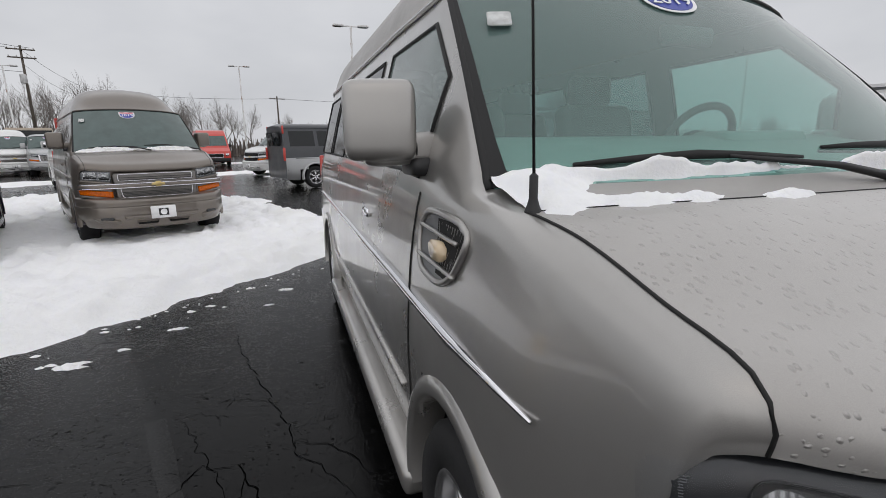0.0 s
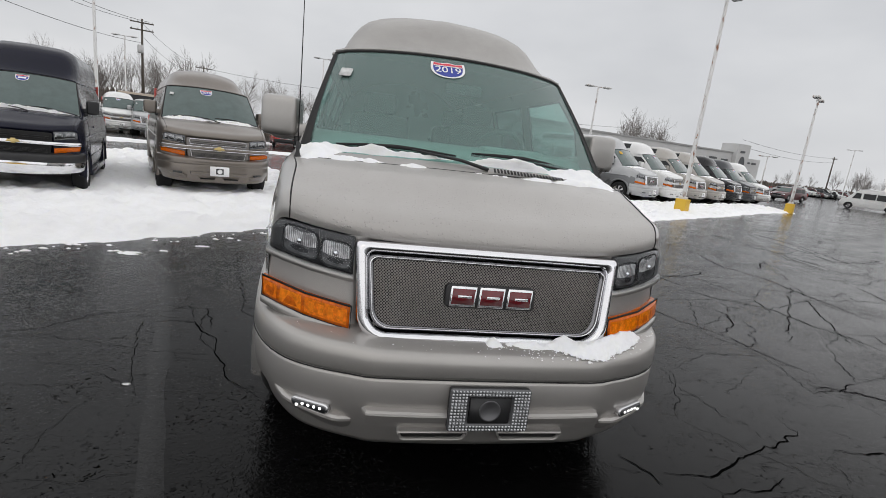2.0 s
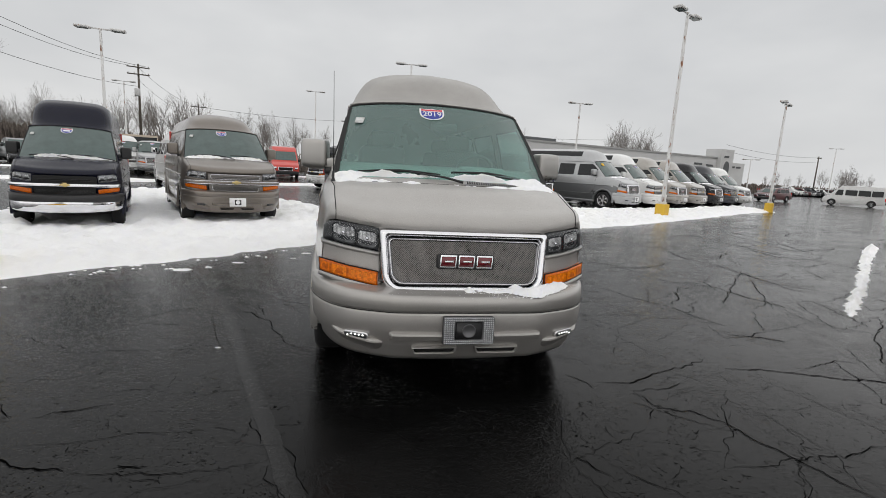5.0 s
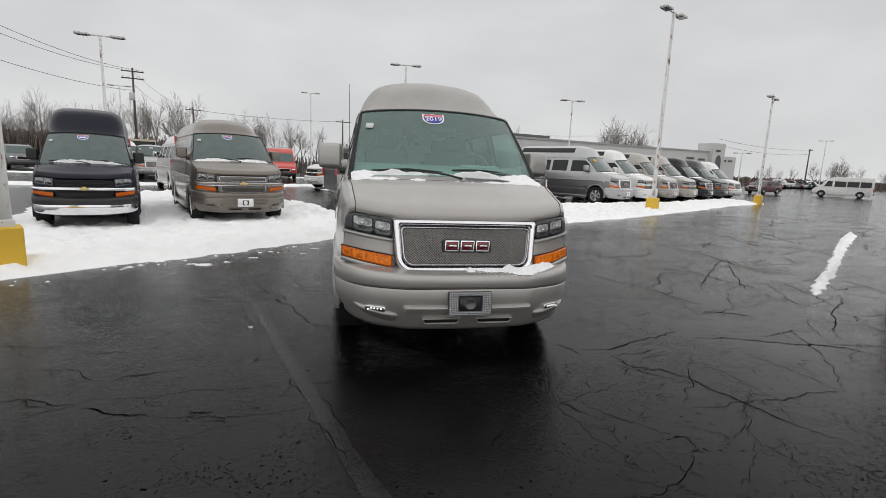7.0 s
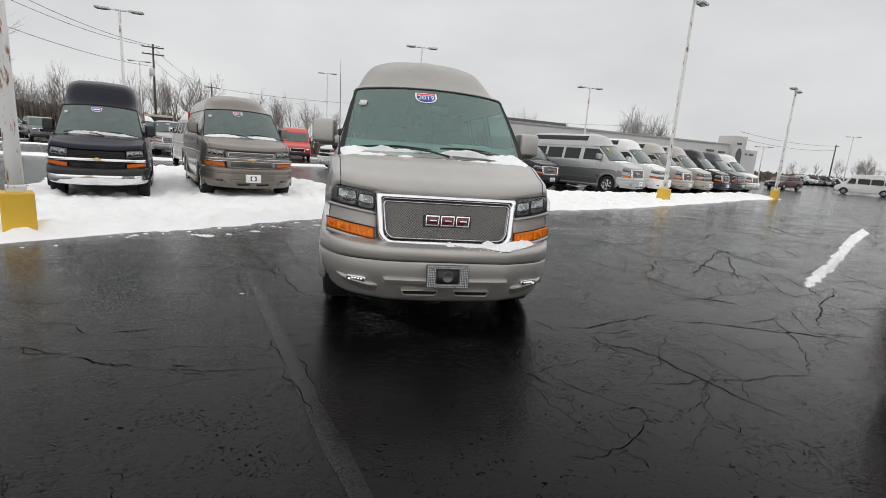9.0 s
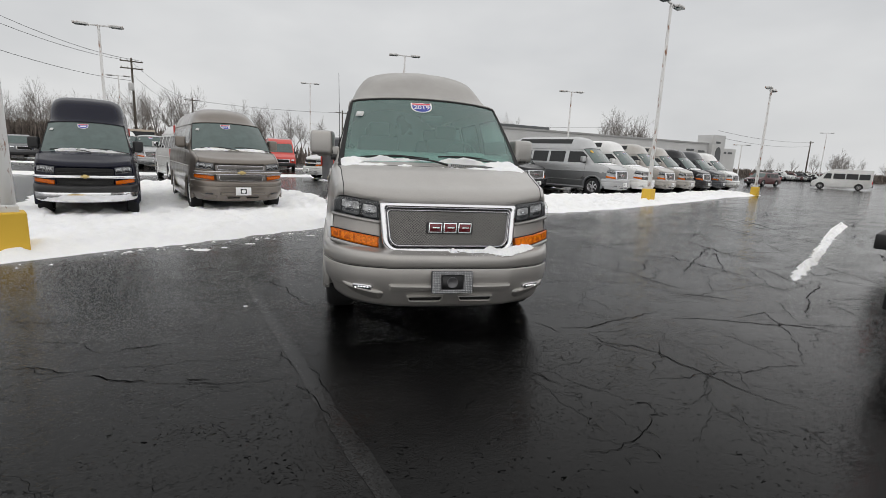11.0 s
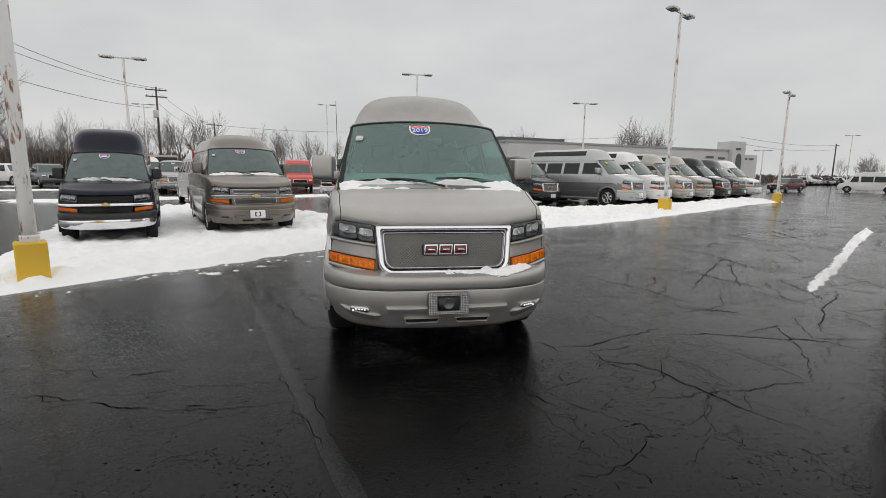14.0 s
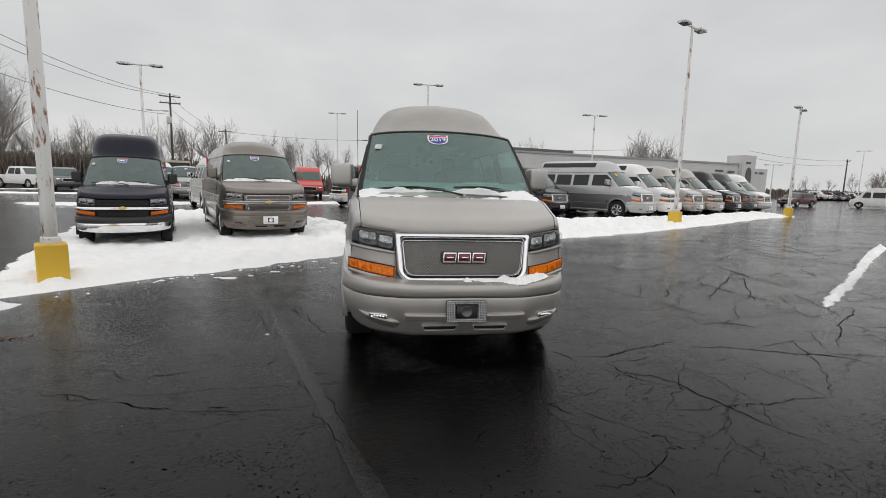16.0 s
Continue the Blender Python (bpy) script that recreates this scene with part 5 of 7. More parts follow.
lamp_pole(-5.02, 3.45, 8.4, (-1, 1), 33, wide=0.345)
lamp_pole(12.06, 15.25, 8.05, (-1, 1), 32)
lamp_pole(24.3, 22.3, 6.42, (-1, 1), 36)
lamp_pole(-12.54, 23.94, 7.06, (-1, 1), 10, False)
lamp_pole(2.97, 30.15, 8.09, (-1, 1), 0, False)
lamp_pole(17.12, 34.37, 7.25, (-1, 1), 0, False)

# ---- what belongs to the pewter van alone ----
def surf_at(u, x, lift=0.0):
    """The point of the van's skin at station u, x metres from the middle (above the belt)."""
    a = float(np.interp(u, HU, np.arange(len(HU))))
    i = int(min(a, len(HU) - 2))
    f = a - i
    rowp = HG[i] * (1 - f) + HG[i + 1] * f
    k0 = int(np.argmin(abs(HV - 4)))
    xs = rowp[k0:, 0][::-1]
    y = np.interp(abs(x), xs, rowp[k0:, 1][::-1])
    z = np.interp(abs(x), xs, rowp[k0:, 2][::-1])
    return Vector((x, float(y), float(z) + lift))


def snow_on_cowl(spots=None, seed=0.0, nx=150, nu=26):
    us = np.linspace(4.55, 6.75, nu)
    xs = np.linspace(-0.885, 0.885, nx)
    def depth(x, u):
        hi = 0.0
        for cx, w, cu, wu, h in spots or ((-0.81, 0.11, 5.85, 0.80, 0.060), (-0.50, 0.24, 6.42, 0.26, 0.052), (-0.56, 0.20, 5.14, 0.20, 0.030), (-0.30, 0.12, 5.02, 0.12, 0.018), (-0.18, 0.14, 6.45, 0.16, 0.022), (0.12, 0.12, 6.35, 0.30, 0.042), (0.32, 0.17, 6.40, 0.30, 0.056), (0.30, 0.30, 4.94, 0.12, 0.020), (0.62, 0.15, 6.10, 0.45, 0.056), (0.60, 0.16, 5.10, 0.26, 0.032), (0.80, 0.12, 5.70, 0.75, 0.050)):
            hi += h * math.exp(-((x - cx) / w) ** 2 - ((u - cu) / wu) ** 2)
        return hi + 0.016 * fbm(x, u * 0.12, 9.0, 2.0 + seed) + 0.006 * fbm(x, u * 0.12, 30.0, 6.0 + seed) - 0.018
    verts, faces, ids = [], [], {}
    val = [[depth(x, u) for u in us] for x in xs]
    def vid(i, k):
        if (i, k) not in ids:
            ids[i, k] = len(verts)
            p = surf_at(us[k], xs[i], max(val[i][k], -0.004))
            verts.append((p.x, p.y - 0.25 * max(val[i][k], 0), p.z))
        return ids[i, k]
    for i in range(nx - 1):
        for k in range(nu - 1):
            q = ((i, k), (i + 1, k), (i + 1, k + 1), (i, k + 1))
            if any(val[a][c] > 0 for a, c in q):
                faces.append([vid(a, c) for a, c in q])
    return verts, faces


cowl_snow = part("cowl_snow", snow_on_cowl(), M["snow_soft"])
tagged(cowl_snow, "melting snow lying along the windscreen's foot", "snow", kind="stuff")


def snow_on_bumper():
    """Lumps left on the shelf in front of the grille."""
    verts, faces, ids = [], [], {}
    nx, ny = 190, 48
    xs, ds = np.linspace(-0.10, 0.80, nx), np.linspace(-0.01, 0.21, ny)
    bx = [p[0] for p in BUMP_PLAN]
    by = [p[1] for p in BUMP_PLAN]
    def depth(x, d):
        hi = 0.0
        for cx, w, cd, wd, h in ((0.44, 0.12, 0.065, 0.055, 0.034), (0.57, 0.11, 0.10, 0.055, 0.038), (0.68, 0.07, 0.12, 0.045, 0.036), (0.26, 0.18, 0.105, 0.032, 0.021), (0.33, 0.045, 0.11, 0.035, 0.034), (0.15, 0.10, 0.110, 0.025, 0.018), (0.02, 0.028, 0.115, 0.028, 0.034)):
            hi += h * math.exp(-((x - cx) / w) ** 2 - ((d - cd) / wd) ** 2)
        return hi + 0.008 * fbm(x, d, 13.0, 3.0) + 0.006 * fbm(x, d, 38.0, 8.0) - 0.013
    val = [[depth(x, d) for d in ds] for x in xs]
    def vid(i, k):
        if (i, k) not in ids:
            ids[i, k] = len(verts)
            x, d = xs[i], ds[k]
            y = float(np.interp(abs(x), bx, by)) + d
            z = 0.708 - 0.018 * max(0, (0.06 - d) / 0.06) + 0.035 * (x / 0.985) ** 2
            verts.append((x, y, z + max(val[i][k], -0.006)))
        return ids[i, k]
    for i in range(nx - 1):
        for k in range(ny - 1):
            q = ((i, k), (i + 1, k), (i + 1, k + 1), (i, k + 1))
            if any(val[a][c] > 0 for a, c in q):
                faces.append([vid(a, c) for a, c in q])
    # loose crumbs round the drift and a dusting along the whole shelf
    loose = random.Random(17)
    for n in range(520):
        if n < 440:
            x, d, r = loose.gauss(0.40, 0.20), loose.gauss(0.08, 0.05), loose.uniform(0.0012, 0.0042)
        else:
            x, d, r = loose.uniform(-0.90, 0.88), loose.gauss(0.085, 0.040), loose.uniform(0.001, 0.0026)
        if not 0.004 < d < 0.17 or abs(x) > 0.92:
            continue
        y = float(np.interp(abs(x), bx, by)) + d
        z = 0.7075 - 0.018 * max(0, (0.06 - d) / 0.06) + 0.035 * (x / 0.985) ** 2
        i = len(verts)
        for k in range(6):
            a = math.pi * k / 3
            rr = r * loose.uniform(0.7, 1.4)
            verts.append((x + rr * math.cos(a), y + rr * math.sin(a), z - 0.001))
        verts.append((x, y, z + r * loose.uniform(0.6, 1.2)))
        faces += [(i + k, i + (k + 1) % 6, i + 6) for k in range(6)]
    return verts, faces


bumper_snow = part("bumper_snow", snow_on_bumper(), M["snow_soft"])
tagged(bumper_snow, "lump of melting snow on the front bumper", "snow", kind="stuff")

# antenna on the fender
ant = part("antenna_base", lathe([(0.026, -0.01), (0.024, 0.012), (0.013, 0.035), (0.009, 0.05), (0.009, 0.095), (0.004, 0.10)], 14, Matrix.Translation((-0.880, 0.905, 1.325))), M["black_plastic"], hero)
part("antenna_rod", tube([(-0.880, 0.905, 1.42), (-0.884, 0.925, 1.80), (-0.890, 0.955, 2.14)], [0.0032, 0.0028, 0.002], 6), M["gap"], ant)

# black trim along the windscreen's sides
c8, c85 = int(np.argmin(abs(HV - 8))), int(np.argmin(abs(HV - 8.5)))
rows8 = [a for a in range(len(HU)) if 6 <= HU[a] <= 10]
for sgn in (-1, 1):
    tv, tf = [], []
    for k, a in enumerate(rows8):
        p, q = Vector(HG[a, c8]), Vector(HG[a, c85])
        wide = 0.46 - 0.24 * k / len(rows8) + 0.75 * math.exp(-12.0 * k / len(rows8))
        for w in (p, p.lerp(q, wide)):
            tv.append((sgn * (w.x + 0.002), w.y - 0.004, w.z + 0.003))
        if k:
            tf.append((2 * k - 2, 2 * k - 1, 2 * k + 1, 2 * k))
    part("pillar_trim", (tv, tf), M["gap"], hero, "black windscreen edge trim")

# vent grille on the cowl: flat plate, slot shade laid on as black strips
slots_v, slots_f = [], []
vent_plate = bmesh.new()
for k in range(22):
    x = 0.13 + 0.0185 * k
    w = 0.006
    a, b2 = 5.10 - 0.12 * (k / 22), 5.62 - 0.25 * (k / 22)
    p, q = surf_at(a, x, 0.010), surf_at(b2, x + 0.012, 0.014)
    n = len(slots_v)
    slots_v += [p + Vector((-w, 0, 0)), p + Vector((w, 0, 0)), q + Vector((w, 0, 0)), q + Vector((-w, 0, 0))]
    slots_f.append((n, n + 1, n + 2, n + 3))
lo, hi = [], []
for k in range(25):
    x = 0.11 + 0.0175 * k
    lo.append(vent_plate.verts.new(surf_at(5.02 - 0.12 * (k / 24), x, 0.007)))
    hi.append(vent_plate.verts.new(surf_at(5.72 - 0.25 * (k / 24), x + 0.014, 0.010)))
for k in range(24):
    vent_plate.faces.new((lo[k], lo[k + 1], hi[k + 1], hi[k]))
vent = part("cowl_vent", vent_plate, M["pewter_side"], hero)
part("slot_shade_strip", (slots_v, slots_f), M["shade_black"], vent, smooth=False)

# side vents with marker lamps on the fenders, laid on the skin
SKIN = HG[:, : int(np.argmin(abs(HV - 5))) + 1].reshape(-1, 3)


def side_pt(y, z, out, sgn):
    d2 = (SKIN[:, 1] - y) ** 2 + (SKIN[:, 2] - z) ** 2
    near = np.argsort(d2)[:4]
    w = 1 / (d2[near] + 1e-5)
    return Vector((sgn * (float((SKIN[near, 0] * w).sum() / w.sum()) + out), y, z))


def chaikin(pts, n=2):
    for _ in range(n):
        q = []
        for p0, p1 in zip(pts, pts[1:] + pts[:1]):
            q += [(p0[0] * 0.75 + p1[0] * 0.25, p0[1] * 0.75 + p1[1] * 0.25), (p0[0] * 0.25 + p1[0] * 0.75, p0[1] * 0.25 + p1[1] * 0.75)]
        pts = q
    return pts


def skin_fan(pts, out, sgn, thick=0.0):
    bm = bmesh.new()
    cy, cz = sum(p[0] for p in pts) / len(pts), sum(p[1] for p in pts) / len(pts)
    mid = bm.verts.new(side_pt(cy, cz, out, sgn))
    rim = [bm.verts.new(side_pt(y, z, out, sgn)) for y, z in pts]
    for k in range(len(rim)):
        bm.faces.new((mid, rim[k], rim[(k + 1) % len(rim)]))
    if thick:
        ext = bmesh.ops.extrude_edge_only(bm, edges=[e for e in bm.edges if e.is_boundary])
        for v in ext["geom"]:
            if isinstance(v, bmesh.types.BMVert):
                v.co.x -= sgn * thick
    return bm


VENT = chaikin([(1.41, 1.296), (1.23, 1.306), (1.07, 1.298), (1.035, 1.250), (1.14, 1.128), (1.34, 1.120), (1.405, 1.165)])
for sgn in (-1, 1):
    rim = part("side_vent", tube([side_pt(y, z, 0.006, sgn) for y, z in VENT], 0.010, 8, closed=True, up=(sgn, 0, 0.2)), M["pewter_side"], hero, "body-coloured vent surround")
    # body-coloured recess: its shade is put into a darker grey sheet
    part("vent_back_shade", skin_fan([(1.225 + (y - 1.225) * 0.95, 1.21 + (z - 1.21) * 0.94) for y, z in VENT], 0.003, sgn), M["lamp_grey"], rim)
    # flat black sheet on the skin stands in for the shaded opening
    part("vent_opening_shade", skin_fan([(1.270, 1.288), (1.16, 1.292), (1.075, 1.284), (1.055, 1.248), (1.15, 1.146), (1.235, 1.146), (1.245, 1.20)], 0.005, sgn), M["shade_black"], rim)
    verts, faces = [], []
    for sl in (1, -1):
        for k in range(14):
            y0 = 1.05 + 0.017 * k
            n = len(verts)
            for yy, zz in ((y0, 1.160), (y0 + 0.004, 1.160), (y0 + 0.004 + 0.045 * sl, 1.282), (y0 + 0.045 * sl, 1.282)):
                lo = 1.055 + max(0, 1.235 - zz) * 0.9
                verts.append(side_pt(min(max(yy, lo), 1.262), zz, 0.0075, sgn))
            faces.append((n, n + 1, n + 2, n + 3))
    part("vent_mesh", (verts, faces), M["mesh_steel"], rim, smooth=False)
    for z0, z1 in ((1.256, 1.250), (1.172, 1.168)):
        part("vent_bar", tube([side_pt(1.395 - 0.022 * k, z0 + (z1 - z0) * k / 15, 0.012, sgn) for k in range(15)], 0.0065, 6), M["pewter_side"], rim)
    part("marker_lamp", skin_fan(chaikin([(1.285, 1.232), (1.165, 1.238), (1.155, 1.188), (1.265, 1.182)], 1), 0.020, sgn, 0.016), M["marker"], rim, "cream marker lens")

# inside: dashboard, steering wheel, seats, mirror, roof lining
dash = bmesh.new()
dash_rows = []
for k in range(21):
    x = -0.85 + 1.70 * k / 20
    bow = 0.16 * (x / 0.85) ** 2
    dash_rows.append([dash.verts.new((x, y + (bow if y < 1.3 else 0.0), z)) for y, z in ((0.99, 1.30), (1.00, 1.365), (1.15, 1.412), (1.38, 1.470), (1.56, 1.500), (1.63, 1.490), (1.66, 1.440), (1.66, 1.02))])
for a, b2 in zip(dash_rows, dash_rows[1:]):
    for k in range(7):
        dash.faces.new((a[k], a[k + 1], b2[k + 1], b2[k]))
part("dashboard", dash, M["dash"], hero)
part("instrument_hood", box(0.42, 0.20, 0.09, Matrix.Translation((0.42, 1.54, 1.470)), 0.035, segs=3), M["dash"], hero)
sw = [Vector((0.42 + 0.185 * math.cos(a), 1.80 - 0.185 * math.sin(a) * 0.45, 1.46 + 0.185 * math.sin(a) * 0.89)) for a in (2 * math.pi * k / 32 for k in range(32))]
wheel_in = part("steering_wheel", tube(sw, 0.017, 8, closed=True), M["interior"], hero)
for a in (200, 340, 270):
    t = radians(a)
    part("spoke", tube([(0.42, 1.80, 1.46), (0.42 + 0.18 * math.cos(t), 1.80 - 0.18 * math.sin(t) * 0.45, 1.46 + 0.18 * math.sin(t) * 0.89)], 0.014, 6), M["interior"], wheel_in)
part("wheel_hub", lathe([(0.01, -0.02), (0.07, -0.01), (0.06, 0.03), (0.01, 0.04)], 16, Matrix.Translation((0.42, 1.80, 1.46)) @ Matrix.Rotation(radians(63), 4, "X")), M["interior"], wheel_in)
for sx, sy in ((0.42, 2.25), (-0.42, 2.25), (0.42, 3.25), (-0.42, 3.25)):
    st = part("seat", box(0.50, 0.48, 0.16, Matrix.Translation((sx, sy, 1.02)), 0.05, segs=3), M["seat"], hero)
    part("backrest", box(0.49, 0.15, 0.66, Matrix.Translation((sx, sy + 0.28, 1.36)) @ Matrix.Rotation(radians(-12), 4, "X"), 0.06, segs=3), M["seat"], st)
    part("headrest", box(0.27, 0.10, 0.17, Matrix.Translation((sx, sy + 0.38, 1.77)), 0.04, segs=3), M["seat"], st)
part("cabin_floor", box(1.80, 4.2, 0.05, Matrix.Translation((0, 3.3, 0.93))), M["interior"], hero, smooth=False)
part("rear_mirror", box(0.24, 0.03, 0.07, Matrix.Translation((0.05, 1.52, 1.845)), 0.02, segs=3), M["black_plastic"], hero)
part("grab_handle", tube([(-0.80, 1.50, 1.52), (-0.80, 1.47, 1.58), (-0.79, 1.48, 1.66), (-0.785, 1.52, 1.70)], 0.012, 6), M["black_plastic"], hero)
lining = bmesh.new()
for k in range(25):
    x = -0.72 + 1.44 * k / 24
    z = 2.30 - 0.55 * abs(x / 0.72) ** 2.6 * 0.5
    lining.verts.new((x, 1.70, min(z, 1.99)))
    lining.verts.new((x, 2.15, z - 0.04))
    lining.verts.new((x, 5.45, z - 0.04))
lining.verts.ensure_lookup_table()
for k in range(24):
    for r in (0, 1):
        lining.faces.new([lining.verts[3 * k + r], lining.verts[3 * k + 3 + r], lining.verts[3 * k + 4 + r], lining.verts[3 * k + 1 + r]])
part("roof_lining", lining, M["interior"], hero)
part("rear_trim", box(1.7, 0.05, 1.0, Matrix.Translation((0, 5.40, 1.0))), M["interior"], hero, smooth=False)

# snow on the other vans' cowls
NAVY_SPOTS = ((-0.40, 0.20, 6.7, 0.45, 0.055), (-0.15, 0.25, 6.35, 0.30, 0.050), (0.25, 0.35, 6.3, 0.28, 0.055), (0.6, 0.25, 6.15, 0.25, 0.030))
BROWN_SPOTS = ((-0.62, 0.28, 6.0, 0.45, 0.055), (-0.25, 0.30, 6.1, 0.35, 0.040), (0.35, 0.30, 6.2, 0.50, 0.055), (0.70, 0.22, 6.0, 0.4, 0.034))
DUST_SPOTS = ((-0.3, 0.6, 5.6, 0.7, 0.034), (0.4, 0.5, 5.7, 0.8, 0.034), (0.0, 0.7, 4.9, 0.5, 0.020))
for van, spots, seed in ((navy_van, NAVY_SPOTS, 3.0), (brown_van, BROWN_SPOTS, 8.0)):
    sn = part("cowl_snow", snow_on_cowl(spots, seed, 90, 20), M["snow"])
    sn.matrix_basis = van.matrix_basis
    tagged(sn, "snow lying on the wipers of a parked van", "snow", kind="stuff")
for k, van in enumerate(row_vans[:5]):
    sn = part("cowl_snow", snow_on_cowl(DUST_SPOTS, 12.0 + k, 60, 16), M["snow"])
    sn.matrix_basis = van.matrix_basis
    tagged(sn, "snow dusting the hood of a parked van", "snow", kind="stuff")

# ---- other vehicles ----
def prism(profile, half, m=Matrix(), top=None, z_top=1.0, z_low=0.0, bevel=0.03):
    """A body from a side profile (y, z), half wide; narrows to top above z_low."""
    top = half if top is None else top
    bm = bmesh.new()
    def hw(z):
        f = max(0.0, min(1.0, (z - z_low) / max(1e-6, z_top - z_low)))
        return half + (top - half) * f
    a = [bm.verts.new((-hw(z), y, z)) for y, z in profile]
    b2 = [bm.verts.new((hw(z), y, z)) for y, z in profile]
    n = len(profile)
    bm.faces.new(a)
    bm.faces.new(b2[::-1])
    for k in range(n):
        bm.faces.new((a[k], b2[k], b2[(k + 1) % n], a[(k + 1) % n]))
    bmesh.ops.recalc_face_normals(bm, faces=bm.faces)
    if bevel:
        bmesh.ops.bevel(bm, geom=bm.edges[:], offset=bevel, segments=2, profile=0.6, affect="EDGES")
    bm.transform(m)
    return bm


def plain_wheel(parent, x, y, side, r=0.34):
    m = Matrix.Translation((x, y, r)) @ Matrix.Rotation(radians(90 * side), 4, "Y")
    ty = part("tyre", lathe([(r * 0.6, -0.11), (r * 0.94, -0.115), (r, -0.07), (r, 0.07), (r * 0.94, 0.115), (r * 0.62, 0.10)], 24, m), M["tyre"], parent)
    rim = lathe([(r * 0.60, 0.102), (r * 0.56, 0.118), (r * 0.50, 0.090), (r * 0.18, 0.085), (r * 0.15, 0.11), (0.01, 0.115)], 20, m, cap=False)
    for k in range(5):
        merge(rim, box(r * 0.40, 0.05, 0.02, m @ Matrix.Rotation(2 * math.pi * k / 5, 4, "Z") @ Matrix.Translation((r * 0.36, 0, 0.106)), 0.004, segs=1))
    part("rim", rim, M["rim"], ty)


CAR_SHAPES = {
    # body profile, cabin profile, side windows (y0, y1, z0, z1), half width, axles, wheel radius
    "suv": dict(body=[(0.0, 0.42), (0.02, 0.72), (0.12, 0.95), (1.15, 1.08), (4.55, 1.08), (4.68, 0.9), (4.70, 0.45), (4.4, 0.28), (0.25, 0.28)],
                cabin=[(1.05, 1.05), (1.75, 1.62), (2.2, 1.72), (4.1, 1.70), (4.58, 1.12), (4.55, 1.0)], half=0.94, top=0.70, wins=[(1.62, 2.35), (2.45, 3.35), (3.45, 4.15)], ax=(0.95, 3.75), r=0.37, glass_z=(1.12, 1.56)),
    "sedan": dict(body=[(0.0, 0.40), (0.03, 0.62), (0.15, 0.76), (1.25, 0.92), (4.75, 0.94), (4.82, 0.7), (4.80, 0.38), (4.5, 0.24), (0.25, 0.24)],
                  cabin=[(1.25, 0.90), (2.05, 1.38), (2.6, 1.45), (3.5, 1.42), (4.25, 0.96), (4.2, 0.88)], half=0.90, top=0.62, wins=[(1.95, 2.72), (2.82, 3.62)], ax=(0.95, 3.75), r=0.33, glass_z=(0.98, 1.34)),
    "pickup": dict(body=[(0.0, 0.50), (0.02, 0.95), (0.10, 1.12), (1.35, 1.20), (4.00, 1.18), (4.06, 0.80), (5.70, 0.80), (5.74, 0.76), (5.74, 0.50), (5.5, 0.42), (0.3, 0.38)],
                   cabin=[(1.35, 1.16), (2.05, 1.80), (2.5, 1.90), (3.75, 1.88), (4.02, 1.18), (4.0, 1.1)], half=1.0, top=0.78, wins=[(1.95, 2.75), (2.85, 3.65)], ax=(1.0, 4.70), r=0.40, glass_z=(1.24, 1.74)),
    "cargo": dict(body=[(0.0, 0.40), (0.0, 0.80), (0.10, 1.02), (0.55, 1.22), (0.62, 1.26), (1.45, 2.18), (1.8, 2.42), (2.4, 2.50), (5.85, 2.50), (5.95, 2.40), (5.98, 0.42), (5.6, 0.30), (0.3, 0.28)],
                  cabin=None, half=1.02, top=0.90, wins=[(1.15, 1.95), (2.15, 3.3), (3.4, 4.55), (4.65, 5.7)], ax=(0.95, 4.75), r=0.36, glass_z=(1.32, 1.98)),
}


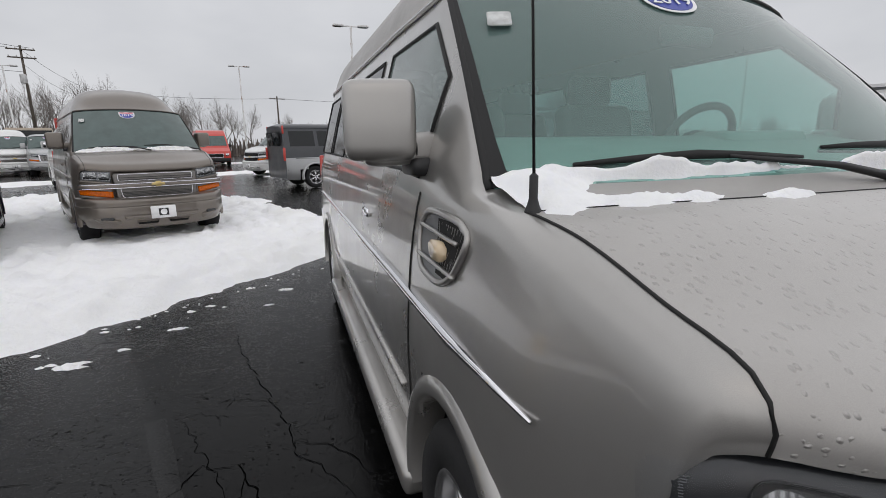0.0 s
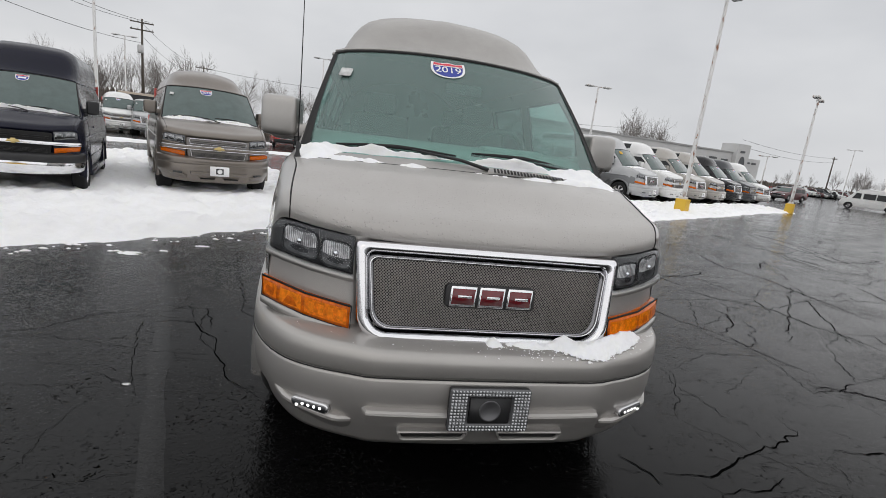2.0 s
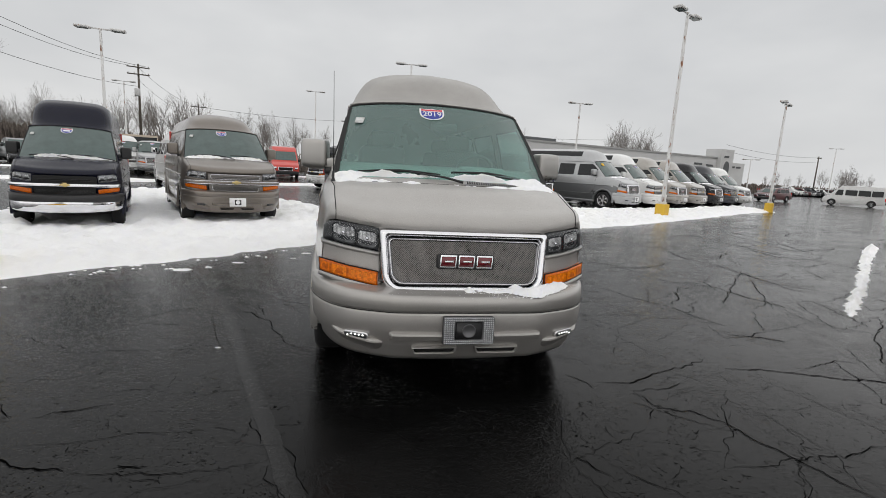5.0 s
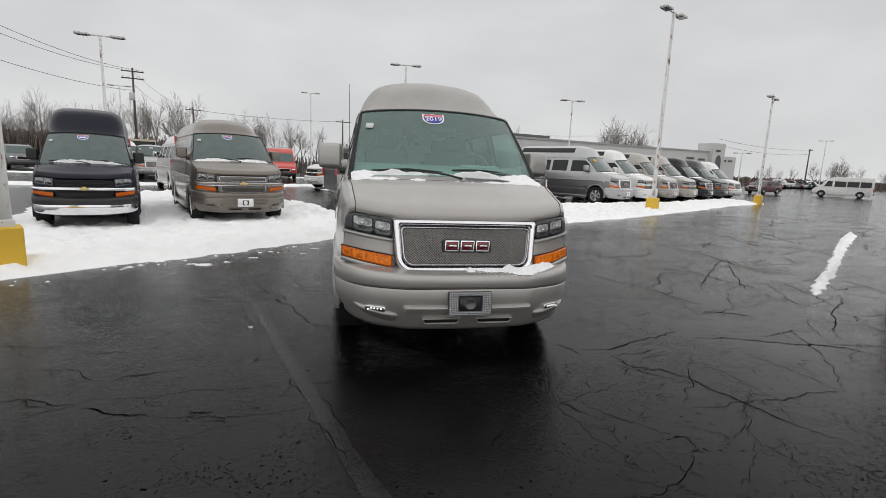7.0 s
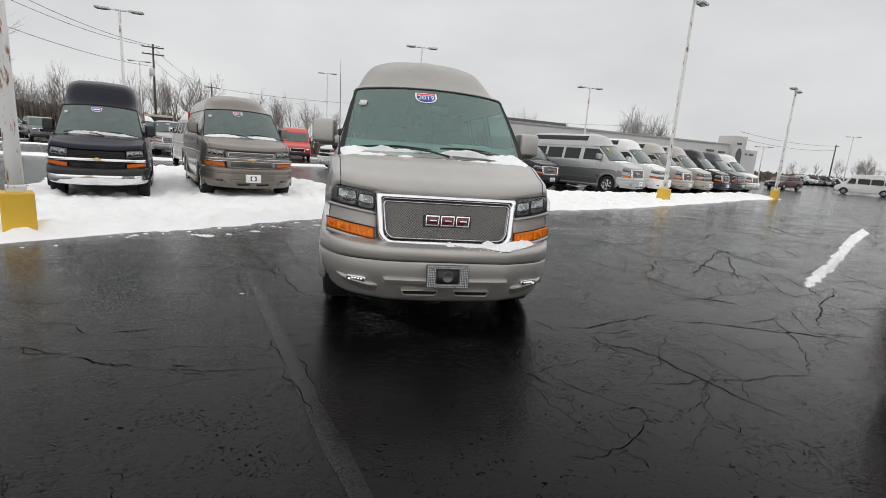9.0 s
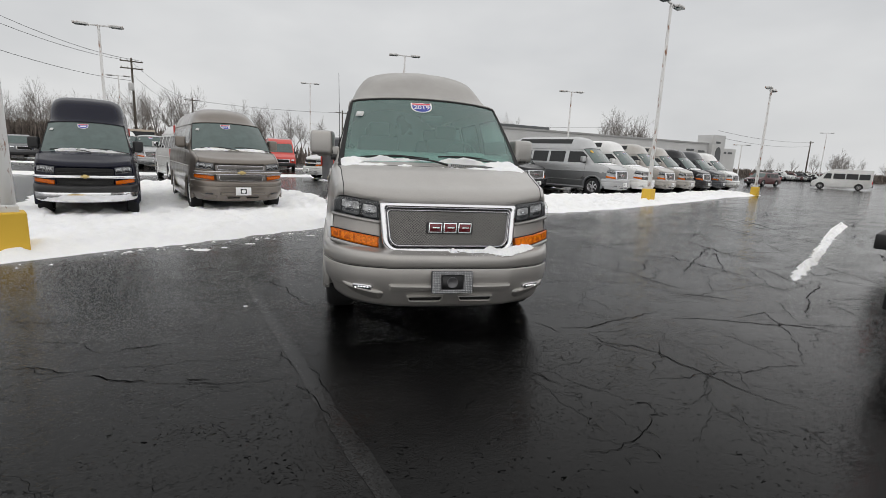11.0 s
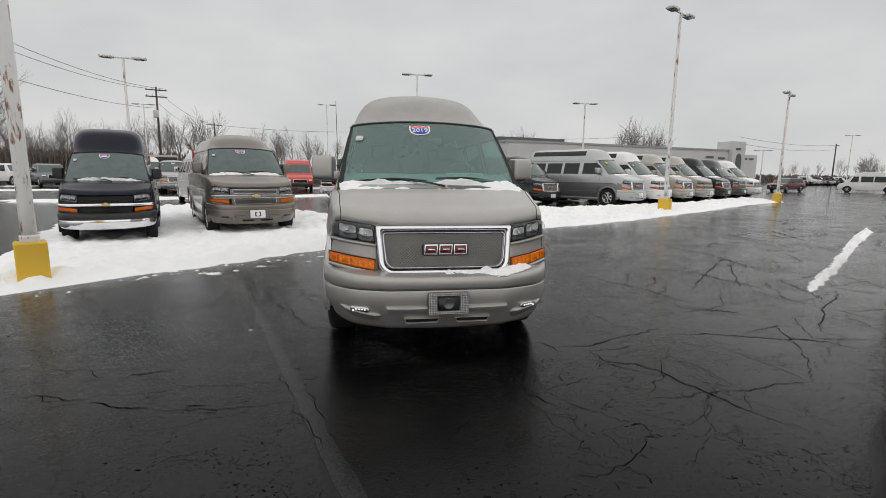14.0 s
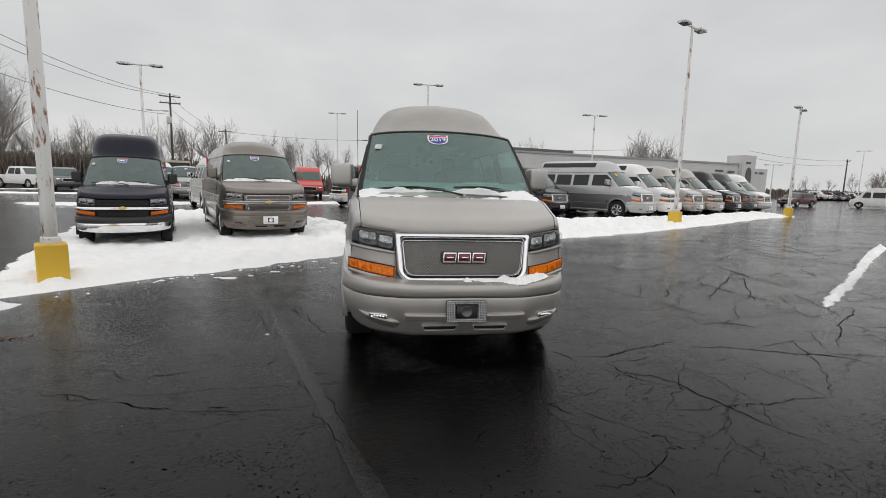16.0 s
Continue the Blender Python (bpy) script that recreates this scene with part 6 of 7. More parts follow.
def make_vehicle(kind, label, m, paint, category="car", trim=None, group=""):
    d = CAR_SHAPES[kind]
    root = thing({"cargo": "cargo_van", "suv": "suv", "sedan": "sedan", "pickup": "pickup_truck"}[kind], label, category, m, group)
    h = d["half"]
    zt = max(z for _, z in (d["cabin"] or d["body"]))
    z0 = 1.2 if kind == "cargo" else d["body"][3][1]
    body = part("body", prism(d["body"], h, top=d["top"] if kind == "cargo" else h * 0.985, z_top=zt, z_low=z0, bevel=0.045), paint, root)
    if d["cabin"]:
        part("cabin", prism(d["cabin"], h * 0.97, top=d["top"], z_top=zt, z_low=z0 - 0.05, bevel=0.05), paint, body)
    if kind == "pickup":
        for sgn in (-1, 1):
            part("bed_side", box(0.08, 1.72, 0.40, Matrix.Translation((sgn * (h - 0.045), 4.88, 0.985)), 0.025), paint, body)
            part("bed_rail", box(0.10, 1.72, 0.03, Matrix.Translation((sgn * (h - 0.05), 4.88, 1.19)), 0.01), M["black_plastic"], body)
        gate = part("tailgate", box(2 * h - 0.16, 0.07, 0.44, Matrix.Translation((0, 5.74, 0.97)), 0.02), paint, root)
        part("gate_handle", box(0.24, 0.02, 0.07, Matrix.Translation((0, 5.78, 1.06)), 0.008), M["black_plastic"], gate)
        part("bed_floor", box(2 * h - 0.2, 1.62, 0.02, Matrix.Translation((0, 4.88, 0.815))), M["black_plastic"], body, smooth=False)
    gz0, gz1 = d["glass_z"]
    half_at = lambda z: h * (1 if kind == "cargo" else 0.97) + (d["top"] - h * (1 if kind == "cargo" else 0.97)) * max(0, min(1, (z - z0) / (zt - z0)))
    for i, (ya, yb) in enumerate(d["wins"]):
        for sgn in (-1, 1):
            bm = bmesh.new()
            sl = 0.45 * (gz1 - gz0) if i == 0 else 0.02
            q = [(ya, gz0), (yb, gz0), (yb, gz1), (ya + sl, gz1)]
            f = bm.faces.new([bm.verts.new((sgn * (half_at(z) + 0.006), y, z)) for y, z in q])
            ext = bmesh.ops.extrude_face_region(bm, geom=[f])
            bmesh.ops.translate(bm, verts=[v for v in ext["geom"] if isinstance(v, bmesh.types.BMVert)], vec=(-sgn * 0.02, 0, 0))
            part("side_window", bm, M["dark_glass"], root, smooth=False)
    # windscreen and rear window lie on the sloping ends
    ends = [((0.66, 1.31), (1.40, 2.12))] if kind == "cargo" else [(d["cabin"][0], d["cabin"][1]), (d["cabin"][-2], d["cabin"][-3])]
    for k, (pa, pb) in enumerate(ends):
        bm = bmesh.new()
        pts = []
        for f, e in ((0.10, 0.90), (0.94, 0.90)):
            y, z = pa[0] + (pb[0] - pa[0]) * f, pa[1] + (pb[1] - pa[1]) * f
            n = Vector((0, -(pb[1] - pa[1]), (pb[0] - pa[0]))).normalized() * (1 if k == 0 else -1)
            w = half_at(z) * e
            pts.append([Vector((s * w, y, z)) + n * 0.014 for s in (-1, 1)])
        bm.faces.new([bm.verts.new(v) for v in (pts[0][0], pts[0][1], pts[1][1], pts[1][0])])
        part("windscreen" if k == 0 else "rear_window", bm, M["far_glass"], root, smooth=False)
    dark = trim or M["black_plastic"]
    part("front_bumper", box(2 * h * 0.98, 0.16, 0.26, Matrix.Translation((0, 0.03, 0.44)), 0.05), dark, root)
    yl = 5.78 if kind == "pickup" else d["body"][-3][0]
    part("rear_bumper", box(2 * h * 0.98, 0.20, 0.22, Matrix.Translation((0, yl - 0.0, 0.53)), 0.02), dark, root)
    gz = 0.72 if kind != "pickup" else 0.86
    # solid black block, coloured as the shade between grille bars
    gr = part("grille", box(2 * h * 0.52, 0.06, 0.24, Matrix.Translation((0, 0.015, gz)), 0.03), M["shade_black"], root)
    part("grille_frame", ring_slab(outline(2 * h * 0.56, 0.28, 0.04, 4), outline(2 * h * 0.49, 0.21, 0.03, 4), 0.04, Matrix.Translation((0, -0.02, gz))), M["chrome"], gr)
    for sgn in (-1, 1):
        part("headlight", box(0.30, 0.14, 0.17, Matrix.Translation((sgn * h * 0.80, 0.055, gz + 0.06)) @ Matrix.Rotation(radians(sgn * 18), 4, "Z"), 0.04), M["reflector"], root)
        part("tail_lamp", box(0.12, 0.10, 0.40, Matrix.Translation((sgn * (h - 0.055), yl - 0.03, 0.98)), 0.03), M["lamp_red"], root)
        part("mirror", box(0.20, 0.12, 0.20, Matrix.Translation((sgn * (h + 0.10), d["wins"][0][0] + 0.15, gz0 + 0.08)), 0.05), dark, root)
        for ax in d["ax"]:
            # black disc on the body side stands in for the shaded wheel well
            part("arch_shade", slab([(0.46 * math.cos(radians(a)), 0.46 * math.sin(radians(a))) for a in range(-10, 191, 20)], 0.05, Matrix.Translation((sgn * (h + 0.004), ax, d["r"])) @ Matrix.Rotation(radians(90 * sgn), 4, "Z")), M["shade_black"], root, smooth=False)
            plain_wheel(root, sgn * (h - 0.10), ax, sgn, d["r"])
    return root


M["lamp_red"] = simple("red_lamp_lens", (0.62, 0.02, 0.015), 0.2, coat=0.5)
M["tan"] = car_paint("tan_paint", (0.40, 0.33, 0.25), metal=0.0)
M["mid_grey"] = car_paint("grey_paint", (0.17, 0.175, 0.18))

# across the aisle and far off
make_vehicle("cargo", "red high-roof cargo van facing the lot", spot(-5.78, 37.0, 12), M["red"], "van")
make_vehicle("cargo", "white high-roof passenger van with dark windows", spot(50.53, 41.83, -142, 0.86), M["white"], "van")
make_vehicle("suv", "dark red suv parked by the building", spot(42.47, 41.69, -75, 0.86), M["maroon"])
far_cars = []
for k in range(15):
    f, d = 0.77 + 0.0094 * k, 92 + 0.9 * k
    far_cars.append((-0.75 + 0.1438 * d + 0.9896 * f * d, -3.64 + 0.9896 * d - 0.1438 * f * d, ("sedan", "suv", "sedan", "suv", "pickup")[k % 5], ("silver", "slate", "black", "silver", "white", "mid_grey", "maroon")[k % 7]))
words = {"silver": "silver", "slate": "dark grey", "black": "black", "white": "white", "mid_grey": "grey", "maroon": "dark red"}
for x, y, k, c in far_cars:
    make_vehicle(k, f"{words[c]} {k} parked at the lot's far side", spot(x, y, 35), M[c], group="far cars")
make_vehicle("pickup", "white pickup truck beyond the road", spot(-28.61, 43.01, 62), M["white"], "truck")
make_vehicle("suv", "beige suv beyond the road", spot(-34.88, 46.23, 58), M["beige"])
make_vehicle("pickup", "dark pickup truck beyond the road", spot(-25.23, 40.14, 40), M["mid_grey"], "truck")
make_vehicle("pickup", "black pickup truck with red tail lamps", spot(10.63, -2.54, 31), M["black"], "truck")
make_vehicle("pickup", "white pickup truck with a black rear bumper", spot(7.2, -5.21, 31), M["white"], "truck")
for i, (c, x, y) in enumerate((("maroon", 24.77, 6.21), ("white", 28.83, 8.93), ("black", 32.97, 11.6), ("silver", 37.25, 14.59), ("red", 41.63, 17.54))):
    make_vehicle("pickup", f"{words.get(c, c)} pickup truck in the row by the sign", spot(x, y, 31), M[c], "truck", group="pickup row")
# second row behind the vans
make_van("white high-roof van facing the aisle", spot(-14.55, 31.0, 26), M["white"], "chrome", group="back row vans")
make_van("silver van with a snowy roof", spot(-12.8, 30.72, 24), M["silver"], "mesh", roof=-0.25, group="back row vans")
box_truck = thing("box_truck", "tan box-bodied motorhome in the back row", "truck", spot(-15.52, 35.6, 24))
part("cargo_box", box(2.2, 5.2, 2.1, Matrix.Translation((0, 2.9, 1.55)), 0.06), M["tan"], box_truck)
part("rear_canopy", box(2.1, 0.05, 0.7, Matrix.Translation((0, 0.28, 2.1)), 0.01), M["dark_glass"], box_truck)
part("bumper", box(2.2, 0.2, 0.25, Matrix.Translation((0, 0.25, 0.5)), 0.04), M["decal_white"], box_truck)
for sgn in (-1, 1):
    part("lamp", box(0.18, 0.06, 0.14, Matrix.Translation((sgn * 0.85, 0.28, 0.85)), 0.02), M["amber"], box_truck)
    for ax in (1.0, 4.4):
        plain_wheel(box_truck, sgn * 0.95, ax, sgn, 0.38)

# ---- the dealership building ----
bd = thing("building", "long grey flat-roofed dealership with an entrance tower", "building", Matrix.Translation((14.68, 47.87, 0)) @ rot(14.4))
part("wall", box(36.0, 22.0, 5.0, Matrix.Translation((18.0, 11.0, 2.5))), M["wall_grey"], bd, smooth=False)
part("parapet", box(36.2, 22.2, 0.22, Matrix.Translation((18.0, 11.0, 5.1))), M["wall_cap"], bd, smooth=False)
part("rooftop_unit", box(9.0, 3.0, 0.55, Matrix.Translation((5.0, 4.0, 5.45))), M["wall_dark"], bd, smooth=False)
tower = part("tower", box(2.6, 2.4, 6.3, Matrix.Translation((36.6, 0.6, 3.15))), M["wall_pale"] if "wall_pale" in M else M["wall_grey"], bd, smooth=False)
part("arch", slab([(-0.55, 0), (0.55, 0)] + [(0.55 * math.cos(radians(a)), 2.2 + 0.9 * math.sin(radians(a))) for a in range(0, 181, 20)], 0.1, Matrix.Translation((36.6, -0.66, 1.6))), M["wall_dark"], tower, smooth=False)
part("low_wing", box(3.4, 4.0, 4.6, Matrix.Translation((39.4, 1.8, 2.3))), M["wall_grey"], bd, smooth=False)
for x0, z0, w in ((31.6, 4.1, 1.5), (33.9, 4.0, 1.3), (36.4, 5.3, 0.9), (38.6, 4.0, 0.7), (39.8, 4.0, 0.9)):
    part("sign_bar", box(w, 0.06, 0.26, Matrix.Translation((x0, -0.05 if x0 < 35 else -0.64 if x0 < 37.5 else -0.24, z0))), M["wall_dark"], bd, smooth=False)
for k in range(6):
    part("window", box(3.2, 0.08, 2.2, Matrix.Translation((4.0 + 4.6 * k, -0.02, 1.5))), M["dark_glass"], bd, smooth=False)

# ---- utility poles and wires ----
def utility_pole(x, y, h, turn, arms=1):
    root = thing("utility_pole", "weathered wooden utility pole with a crossarm", "utility pole", spot(x, y, turn), "utility poles")
    part("post", lathe([(0.17, 0), (0.15, h * 0.5), (0.11, h)], 10), M["wood_pole"], root)
    for k in range(arms):
        arm = part("crossarm", box(2.6, 0.12, 0.14, Matrix.Translation((0, -0.15, h - 0.45 - 0.9 * k)), 0.01), M["wood_pole"], root, smooth=False)
        for xx in (-1.15, -0.45, 0.45, 1.15):
            part("insulator", lathe([(0.05, 0), (0.06, 0.1), (0.03, 0.2)], 8, Matrix.Translation((xx, -0.15, h - 0.38 - 0.9 * k))), M["wall_grey"], arm)
    return root


def wire(a, b2, sag, r=0.012):
    a, b2 = Vector(a), Vector(b2)
    pts = [a.lerp(b2, k / 16) - Vector((0, 0, 4 * sag * (k / 16) * (1 - k / 16))) for k in range(17)]
    return tagged(part("wire", tube(pts, r, 4), M["wire"]), "thin black overhead wire strung between poles", "cable", "overhead wires")


utility_pole(-28.87, 70.64, 12.8, 20, 2)
part("transformer", lathe([(0.28, 0), (0.32, 0.1), (0.32, 0.9), (0.26, 1.0)], 14, Matrix.Translation((-28.87, 70.04, 8.6))), M["wall_grey"], bpy.data.objects["utility_pole"])
bpy.data.objects["transformer"].matrix_parent_inverse = bpy.data.objects["utility_pole"].matrix_basis.inverted()
utility_pole(-27.79, 92.7, 10.2, 20)
utility_pole(-1.53, 90.44, 9.4, 15)
utility_pole(109.62, 96.14, 9.5, 60)
for a, b2, sg in (((-30.07, 70.27, 12.5), (-33.11, 21.26, 15.2), 2.0), ((-27.88, 70.34, 12.5), (-30.72, 21.44, 15.0), 2.1), ((-28.97, 70.42, 9.9), (-32.16, 21.33, 11.6), 1.6), ((-28.87, 70.64, 12.4), (-27.79, 92.7, 9.9), 0.9), ((-28.87, 70.64, 10.8), (-27.79, 92.7, 9.2), 1.4), ((-27.79, 92.7, 9.8), (-1.53, 90.44, 9.0), 0.4), ((-1.53, 90.44, 9.0), (59.93, 94.57, 10.0), 1.0), ((59.89, 68.13, 8.0), (109.62, 96.14, 9.2), 0.6), ((59.89, 68.13, 7.0), (109.62, 96.14, 8.2), 0.7)):
    wire(a, b2, sg, 0.022)

lamp_pole(-23.1, 52.0, 8.2, (-1, 1), 10, False, label="white lamp pole at the lot's far side")
lamp_pole(-4.93, 56.2, 9.3, (-1, 1), 5, False, label="white lamp pole at the lot's far side")
lamp_pole(49.8, 51.75, 4.9, (-1, 1), -40, False, label="lamp pole beside the building")
lamp_pole(79.8, 66.5, 8.6, (-1, 1), -40, False, label="lamp pole by the far road")

# roadside sign by the pickup row: panels with plain bars in place of brand words
sg = thing("pylon_sign", "tall white pylon sign with four grey panels", "sign", spot(89.72, 55.29, -70))
part("post", box(1.0, 0.5, 9.6, Matrix.Translation((-3.2, 0, 4.8)), 0.03), M["wall_pale"], sg, smooth=False)
for k in range(4):
    pn = part("sign_panel", box(5.0, 0.35, 1.5, Matrix.Translation((0.0, 0, 8.9 - 1.62 * k)), 0.03), M["decal_white"], sg, smooth=False)
    part("bar", box(3.0, 0.05, 0.42, Matrix.Translation((0.0, -0.2, 8.9 - 1.62 * k))), M["wall_dark"], pn, smooth=False)

# ---- bare winter trees ----
def bare_tree(seed, h, spread=0.55, depth=6):
    rnd = random.Random(seed)
    verts, faces = [], []
    def seg(p, q, r0, r1, sides):
        d = (q - p).normalized()
        a = d.orthogonal().normalized()
        b2 = d.cross(a)
        n = len(verts)
        for c, r in ((p, r0), (q, r1)):
            for k in range(sides):
                t = 2 * math.pi * k / sides
                verts.append(c + r * (a * math.cos(t) + b2 * math.sin(t)))
        for k in range(sides):
            faces.append((n + k, n + (k + 1) % sides, n + sides + (k + 1) % sides, n + sides + k))
    def grow(p, d, length, r, lev):
        bends = 3 if lev < 3 else 2
        for k in range(bends):
            d2 = (d + Vector((rnd.uniform(-1, 1), rnd.uniform(-1, 1), rnd.uniform(-0.4, 0.8))) * 0.14).normalized()
            q = p + d2 * length / bends
            r1 = r * 0.86
            seg(p, q, r, r1, 5 if lev < 2 else 3)
            p, d, r = q, d2, r1
            if lev < depth and (k > 0 or lev > 0):
                for _ in range(1 if lev < 2 else rnd.choice((1, 1, 2))):
                    side = Vector((rnd.uniform(-1, 1), rnd.uniform(-1, 1), rnd.uniform(-0.1, 0.5))).normalized()
                    nd = (d * (1 - spread * 0.6) + side * spread).normalized()
                    grow(p, nd, length * rnd.uniform(0.5, 0.72), r * 0.62, lev + 1)
        if lev < depth:
            grow(p, (d + Vector((rnd.uniform(-0.3, 0.3), rnd.uniform(-0.3, 0.3), 0.2))).normalized(), length * 0.7, r * 0.8, lev + 1)
    grow(Vector((0, 0, -0.2)), Vector((0, 0, 1)), h * 0.30, h * 0.016, 0)
    top = max(v.z for v in verts)
    return [v * (h / top) for v in verts], faces


tree_meshes = []
for k, (hh, sp) in enumerate(((10.0, 0.55), (10.0, 0.42), (10.0, 0.7), (10.0, 0.5))):
    v, f = bare_tree(11 + k, hh, sp, 5)
    me = bpy.data.meshes.new("branches")
    me.from_pydata([tuple(p) for p in v], [], f)
    me.materials.append(M["bark"])
    tree_meshes.append(me)
TREES = []
rnd = random.Random(5)
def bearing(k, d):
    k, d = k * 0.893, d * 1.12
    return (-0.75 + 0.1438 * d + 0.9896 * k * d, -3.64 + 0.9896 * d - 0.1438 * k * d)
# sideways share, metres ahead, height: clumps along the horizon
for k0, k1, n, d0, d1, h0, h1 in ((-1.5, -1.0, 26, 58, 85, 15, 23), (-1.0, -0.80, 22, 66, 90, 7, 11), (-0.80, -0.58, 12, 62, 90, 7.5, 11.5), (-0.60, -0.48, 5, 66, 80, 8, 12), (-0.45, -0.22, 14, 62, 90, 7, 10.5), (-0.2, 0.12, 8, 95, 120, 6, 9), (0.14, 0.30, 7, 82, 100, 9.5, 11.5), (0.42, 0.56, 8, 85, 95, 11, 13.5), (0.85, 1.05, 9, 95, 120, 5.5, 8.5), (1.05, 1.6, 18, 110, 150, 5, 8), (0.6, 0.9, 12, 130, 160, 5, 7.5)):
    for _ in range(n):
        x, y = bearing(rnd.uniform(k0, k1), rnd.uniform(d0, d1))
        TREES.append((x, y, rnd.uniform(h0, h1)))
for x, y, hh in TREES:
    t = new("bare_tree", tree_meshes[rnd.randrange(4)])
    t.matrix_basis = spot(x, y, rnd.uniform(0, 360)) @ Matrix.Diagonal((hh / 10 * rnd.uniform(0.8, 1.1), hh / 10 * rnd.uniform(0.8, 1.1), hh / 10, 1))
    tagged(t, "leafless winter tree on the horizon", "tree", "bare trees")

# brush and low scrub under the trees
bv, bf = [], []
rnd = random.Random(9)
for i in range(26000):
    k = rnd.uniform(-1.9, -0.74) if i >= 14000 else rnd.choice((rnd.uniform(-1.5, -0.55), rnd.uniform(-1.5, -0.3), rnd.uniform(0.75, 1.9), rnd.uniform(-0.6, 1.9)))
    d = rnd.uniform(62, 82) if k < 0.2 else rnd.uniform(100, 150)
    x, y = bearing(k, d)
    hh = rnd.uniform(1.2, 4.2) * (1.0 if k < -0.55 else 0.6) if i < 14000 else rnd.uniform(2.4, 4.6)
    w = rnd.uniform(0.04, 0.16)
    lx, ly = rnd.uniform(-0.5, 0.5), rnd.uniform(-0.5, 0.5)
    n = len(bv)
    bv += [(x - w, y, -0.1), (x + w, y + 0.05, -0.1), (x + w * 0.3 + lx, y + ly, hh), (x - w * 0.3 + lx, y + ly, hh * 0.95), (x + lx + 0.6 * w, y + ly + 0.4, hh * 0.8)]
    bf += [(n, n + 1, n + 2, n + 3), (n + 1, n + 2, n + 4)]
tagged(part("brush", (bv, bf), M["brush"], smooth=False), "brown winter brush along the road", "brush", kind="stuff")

# ---- lot details ----
# far strips of snow between the aisles
def strip_inside(cx, cy, ang, lx, ly, s):
    ca, sa = math.cos(radians(ang)), math.sin(radians(ang))
    def f(x, y):
        u, v = (x - cx) * ca + (y - cy) * sa, -(x - cx) * sa + (y - cy) * ca
        return min(lx / 2 - abs(u), ly / 2 - abs(v)) + s * fbm(x, y, 0.7, 4.4)
    return f


for cx, cy, ang, lx, ly in ((-9.34, 24.93, 28, 17, 2.6), (2.58, 27.23, 20, 11, 3.4), (-16.86, 36.55, 20, 22, 2.0), (-3.87, 42.45, 5, 18, 2.2), (9.07, 22.47, 25, 6, 2.0), (-26.81, 43.4, 30, 26, 1.6)):
    w = max(lx, ly) / 2 + 1
    sm = snow_sheet(cx - w, cx + w, cy - w, cy + w, 0.25, strip_inside(cx, cy, ang, lx, ly, 0.7), lambda x, y, d: max(0.004, 0.06 * min(1, d / 0.5) + 0.02 * fbm(x, y, 1.5, 2.0)))
    tagged(part("snow_strip", sm, M["snow"]), "thin strip of old snow between parking aisles", "snow", kind="stuff")

# streak of snow left by the plough on the open asphalt: crumbled lumps along a line, laid in its own grid
STREAK = (5.34, 1.94, 13.60, 8.09)


def plough_streak():
    ax, ay, bx, by = STREAK
    length = math.hypot(bx - ax, by - ay)
    ux, uy = (bx - ax) / length, (by - ay) / length
    nu, nv = 420, 44
    verts, faces, ids, val = [], [], {}, {}
    for i in range(nu + 1):
        for k in range(nv + 1):
            s, q = -0.3 + (length + 0.6) * i / nu, -0.62 + 1.24 * k / nv
            f = max(0.0, min(1.0, s / length))
            half = (0.065 + 0.09 * f) * (0.85 + 0.30 * fbm(s, 0.0, 0.5, 2.0)) * min(1.0, max(0.0, s + 0.3) * 2.5, max(0.0, length + 0.3 - s) * 2.5)
            d = half - abs(q + 0.07 + 0.05 * fbm(s, 3.0, 0.4, 5.0)) + 0.035 * fbm(s, q, 3.2, 1.0) + 0.045 * fbm(s, q, 11.0, 4.0)
            val[i, k] = (ax + ux * s - uy * q, ay + uy * s + ux * q, d)
    def vid(key):
        if key not in ids:
            x, y, d = val[key]
            ids[key] = len(verts)
            verts.append((x, y, max(0.004, 0.11 * min(1.0, d / 0.16) * (0.7 + 0.9 * fbm(x, y, 4.0, 3.0))) if d > 0 else -0.01))
        return ids[key]
    for i in range(nu):
        for k in range(nv):
            q = ((i, k), (i + 1, k), (i + 1, k + 1), (i, k + 1))
            if any(val[c][2] > 0 for c in q):
                faces.append([vid(c) for c in q])
    return verts, faces


tagged(part("snow_streak", plough_streak(), M["snow"]), "long crumbled streak of ploughed snow", "snow", kind="stuff")
# crumbs of ice along the snow's edge
cv, cf = [], []
rnd = random.Random(3)
for _ in range(60):
    x = rnd.uniform(-4.6, -0.9)
    y = float(np.interp(x, EDGE_X, EDGE_Y)) - abs(rnd.gauss(0, 0.30)) - 0.05
    s = abs(rnd.gauss(0.004, 0.010)) + 0.003
    n = len(cv)
    ring = 6
    for k in range(ring):
        a = 2 * math.pi * k / ring
        rr = s * rnd.uniform(0.6, 1.5)
        cv.append((x + rr * math.cos(a) * 1.6, y + rr * math.sin(a), 0.002))
    cv.append((x, y, s * 0.6 + 0.004))
    cf += [(n + k, n + (k + 1) % ring, n + ring) for k in range(ring)]
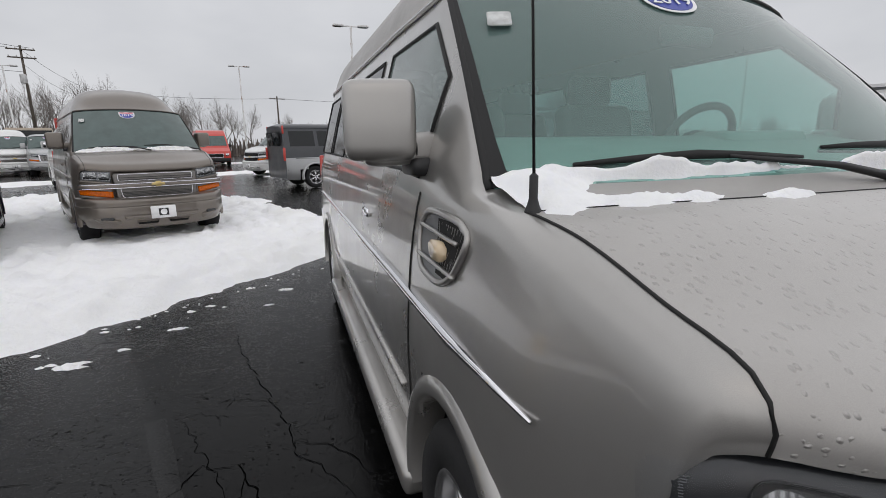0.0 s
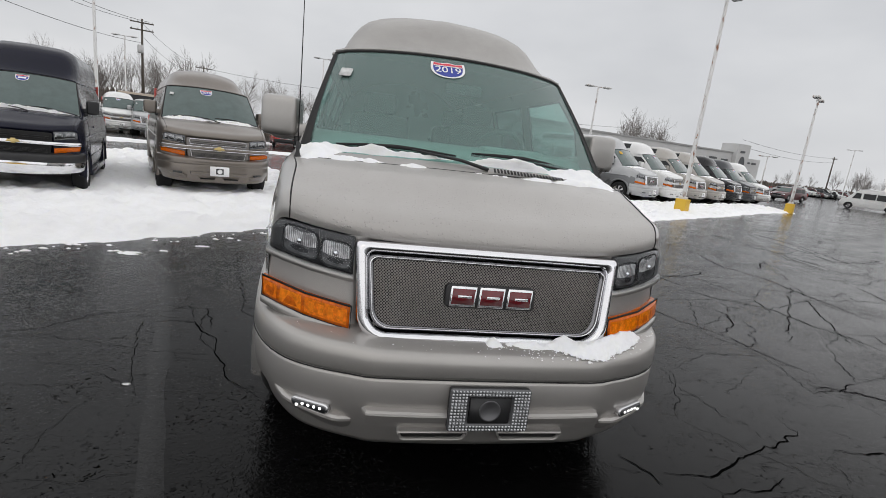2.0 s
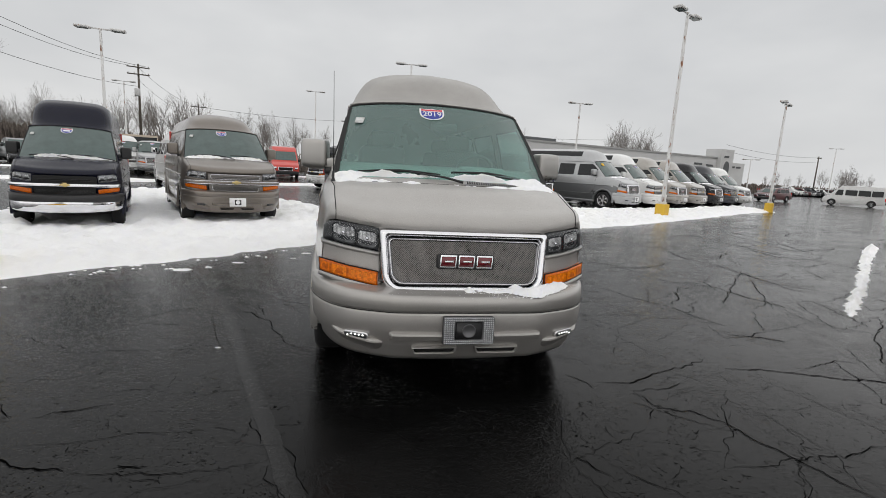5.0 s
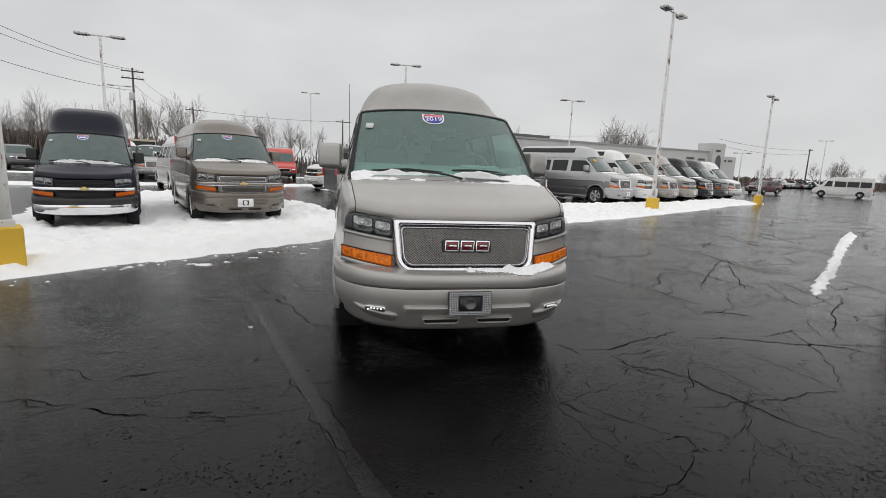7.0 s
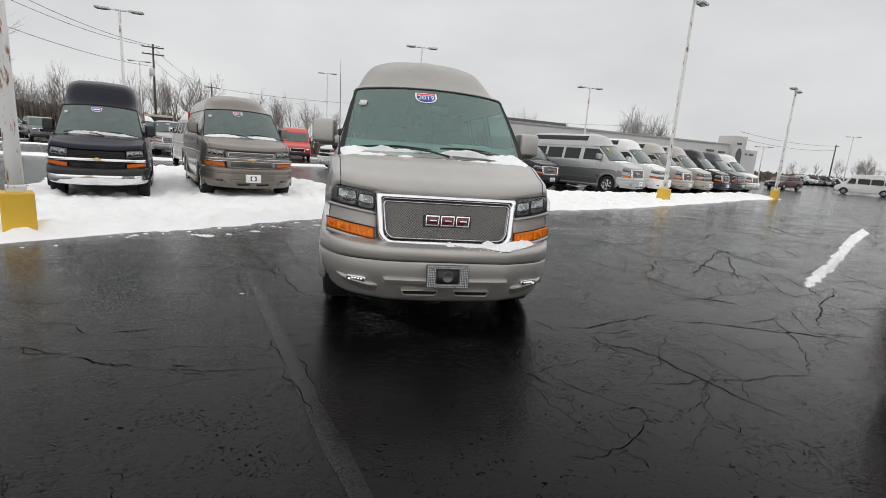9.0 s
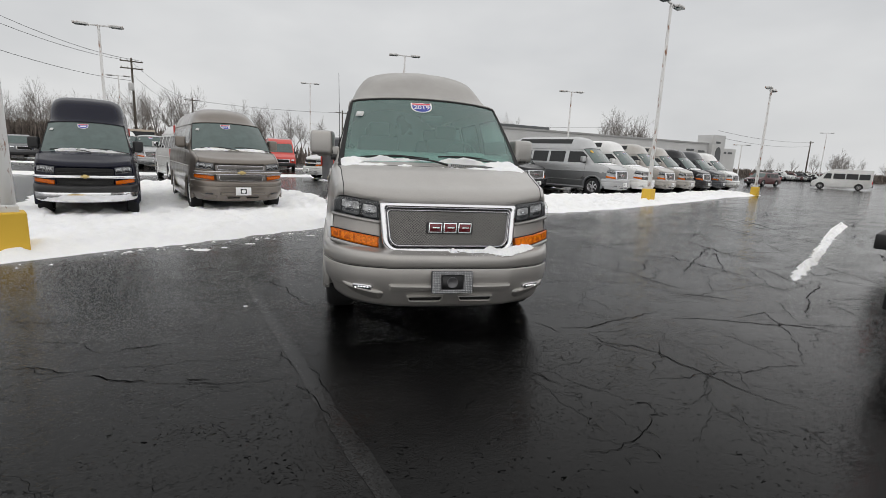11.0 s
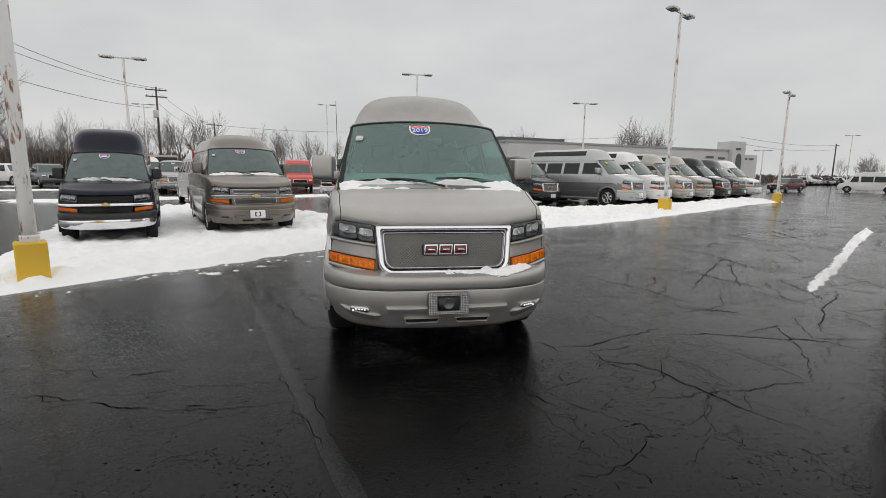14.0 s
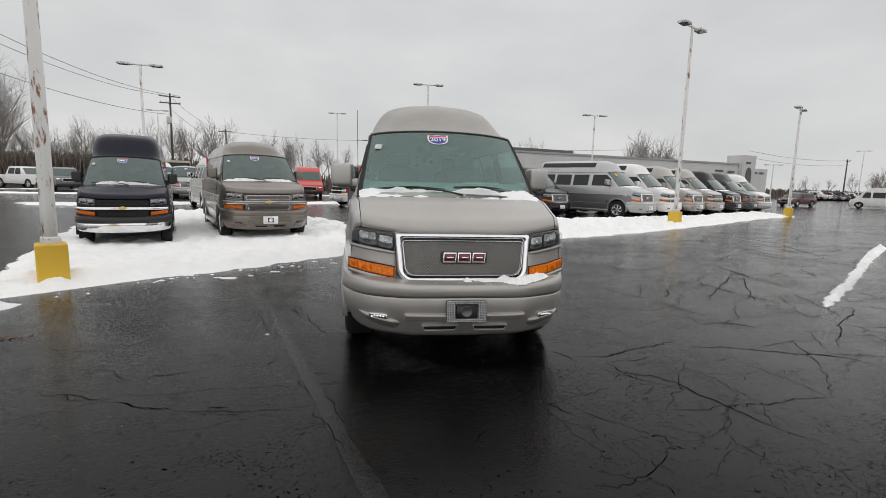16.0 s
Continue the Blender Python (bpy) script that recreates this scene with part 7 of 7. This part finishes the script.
for cx, cy, s in ((-2.88, 3.76, 0.1), (-2.59, 3.95, 0.04), (-2.29, 4.28, 0.05), (-1.59, 4.66, 0.03), (-1.74, 1.03, 0.015), (-1.44, 5.12, 0.05)):
    for _ in range(14):
        x, y = cx + rnd.gauss(0, s * 0.6), cy + rnd.gauss(0, s * 0.25)
        q = s * rnd.uniform(0.15, 0.45)
        n = len(cv)
        for k in range(7):
            a = 2 * math.pi * k / 7
            cv.append((x + q * rnd.uniform(0.6, 1.4) * math.cos(a) * 1.5, y + q * rnd.uniform(0.5, 1.2) * math.sin(a), 0.002))
        cv.append((x, y, 0.01 + q * 0.3))
        cf += [(n + k, n + (k + 1) % 7, n + 7) for k in range(7)]
tagged(part("ice_crumbs", (cv, cf), M["snow"], smooth=False), "crumbs of snow scattered on wet asphalt", "snow", kind="stuff")

# ---- cracks in the asphalt: thin open joints that wander and fork ----
kv, kf = [], []
rnd = random.Random(21)


def crack(x, y, ang, length, w, fork=0.10, lev=0):
    step = 0.028
    n = int(length / step)
    prev = None
    lead = ang
    for k in range(n):
        lead += rnd.gauss(0, 0.09)
        ang = lead + rnd.gauss(0, 0.62)
        x2, y2 = x + step * math.cos(ang), y + step * math.sin(ang)
        ww = 0.62 * w * rnd.uniform(0.3, 1.5) * (1 - 0.6 * k / n)
        px, py = -math.sin(ang) * ww, math.cos(ang) * ww
        i = len(kv)
        if prev is None:
            kv.extend([(x + px, y + py, 0.0032), (x - px, y - py, 0.0032)])
            prev = (i, i + 1)
            i += 2
        kv.extend([(x2 + px, y2 + py, 0.0032), (x2 - px, y2 - py, 0.0032)])
        kf.append((prev[0], prev[1], i + 1, i))
        prev = (i, i + 1)
        x, y = x2, y2
        if lev < 3 and rnd.random() < fork * step * 10:
            crack(x, y, ang + rnd.choice((-1, 1)) * rnd.uniform(0.5, 1.3), length * rnd.uniform(0.15, 0.45), w * 0.7, fork, lev + 1)


def crack_line(points, w, jitter=0.008, fork=0.07):
    """A crack that breaks from stone to stone through given places, thinning out at its ends."""
    total = sum(math.dist(p, q) for p, q in zip(points, points[1:]))
    path, done, seed = [], 0.0, rnd.uniform(0, 50)
    for (x0, y0), (x1, y1) in zip(points, points[1:]):
        d = math.hypot(x1 - x0, y1 - y0)
        nx, ny = -(y1 - y0) / d, (x1 - x0) / d
        far = 1 + max(0.0, math.hypot(x0, y0) - 3.0) / 8.0
        f = 0.0
        while f < 1.0:
            e = (rnd.gauss(0, jitter) + 0.045 * noise.noise(((done + d * f) * 5.0, seed, 0))) * far * min(1.0, 0.2 + 5 * f * (1 - f))
            path.append((x0 + (x1 - x0) * f + nx * e, y0 + (y1 - y0) * f + ny * e, done + d * f, nx, ny))
            f += rnd.uniform(0.02, 0.07) * far / d
        done += d
    path.append((*points[-1], total, nx, ny))
    prev, wide = None, 1.0
    for x, y, at, nx, ny in path:
        ends = min(1.0, 0.22 + 5 * min(at, total - at) / total)
        wide = 0.6 * wide + 0.4 * rnd.choice((0.4, 0.8, 1.0, 1.1, 1.5))
        ww = (0.44 if x < 0 or y < -0.8 else 0.62) * w * (1 + max(0.0, x - 1.6) / 5.0) * ends * wide
        i = len(kv)
        kv.extend([(x + nx * ww, y + ny * ww, 0.0032), (x - nx * ww, y - ny * ww, 0.0032)])
        if prev is not None:
            kf.append((prev, prev + 1, i + 1, i))
        prev = i
        if rnd.random() < fork:
            crack(x, y, rnd.uniform(0, 6.28), rnd.uniform(0.06, 0.38), w * 0.30, 0.08, 2)


crack_line([(-2.77, 1.69), (-2.54, 1.76), (-2.4, 1.95), (-2.3, 2.08), (-2.16, 2.13)], 0.0077)
crack_line([(-2.45, 0.02), (-2.35, 0.07), (-2.23, 0.1), (-2.13, 0.16)], 0.0075)
crack_line([(-3.01, 0.26), (-2.88, 0.23), (-2.74, 0.21), (-2.62, 0.09), (-2.55, 0.04)], 0.0061)
crack_line([(-2.55, 0.04), (-2.64, 0.01), (-2.69, -0.03)], 0.0044)
crack_line([(-2.44, -0.37), (-2.27, -0.44), (-2.13, -0.48), (-2.02, -0.5)], 0.0099)
crack_line([(-1.81, -0.47), (-1.67, -0.5)], 0.0088)
crack_line([(-2.93, -0.21), (-2.83, -0.2), (-2.71, -0.24), (-2.58, -0.31), (-2.49, -0.29)], 0.0078)
crack_line([(-2.83, -0.2), (-2.72, -0.3), (-2.63, -0.33), (-2.58, -0.31)], 0.0053)
crack_line([(-3.49, 0.73), (-3.32, 0.71), (-3.13, 0.67), (-3.02, 0.73)], 0.0051)
crack_line([(-2.06, 1.96), (-1.93, 1.64), (-1.81, 1.29), (-1.66, 0.92)], 0.0033)
crack_line([(-1.29, -0.07), (-1.19, -0.35)], 0.0049)
crack_line([(-1.12, -0.54), (-1.04, -0.75), (-0.95, -0.96), (-0.89, -1.11)], 0.0050)
crack_line([(-1.07, -0.37), (-0.98, -0.58), (-0.9, -0.78)], 0.0044)
crack_line([(-1.14, -0.17), (-0.97, -0.15)], 0.0050)
crack_line([(-1.89, 4.3), (-1.76, 3.65), (-1.68, 3.31), (-1.55, 2.94), (-1.42, 2.37), (-1.28, 2.06), (-1.14, 1.84)], 0.0047)
crack_line([(-1.42, 2.37), (-1.25, 2.29), (-1.05, 1.98)], 0.0055)
crack_line([(-1.94, 1.95), (-1.67, 1.97), (-1.5, 1.73), (-1.41, 1.48), (-1.29, 1.29), (-1.18, 1.07), (-1.0, 0.9)], 0.0077)
crack_line([(-1.95, 2.12), (-1.83, 2.31), (-1.67, 2.26), (-1.52, 1.86)], 0.0063)
crack_line([(-1.67, 2.26), (-1.55, 1.67), (-1.41, 1.48)], 0.0036)
crack_line([(-1.76, 2.91), (-1.54, 2.81)], 0.0050)
crack_line([(-1.73, -0.59), (-1.57, -0.63)], 0.0052)
crack_line([(-2.15, 0.31), (-1.99, 0.35)], 0.0049)
crack_line([(-2.03, 0.02), (-1.97, 0.03)], 0.0050)
crack_line([(-2.01, -0.51), (-1.76, -0.56), (-1.5, -0.57), (-1.15, -0.5)], 0.0050)
crack_line([(-3.56, 1.39), (-3.58, 1.26)], 0.0038)
crack_line([(-2.89, 2.85), (-2.8, 2.59), (-2.63, 2.27)], 0.0025)
crack_line([(0.88, 0.39), (1.0, 0.16)], 0.0064)
crack_line([(1.06, 0.25), (1.3, 0.21), (1.65, 0.37), (1.93, 0.45), (2.26, 0.62)], 0.0074)
crack_line([(1.28, 0.09), (1.52, 0.11), (1.73, 0.19)], 0.0062)
crack_line([(1.26, 0.08), (1.28, -0.12), (1.49, -0.21), (1.6, -0.35), (1.64, -0.53), (1.72, -0.73), (1.77, -0.91), (1.82, -1.06), (1.89, -1.19), (1.98, -1.31)], 0.0077)
crack_line([(1.15, -0.07), (1.24, -0.18), (1.15, -0.27)], 0.0047)
crack_line([(1.25, -0.19), (1.41, -0.33), (1.56, -0.44)], 0.0059)
crack_line([(2.31, 0.42), (2.4, 0.39), (2.78, 0.31), (3.09, 0.19), (3.41, 0.12), (3.61, -0.01), (3.71, -0.14)], 0.0083)
crack_line([(0.47, -0.62), (0.58, -0.8)], 0.0049)
crack_line([(0.67, -0.78), (0.8, -0.92), (0.9, -1.08)], 0.0052)
crack_line([(0.94, -1.11), (1.02, -1.11)], 0.0101)
crack_line([(0.95, -1.25), (1.03, -1.27)], 0.0086)
crack_line([(0.95, -1.25), (0.93, -1.3), (0.79, -1.41), (0.63, -1.49), (0.52, -1.54), (0.38, -1.53)], 0.0055)
crack_line([(0.79, -1.41), (0.86, -1.47)], 0.0070)
crack_line([(3.31, 4.95), (3.69, 4.77), (3.87, 4.23), (3.9, 4.01)], 0.0092)
crack_line([(3.99, 4.43), (4.4, 4.57), (5.03, 4.96)], 0.0094)
crack_line([(6.19, 7.03), (5.79, 5.51), (6.0, 4.83), (5.85, 3.86), (5.81, 3.15)], 0.0082)
crack_line([(3.81, 3.86), (4.08, 3.44), (4.51, 3.17), (4.55, 2.63), (4.7, 2.27), (4.67, 1.89)], 0.0088)
crack_line([(2.65, 3.08), (2.83, 2.53), (3.04, 2.2)], 0.0071)
crack_line([(3.04, 2.2), (3.42, 2.51), (3.64, 2.83), (3.63, 3.02)], 0.0062)
crack_line([(3.04, 2.2), (3.11, 1.79), (3.22, 1.43)], 0.0068)
crack_line([(3.03, 1.21), (3.32, 1.12), (3.49, 0.96)], 0.0081)
crack_line([(3.63, 2.06), (4.11, 2.49), (4.66, 3.04), (6.22, 4.54)], 0.0052)
crack_line([(4.66, 3.57), (4.45, 3.17), (4.38, 3.0)], 0.0058)
crack_line([(5.71, 3.86), (5.22, 3.16), (4.81, 2.58), (4.44, 2.08)], 0.0051)
crack_line([(5.59, 1.76), (5.27, 1.44), (4.8, 1.16), (4.38, 0.79), (4.02, 0.53), (3.81, 0.29)], 0.0048)
crack_line([(0.81, -0.33), (0.79, -0.48)], 0.0027)
crack_line([(5.47, 2.56), (5.2, 1.87), (4.99, 1.3)], 0.0049)
crack_line([(8.95, 9.8), (8.86, 7.55), (8.65, 5.63)], 0.0088)
crack_line([(11.26, 11.08), (10.93, 8.8), (9.82, 6.17)], 0.0086)
crack_line([(3.08, 0.4), (3.53, 0.52), (3.73, 0.4)], 0.0047)
# broken fields where the sheet has split into plates
for x0, y0, nx, ny, gap, share, w in ((1.5, -0.6, 8, 7, 0.72, 0.50, 0.0034), (4.6, 1.4, 8, 7, 0.95, 0.55, 0.0040), (8.5, 4.0, 9, 6, 1.35, 0.5, 0.0046), (-4.2, -0.7, 5, 6, 0.55, 0.42, 0.0030), (0.4, -1.7, 4, 3, 0.50, 0.36, 0.0024)):
    nodes = {(i, k): (x0 + gap * (i + 0.5 * (k % 2) + rnd.gauss(0, 0.22)), y0 + gap * (k + 0.45 * i * (x0 > 0) * 0.6 + rnd.gauss(0, 0.24))) for i in range(nx + 1) for k in range(ny + 1)}
    for i, k in nodes:
        for step in ((1, 0), (0, 1)):
            q = nodes.get((i + step[0], k + step[1]))
            if q is None or rnd.random() > share * (1.25 if step[0] else 0.75):
                continue
            if all(c[1] < float(np.interp(c[0], EDGE_X, EDGE_Y)) - 0.25 for c in (nodes[i, k], q)):
                crack_line([nodes[i, k], q], w * rnd.uniform(0.5, 1.3), 0.010, 0.05)
for _ in range(120):
    x, y = rnd.uniform(-4.5, 12), rnd.uniform(-3.5, 9.0)
    if y < float(np.interp(x, EDGE_X, EDGE_Y)) - 0.3 and not (-1.0 < x < 1.0 and y > 0.2):
        crack(x, y, rnd.choice((0.5, 2.1, 3.6, 5.2)) + rnd.gauss(0, 0.4), rnd.uniform(0.3, 1.7), rnd.uniform(0.0014, 0.0036), 0.16)
for _ in range(150):
    x, y = rnd.uniform(2.5, 24), rnd.uniform(-1, 14)
    if y < float(np.interp(x, EDGE_X, EDGE_Y)) - 0.3:
        crack(x, y, rnd.choice((0.2, 0.5, 3.3)) + rnd.gauss(0, 0.25), rnd.uniform(0.8, 2.8), rnd.uniform(0.003, 0.0055) * (1 + x / 14), 0.14)
# short dense crazing in worn patches
for cx, cy, w, n in ((-3.2, 0.4, 0.9, 40), (-2.0, 2.6, 0.9, 36), (-2.6, 1.2, 1.0, 36), (2.6, 0.2, 1.2, 44), (4.0, 1.4, 1.4, 50), (1.4, -0.9, 0.8, 24), (3.0, 3.4, 1.5, 40), (6.5, 3.0, 2.0, 50), (-0.2, -1.2, 0.8, 14)):
    for _ in range(n):
        x, y = rnd.gauss(cx, w), rnd.gauss(cy, w)
        if y < float(np.interp(x, EDGE_X, EDGE_Y)) - 0.2 and not (-1.0 < x < 1.0 and y > 0.1):
            crack(x, y, rnd.uniform(0, 6.28), rnd.uniform(0.05, 0.35), rnd.uniform(0.0012, 0.003), 0.12, 2)
part_cracks = part("asphalt_cracks", (kv, kf), M["crack"], smooth=False)
tagged(part_cracks, "branching cracks in the wet asphalt", "crack", kind="stuff")

# worn white stall lines
def stall_line(x0, y0, x1, y1, w=0.065):
    d = math.hypot(x1 - x0, y1 - y0)
    n = int(d / 0.12)
    ux, uy = (x1 - x0) / d, (y1 - y0) / d
    v, f = [], []
    for k in range(n):
        if fbm(x0 + k * 0.12, y0, 1.3, 6.0) < -0.22:
            continue
        a, c = k * 0.12, (k + 1) * 0.12
        e0, e1 = w * rnd.uniform(0.6, 1.0), w * rnd.uniform(0.6, 1.0)
        i = len(v)
        v += [(x0 + ux * a - uy * e0, y0 + uy * a + ux * e0, 0.0042), (x0 + ux * a + uy * e1, y0 + uy * a - ux * e1, 0.0042), (x0 + ux * c + uy * e1, y0 + uy * c - ux * e1, 0.0042), (x0 + ux * c - uy * e0, y0 + uy * c + ux * e0, 0.0042)]
        f.append((i, i + 1, i + 2, i + 3))
    tagged(part("stall_line", (v, f), M["worn_line"], smooth=False), "worn pale parking line on the asphalt", "line marking", "stall lines", "structure")


m, nt, b = mat_base("worn_line_paint")
geo = node(nt, "ShaderNodeNewGeometry").outputs["Position"]
wear = noise_of(nt, 9.0, 7, 0.75, geo)
nt.links.new(ramp(nt, wear, 0.38, 0.012, 0.68, 0.075), b.inputs["Base Color"])
b.inputs["Roughness"].default_value = 0.17
b.inputs["Specular IOR Level"].default_value = 0.22
M["worn_line"] = m
for x0, y0, x1, y1 in ((8.51, 5.93, 9.14, 9.62), (9.95, 7.05, 10.8, 10.42), (13.45, 10.32, 14.83, 15.02), (17.26, 13.69, 18.78, 17.76)):
    stall_line(x0, y0, x1, y1)

# a sealed seam: smooth tar band across the lot
tv, tf = [], []
SEAM = ((-2.14, 2.81), (-1.61, 1.09), (-1.14, -0.29), (-0.86, -1.12), (-0.66, -1.67), (-0.31, -2.7))
for k in range(61):
    t = k / 60 * (len(SEAM) - 1)
    i = min(int(t), len(SEAM) - 2)
    x = SEAM[i][0] + (SEAM[i + 1][0] - SEAM[i][0]) * (t - i)
    y = SEAM[i][1] + (SEAM[i + 1][1] - SEAM[i][1]) * (t - i)
    w = 0.050 + 0.02 * fbm(x, y, 2.5, 4.0)
    tv += [(x - w, y - w * 0.35, 0.0022), (x + w, y + w * 0.35, 0.0022)]
    if k:
        tf.append((2 * k - 2, 2 * k - 1, 2 * k + 1, 2 * k))
tagged(part("tar_seam", (tv, tf), M["tar"], smooth=False), "smooth tar band sealing a seam in the asphalt", "tar seam", kind="structure")

# dirty heap at the snow's corner and a scatter of brown leaves beside it
def heap_inside(x, y):
    return 0.24 - math.hypot((x + 4.92) * 0.9, y - 2.19) + 0.12 * fbm(x, y, 3.0, 2.2)


tagged(part("snow_heap", snow_sheet(-5.57, -4.27, 1.54, 2.84, 0.035, heap_inside, lambda x, y, d: max(0.004, 0.10 * min(1, d / 0.2) * (0.8 + 0.6 * fbm(x, y, 7.0, 1.0)))), M["snow"]), "small heap of dirty crumbling snow", "snow", kind="stuff")
lv, lf = [], []
rnd = random.Random(31)
for _ in range(70):
    x, y, s, a = rnd.gauss(-4.00, 0.08), rnd.gauss(1.08, 0.035), rnd.uniform(0.012, 0.03), rnd.uniform(0, 6.28)
    n = len(lv)
    for k, (px, py) in enumerate(((-1, 0), (0, -0.45), (1, 0), (0, 0.45))):
        lv.append((x + s * (px * math.cos(a) - py * math.sin(a)), y + s * (px * math.sin(a) + py * math.cos(a)), 0.006 + rnd.uniform(0, 0.012)))
    lf.append((n, n + 1, n + 2, n + 3))
M["dead_leaf"] = simple("wet_dead_leaves", (0.10, 0.065, 0.04), 0.6, var=0.4, scale=30)
tagged(part("leaf_litter", (lv, lf), M["dead_leaf"], smooth=False), "wet brown leaves lying on the asphalt", "leaves", kind="stuff")
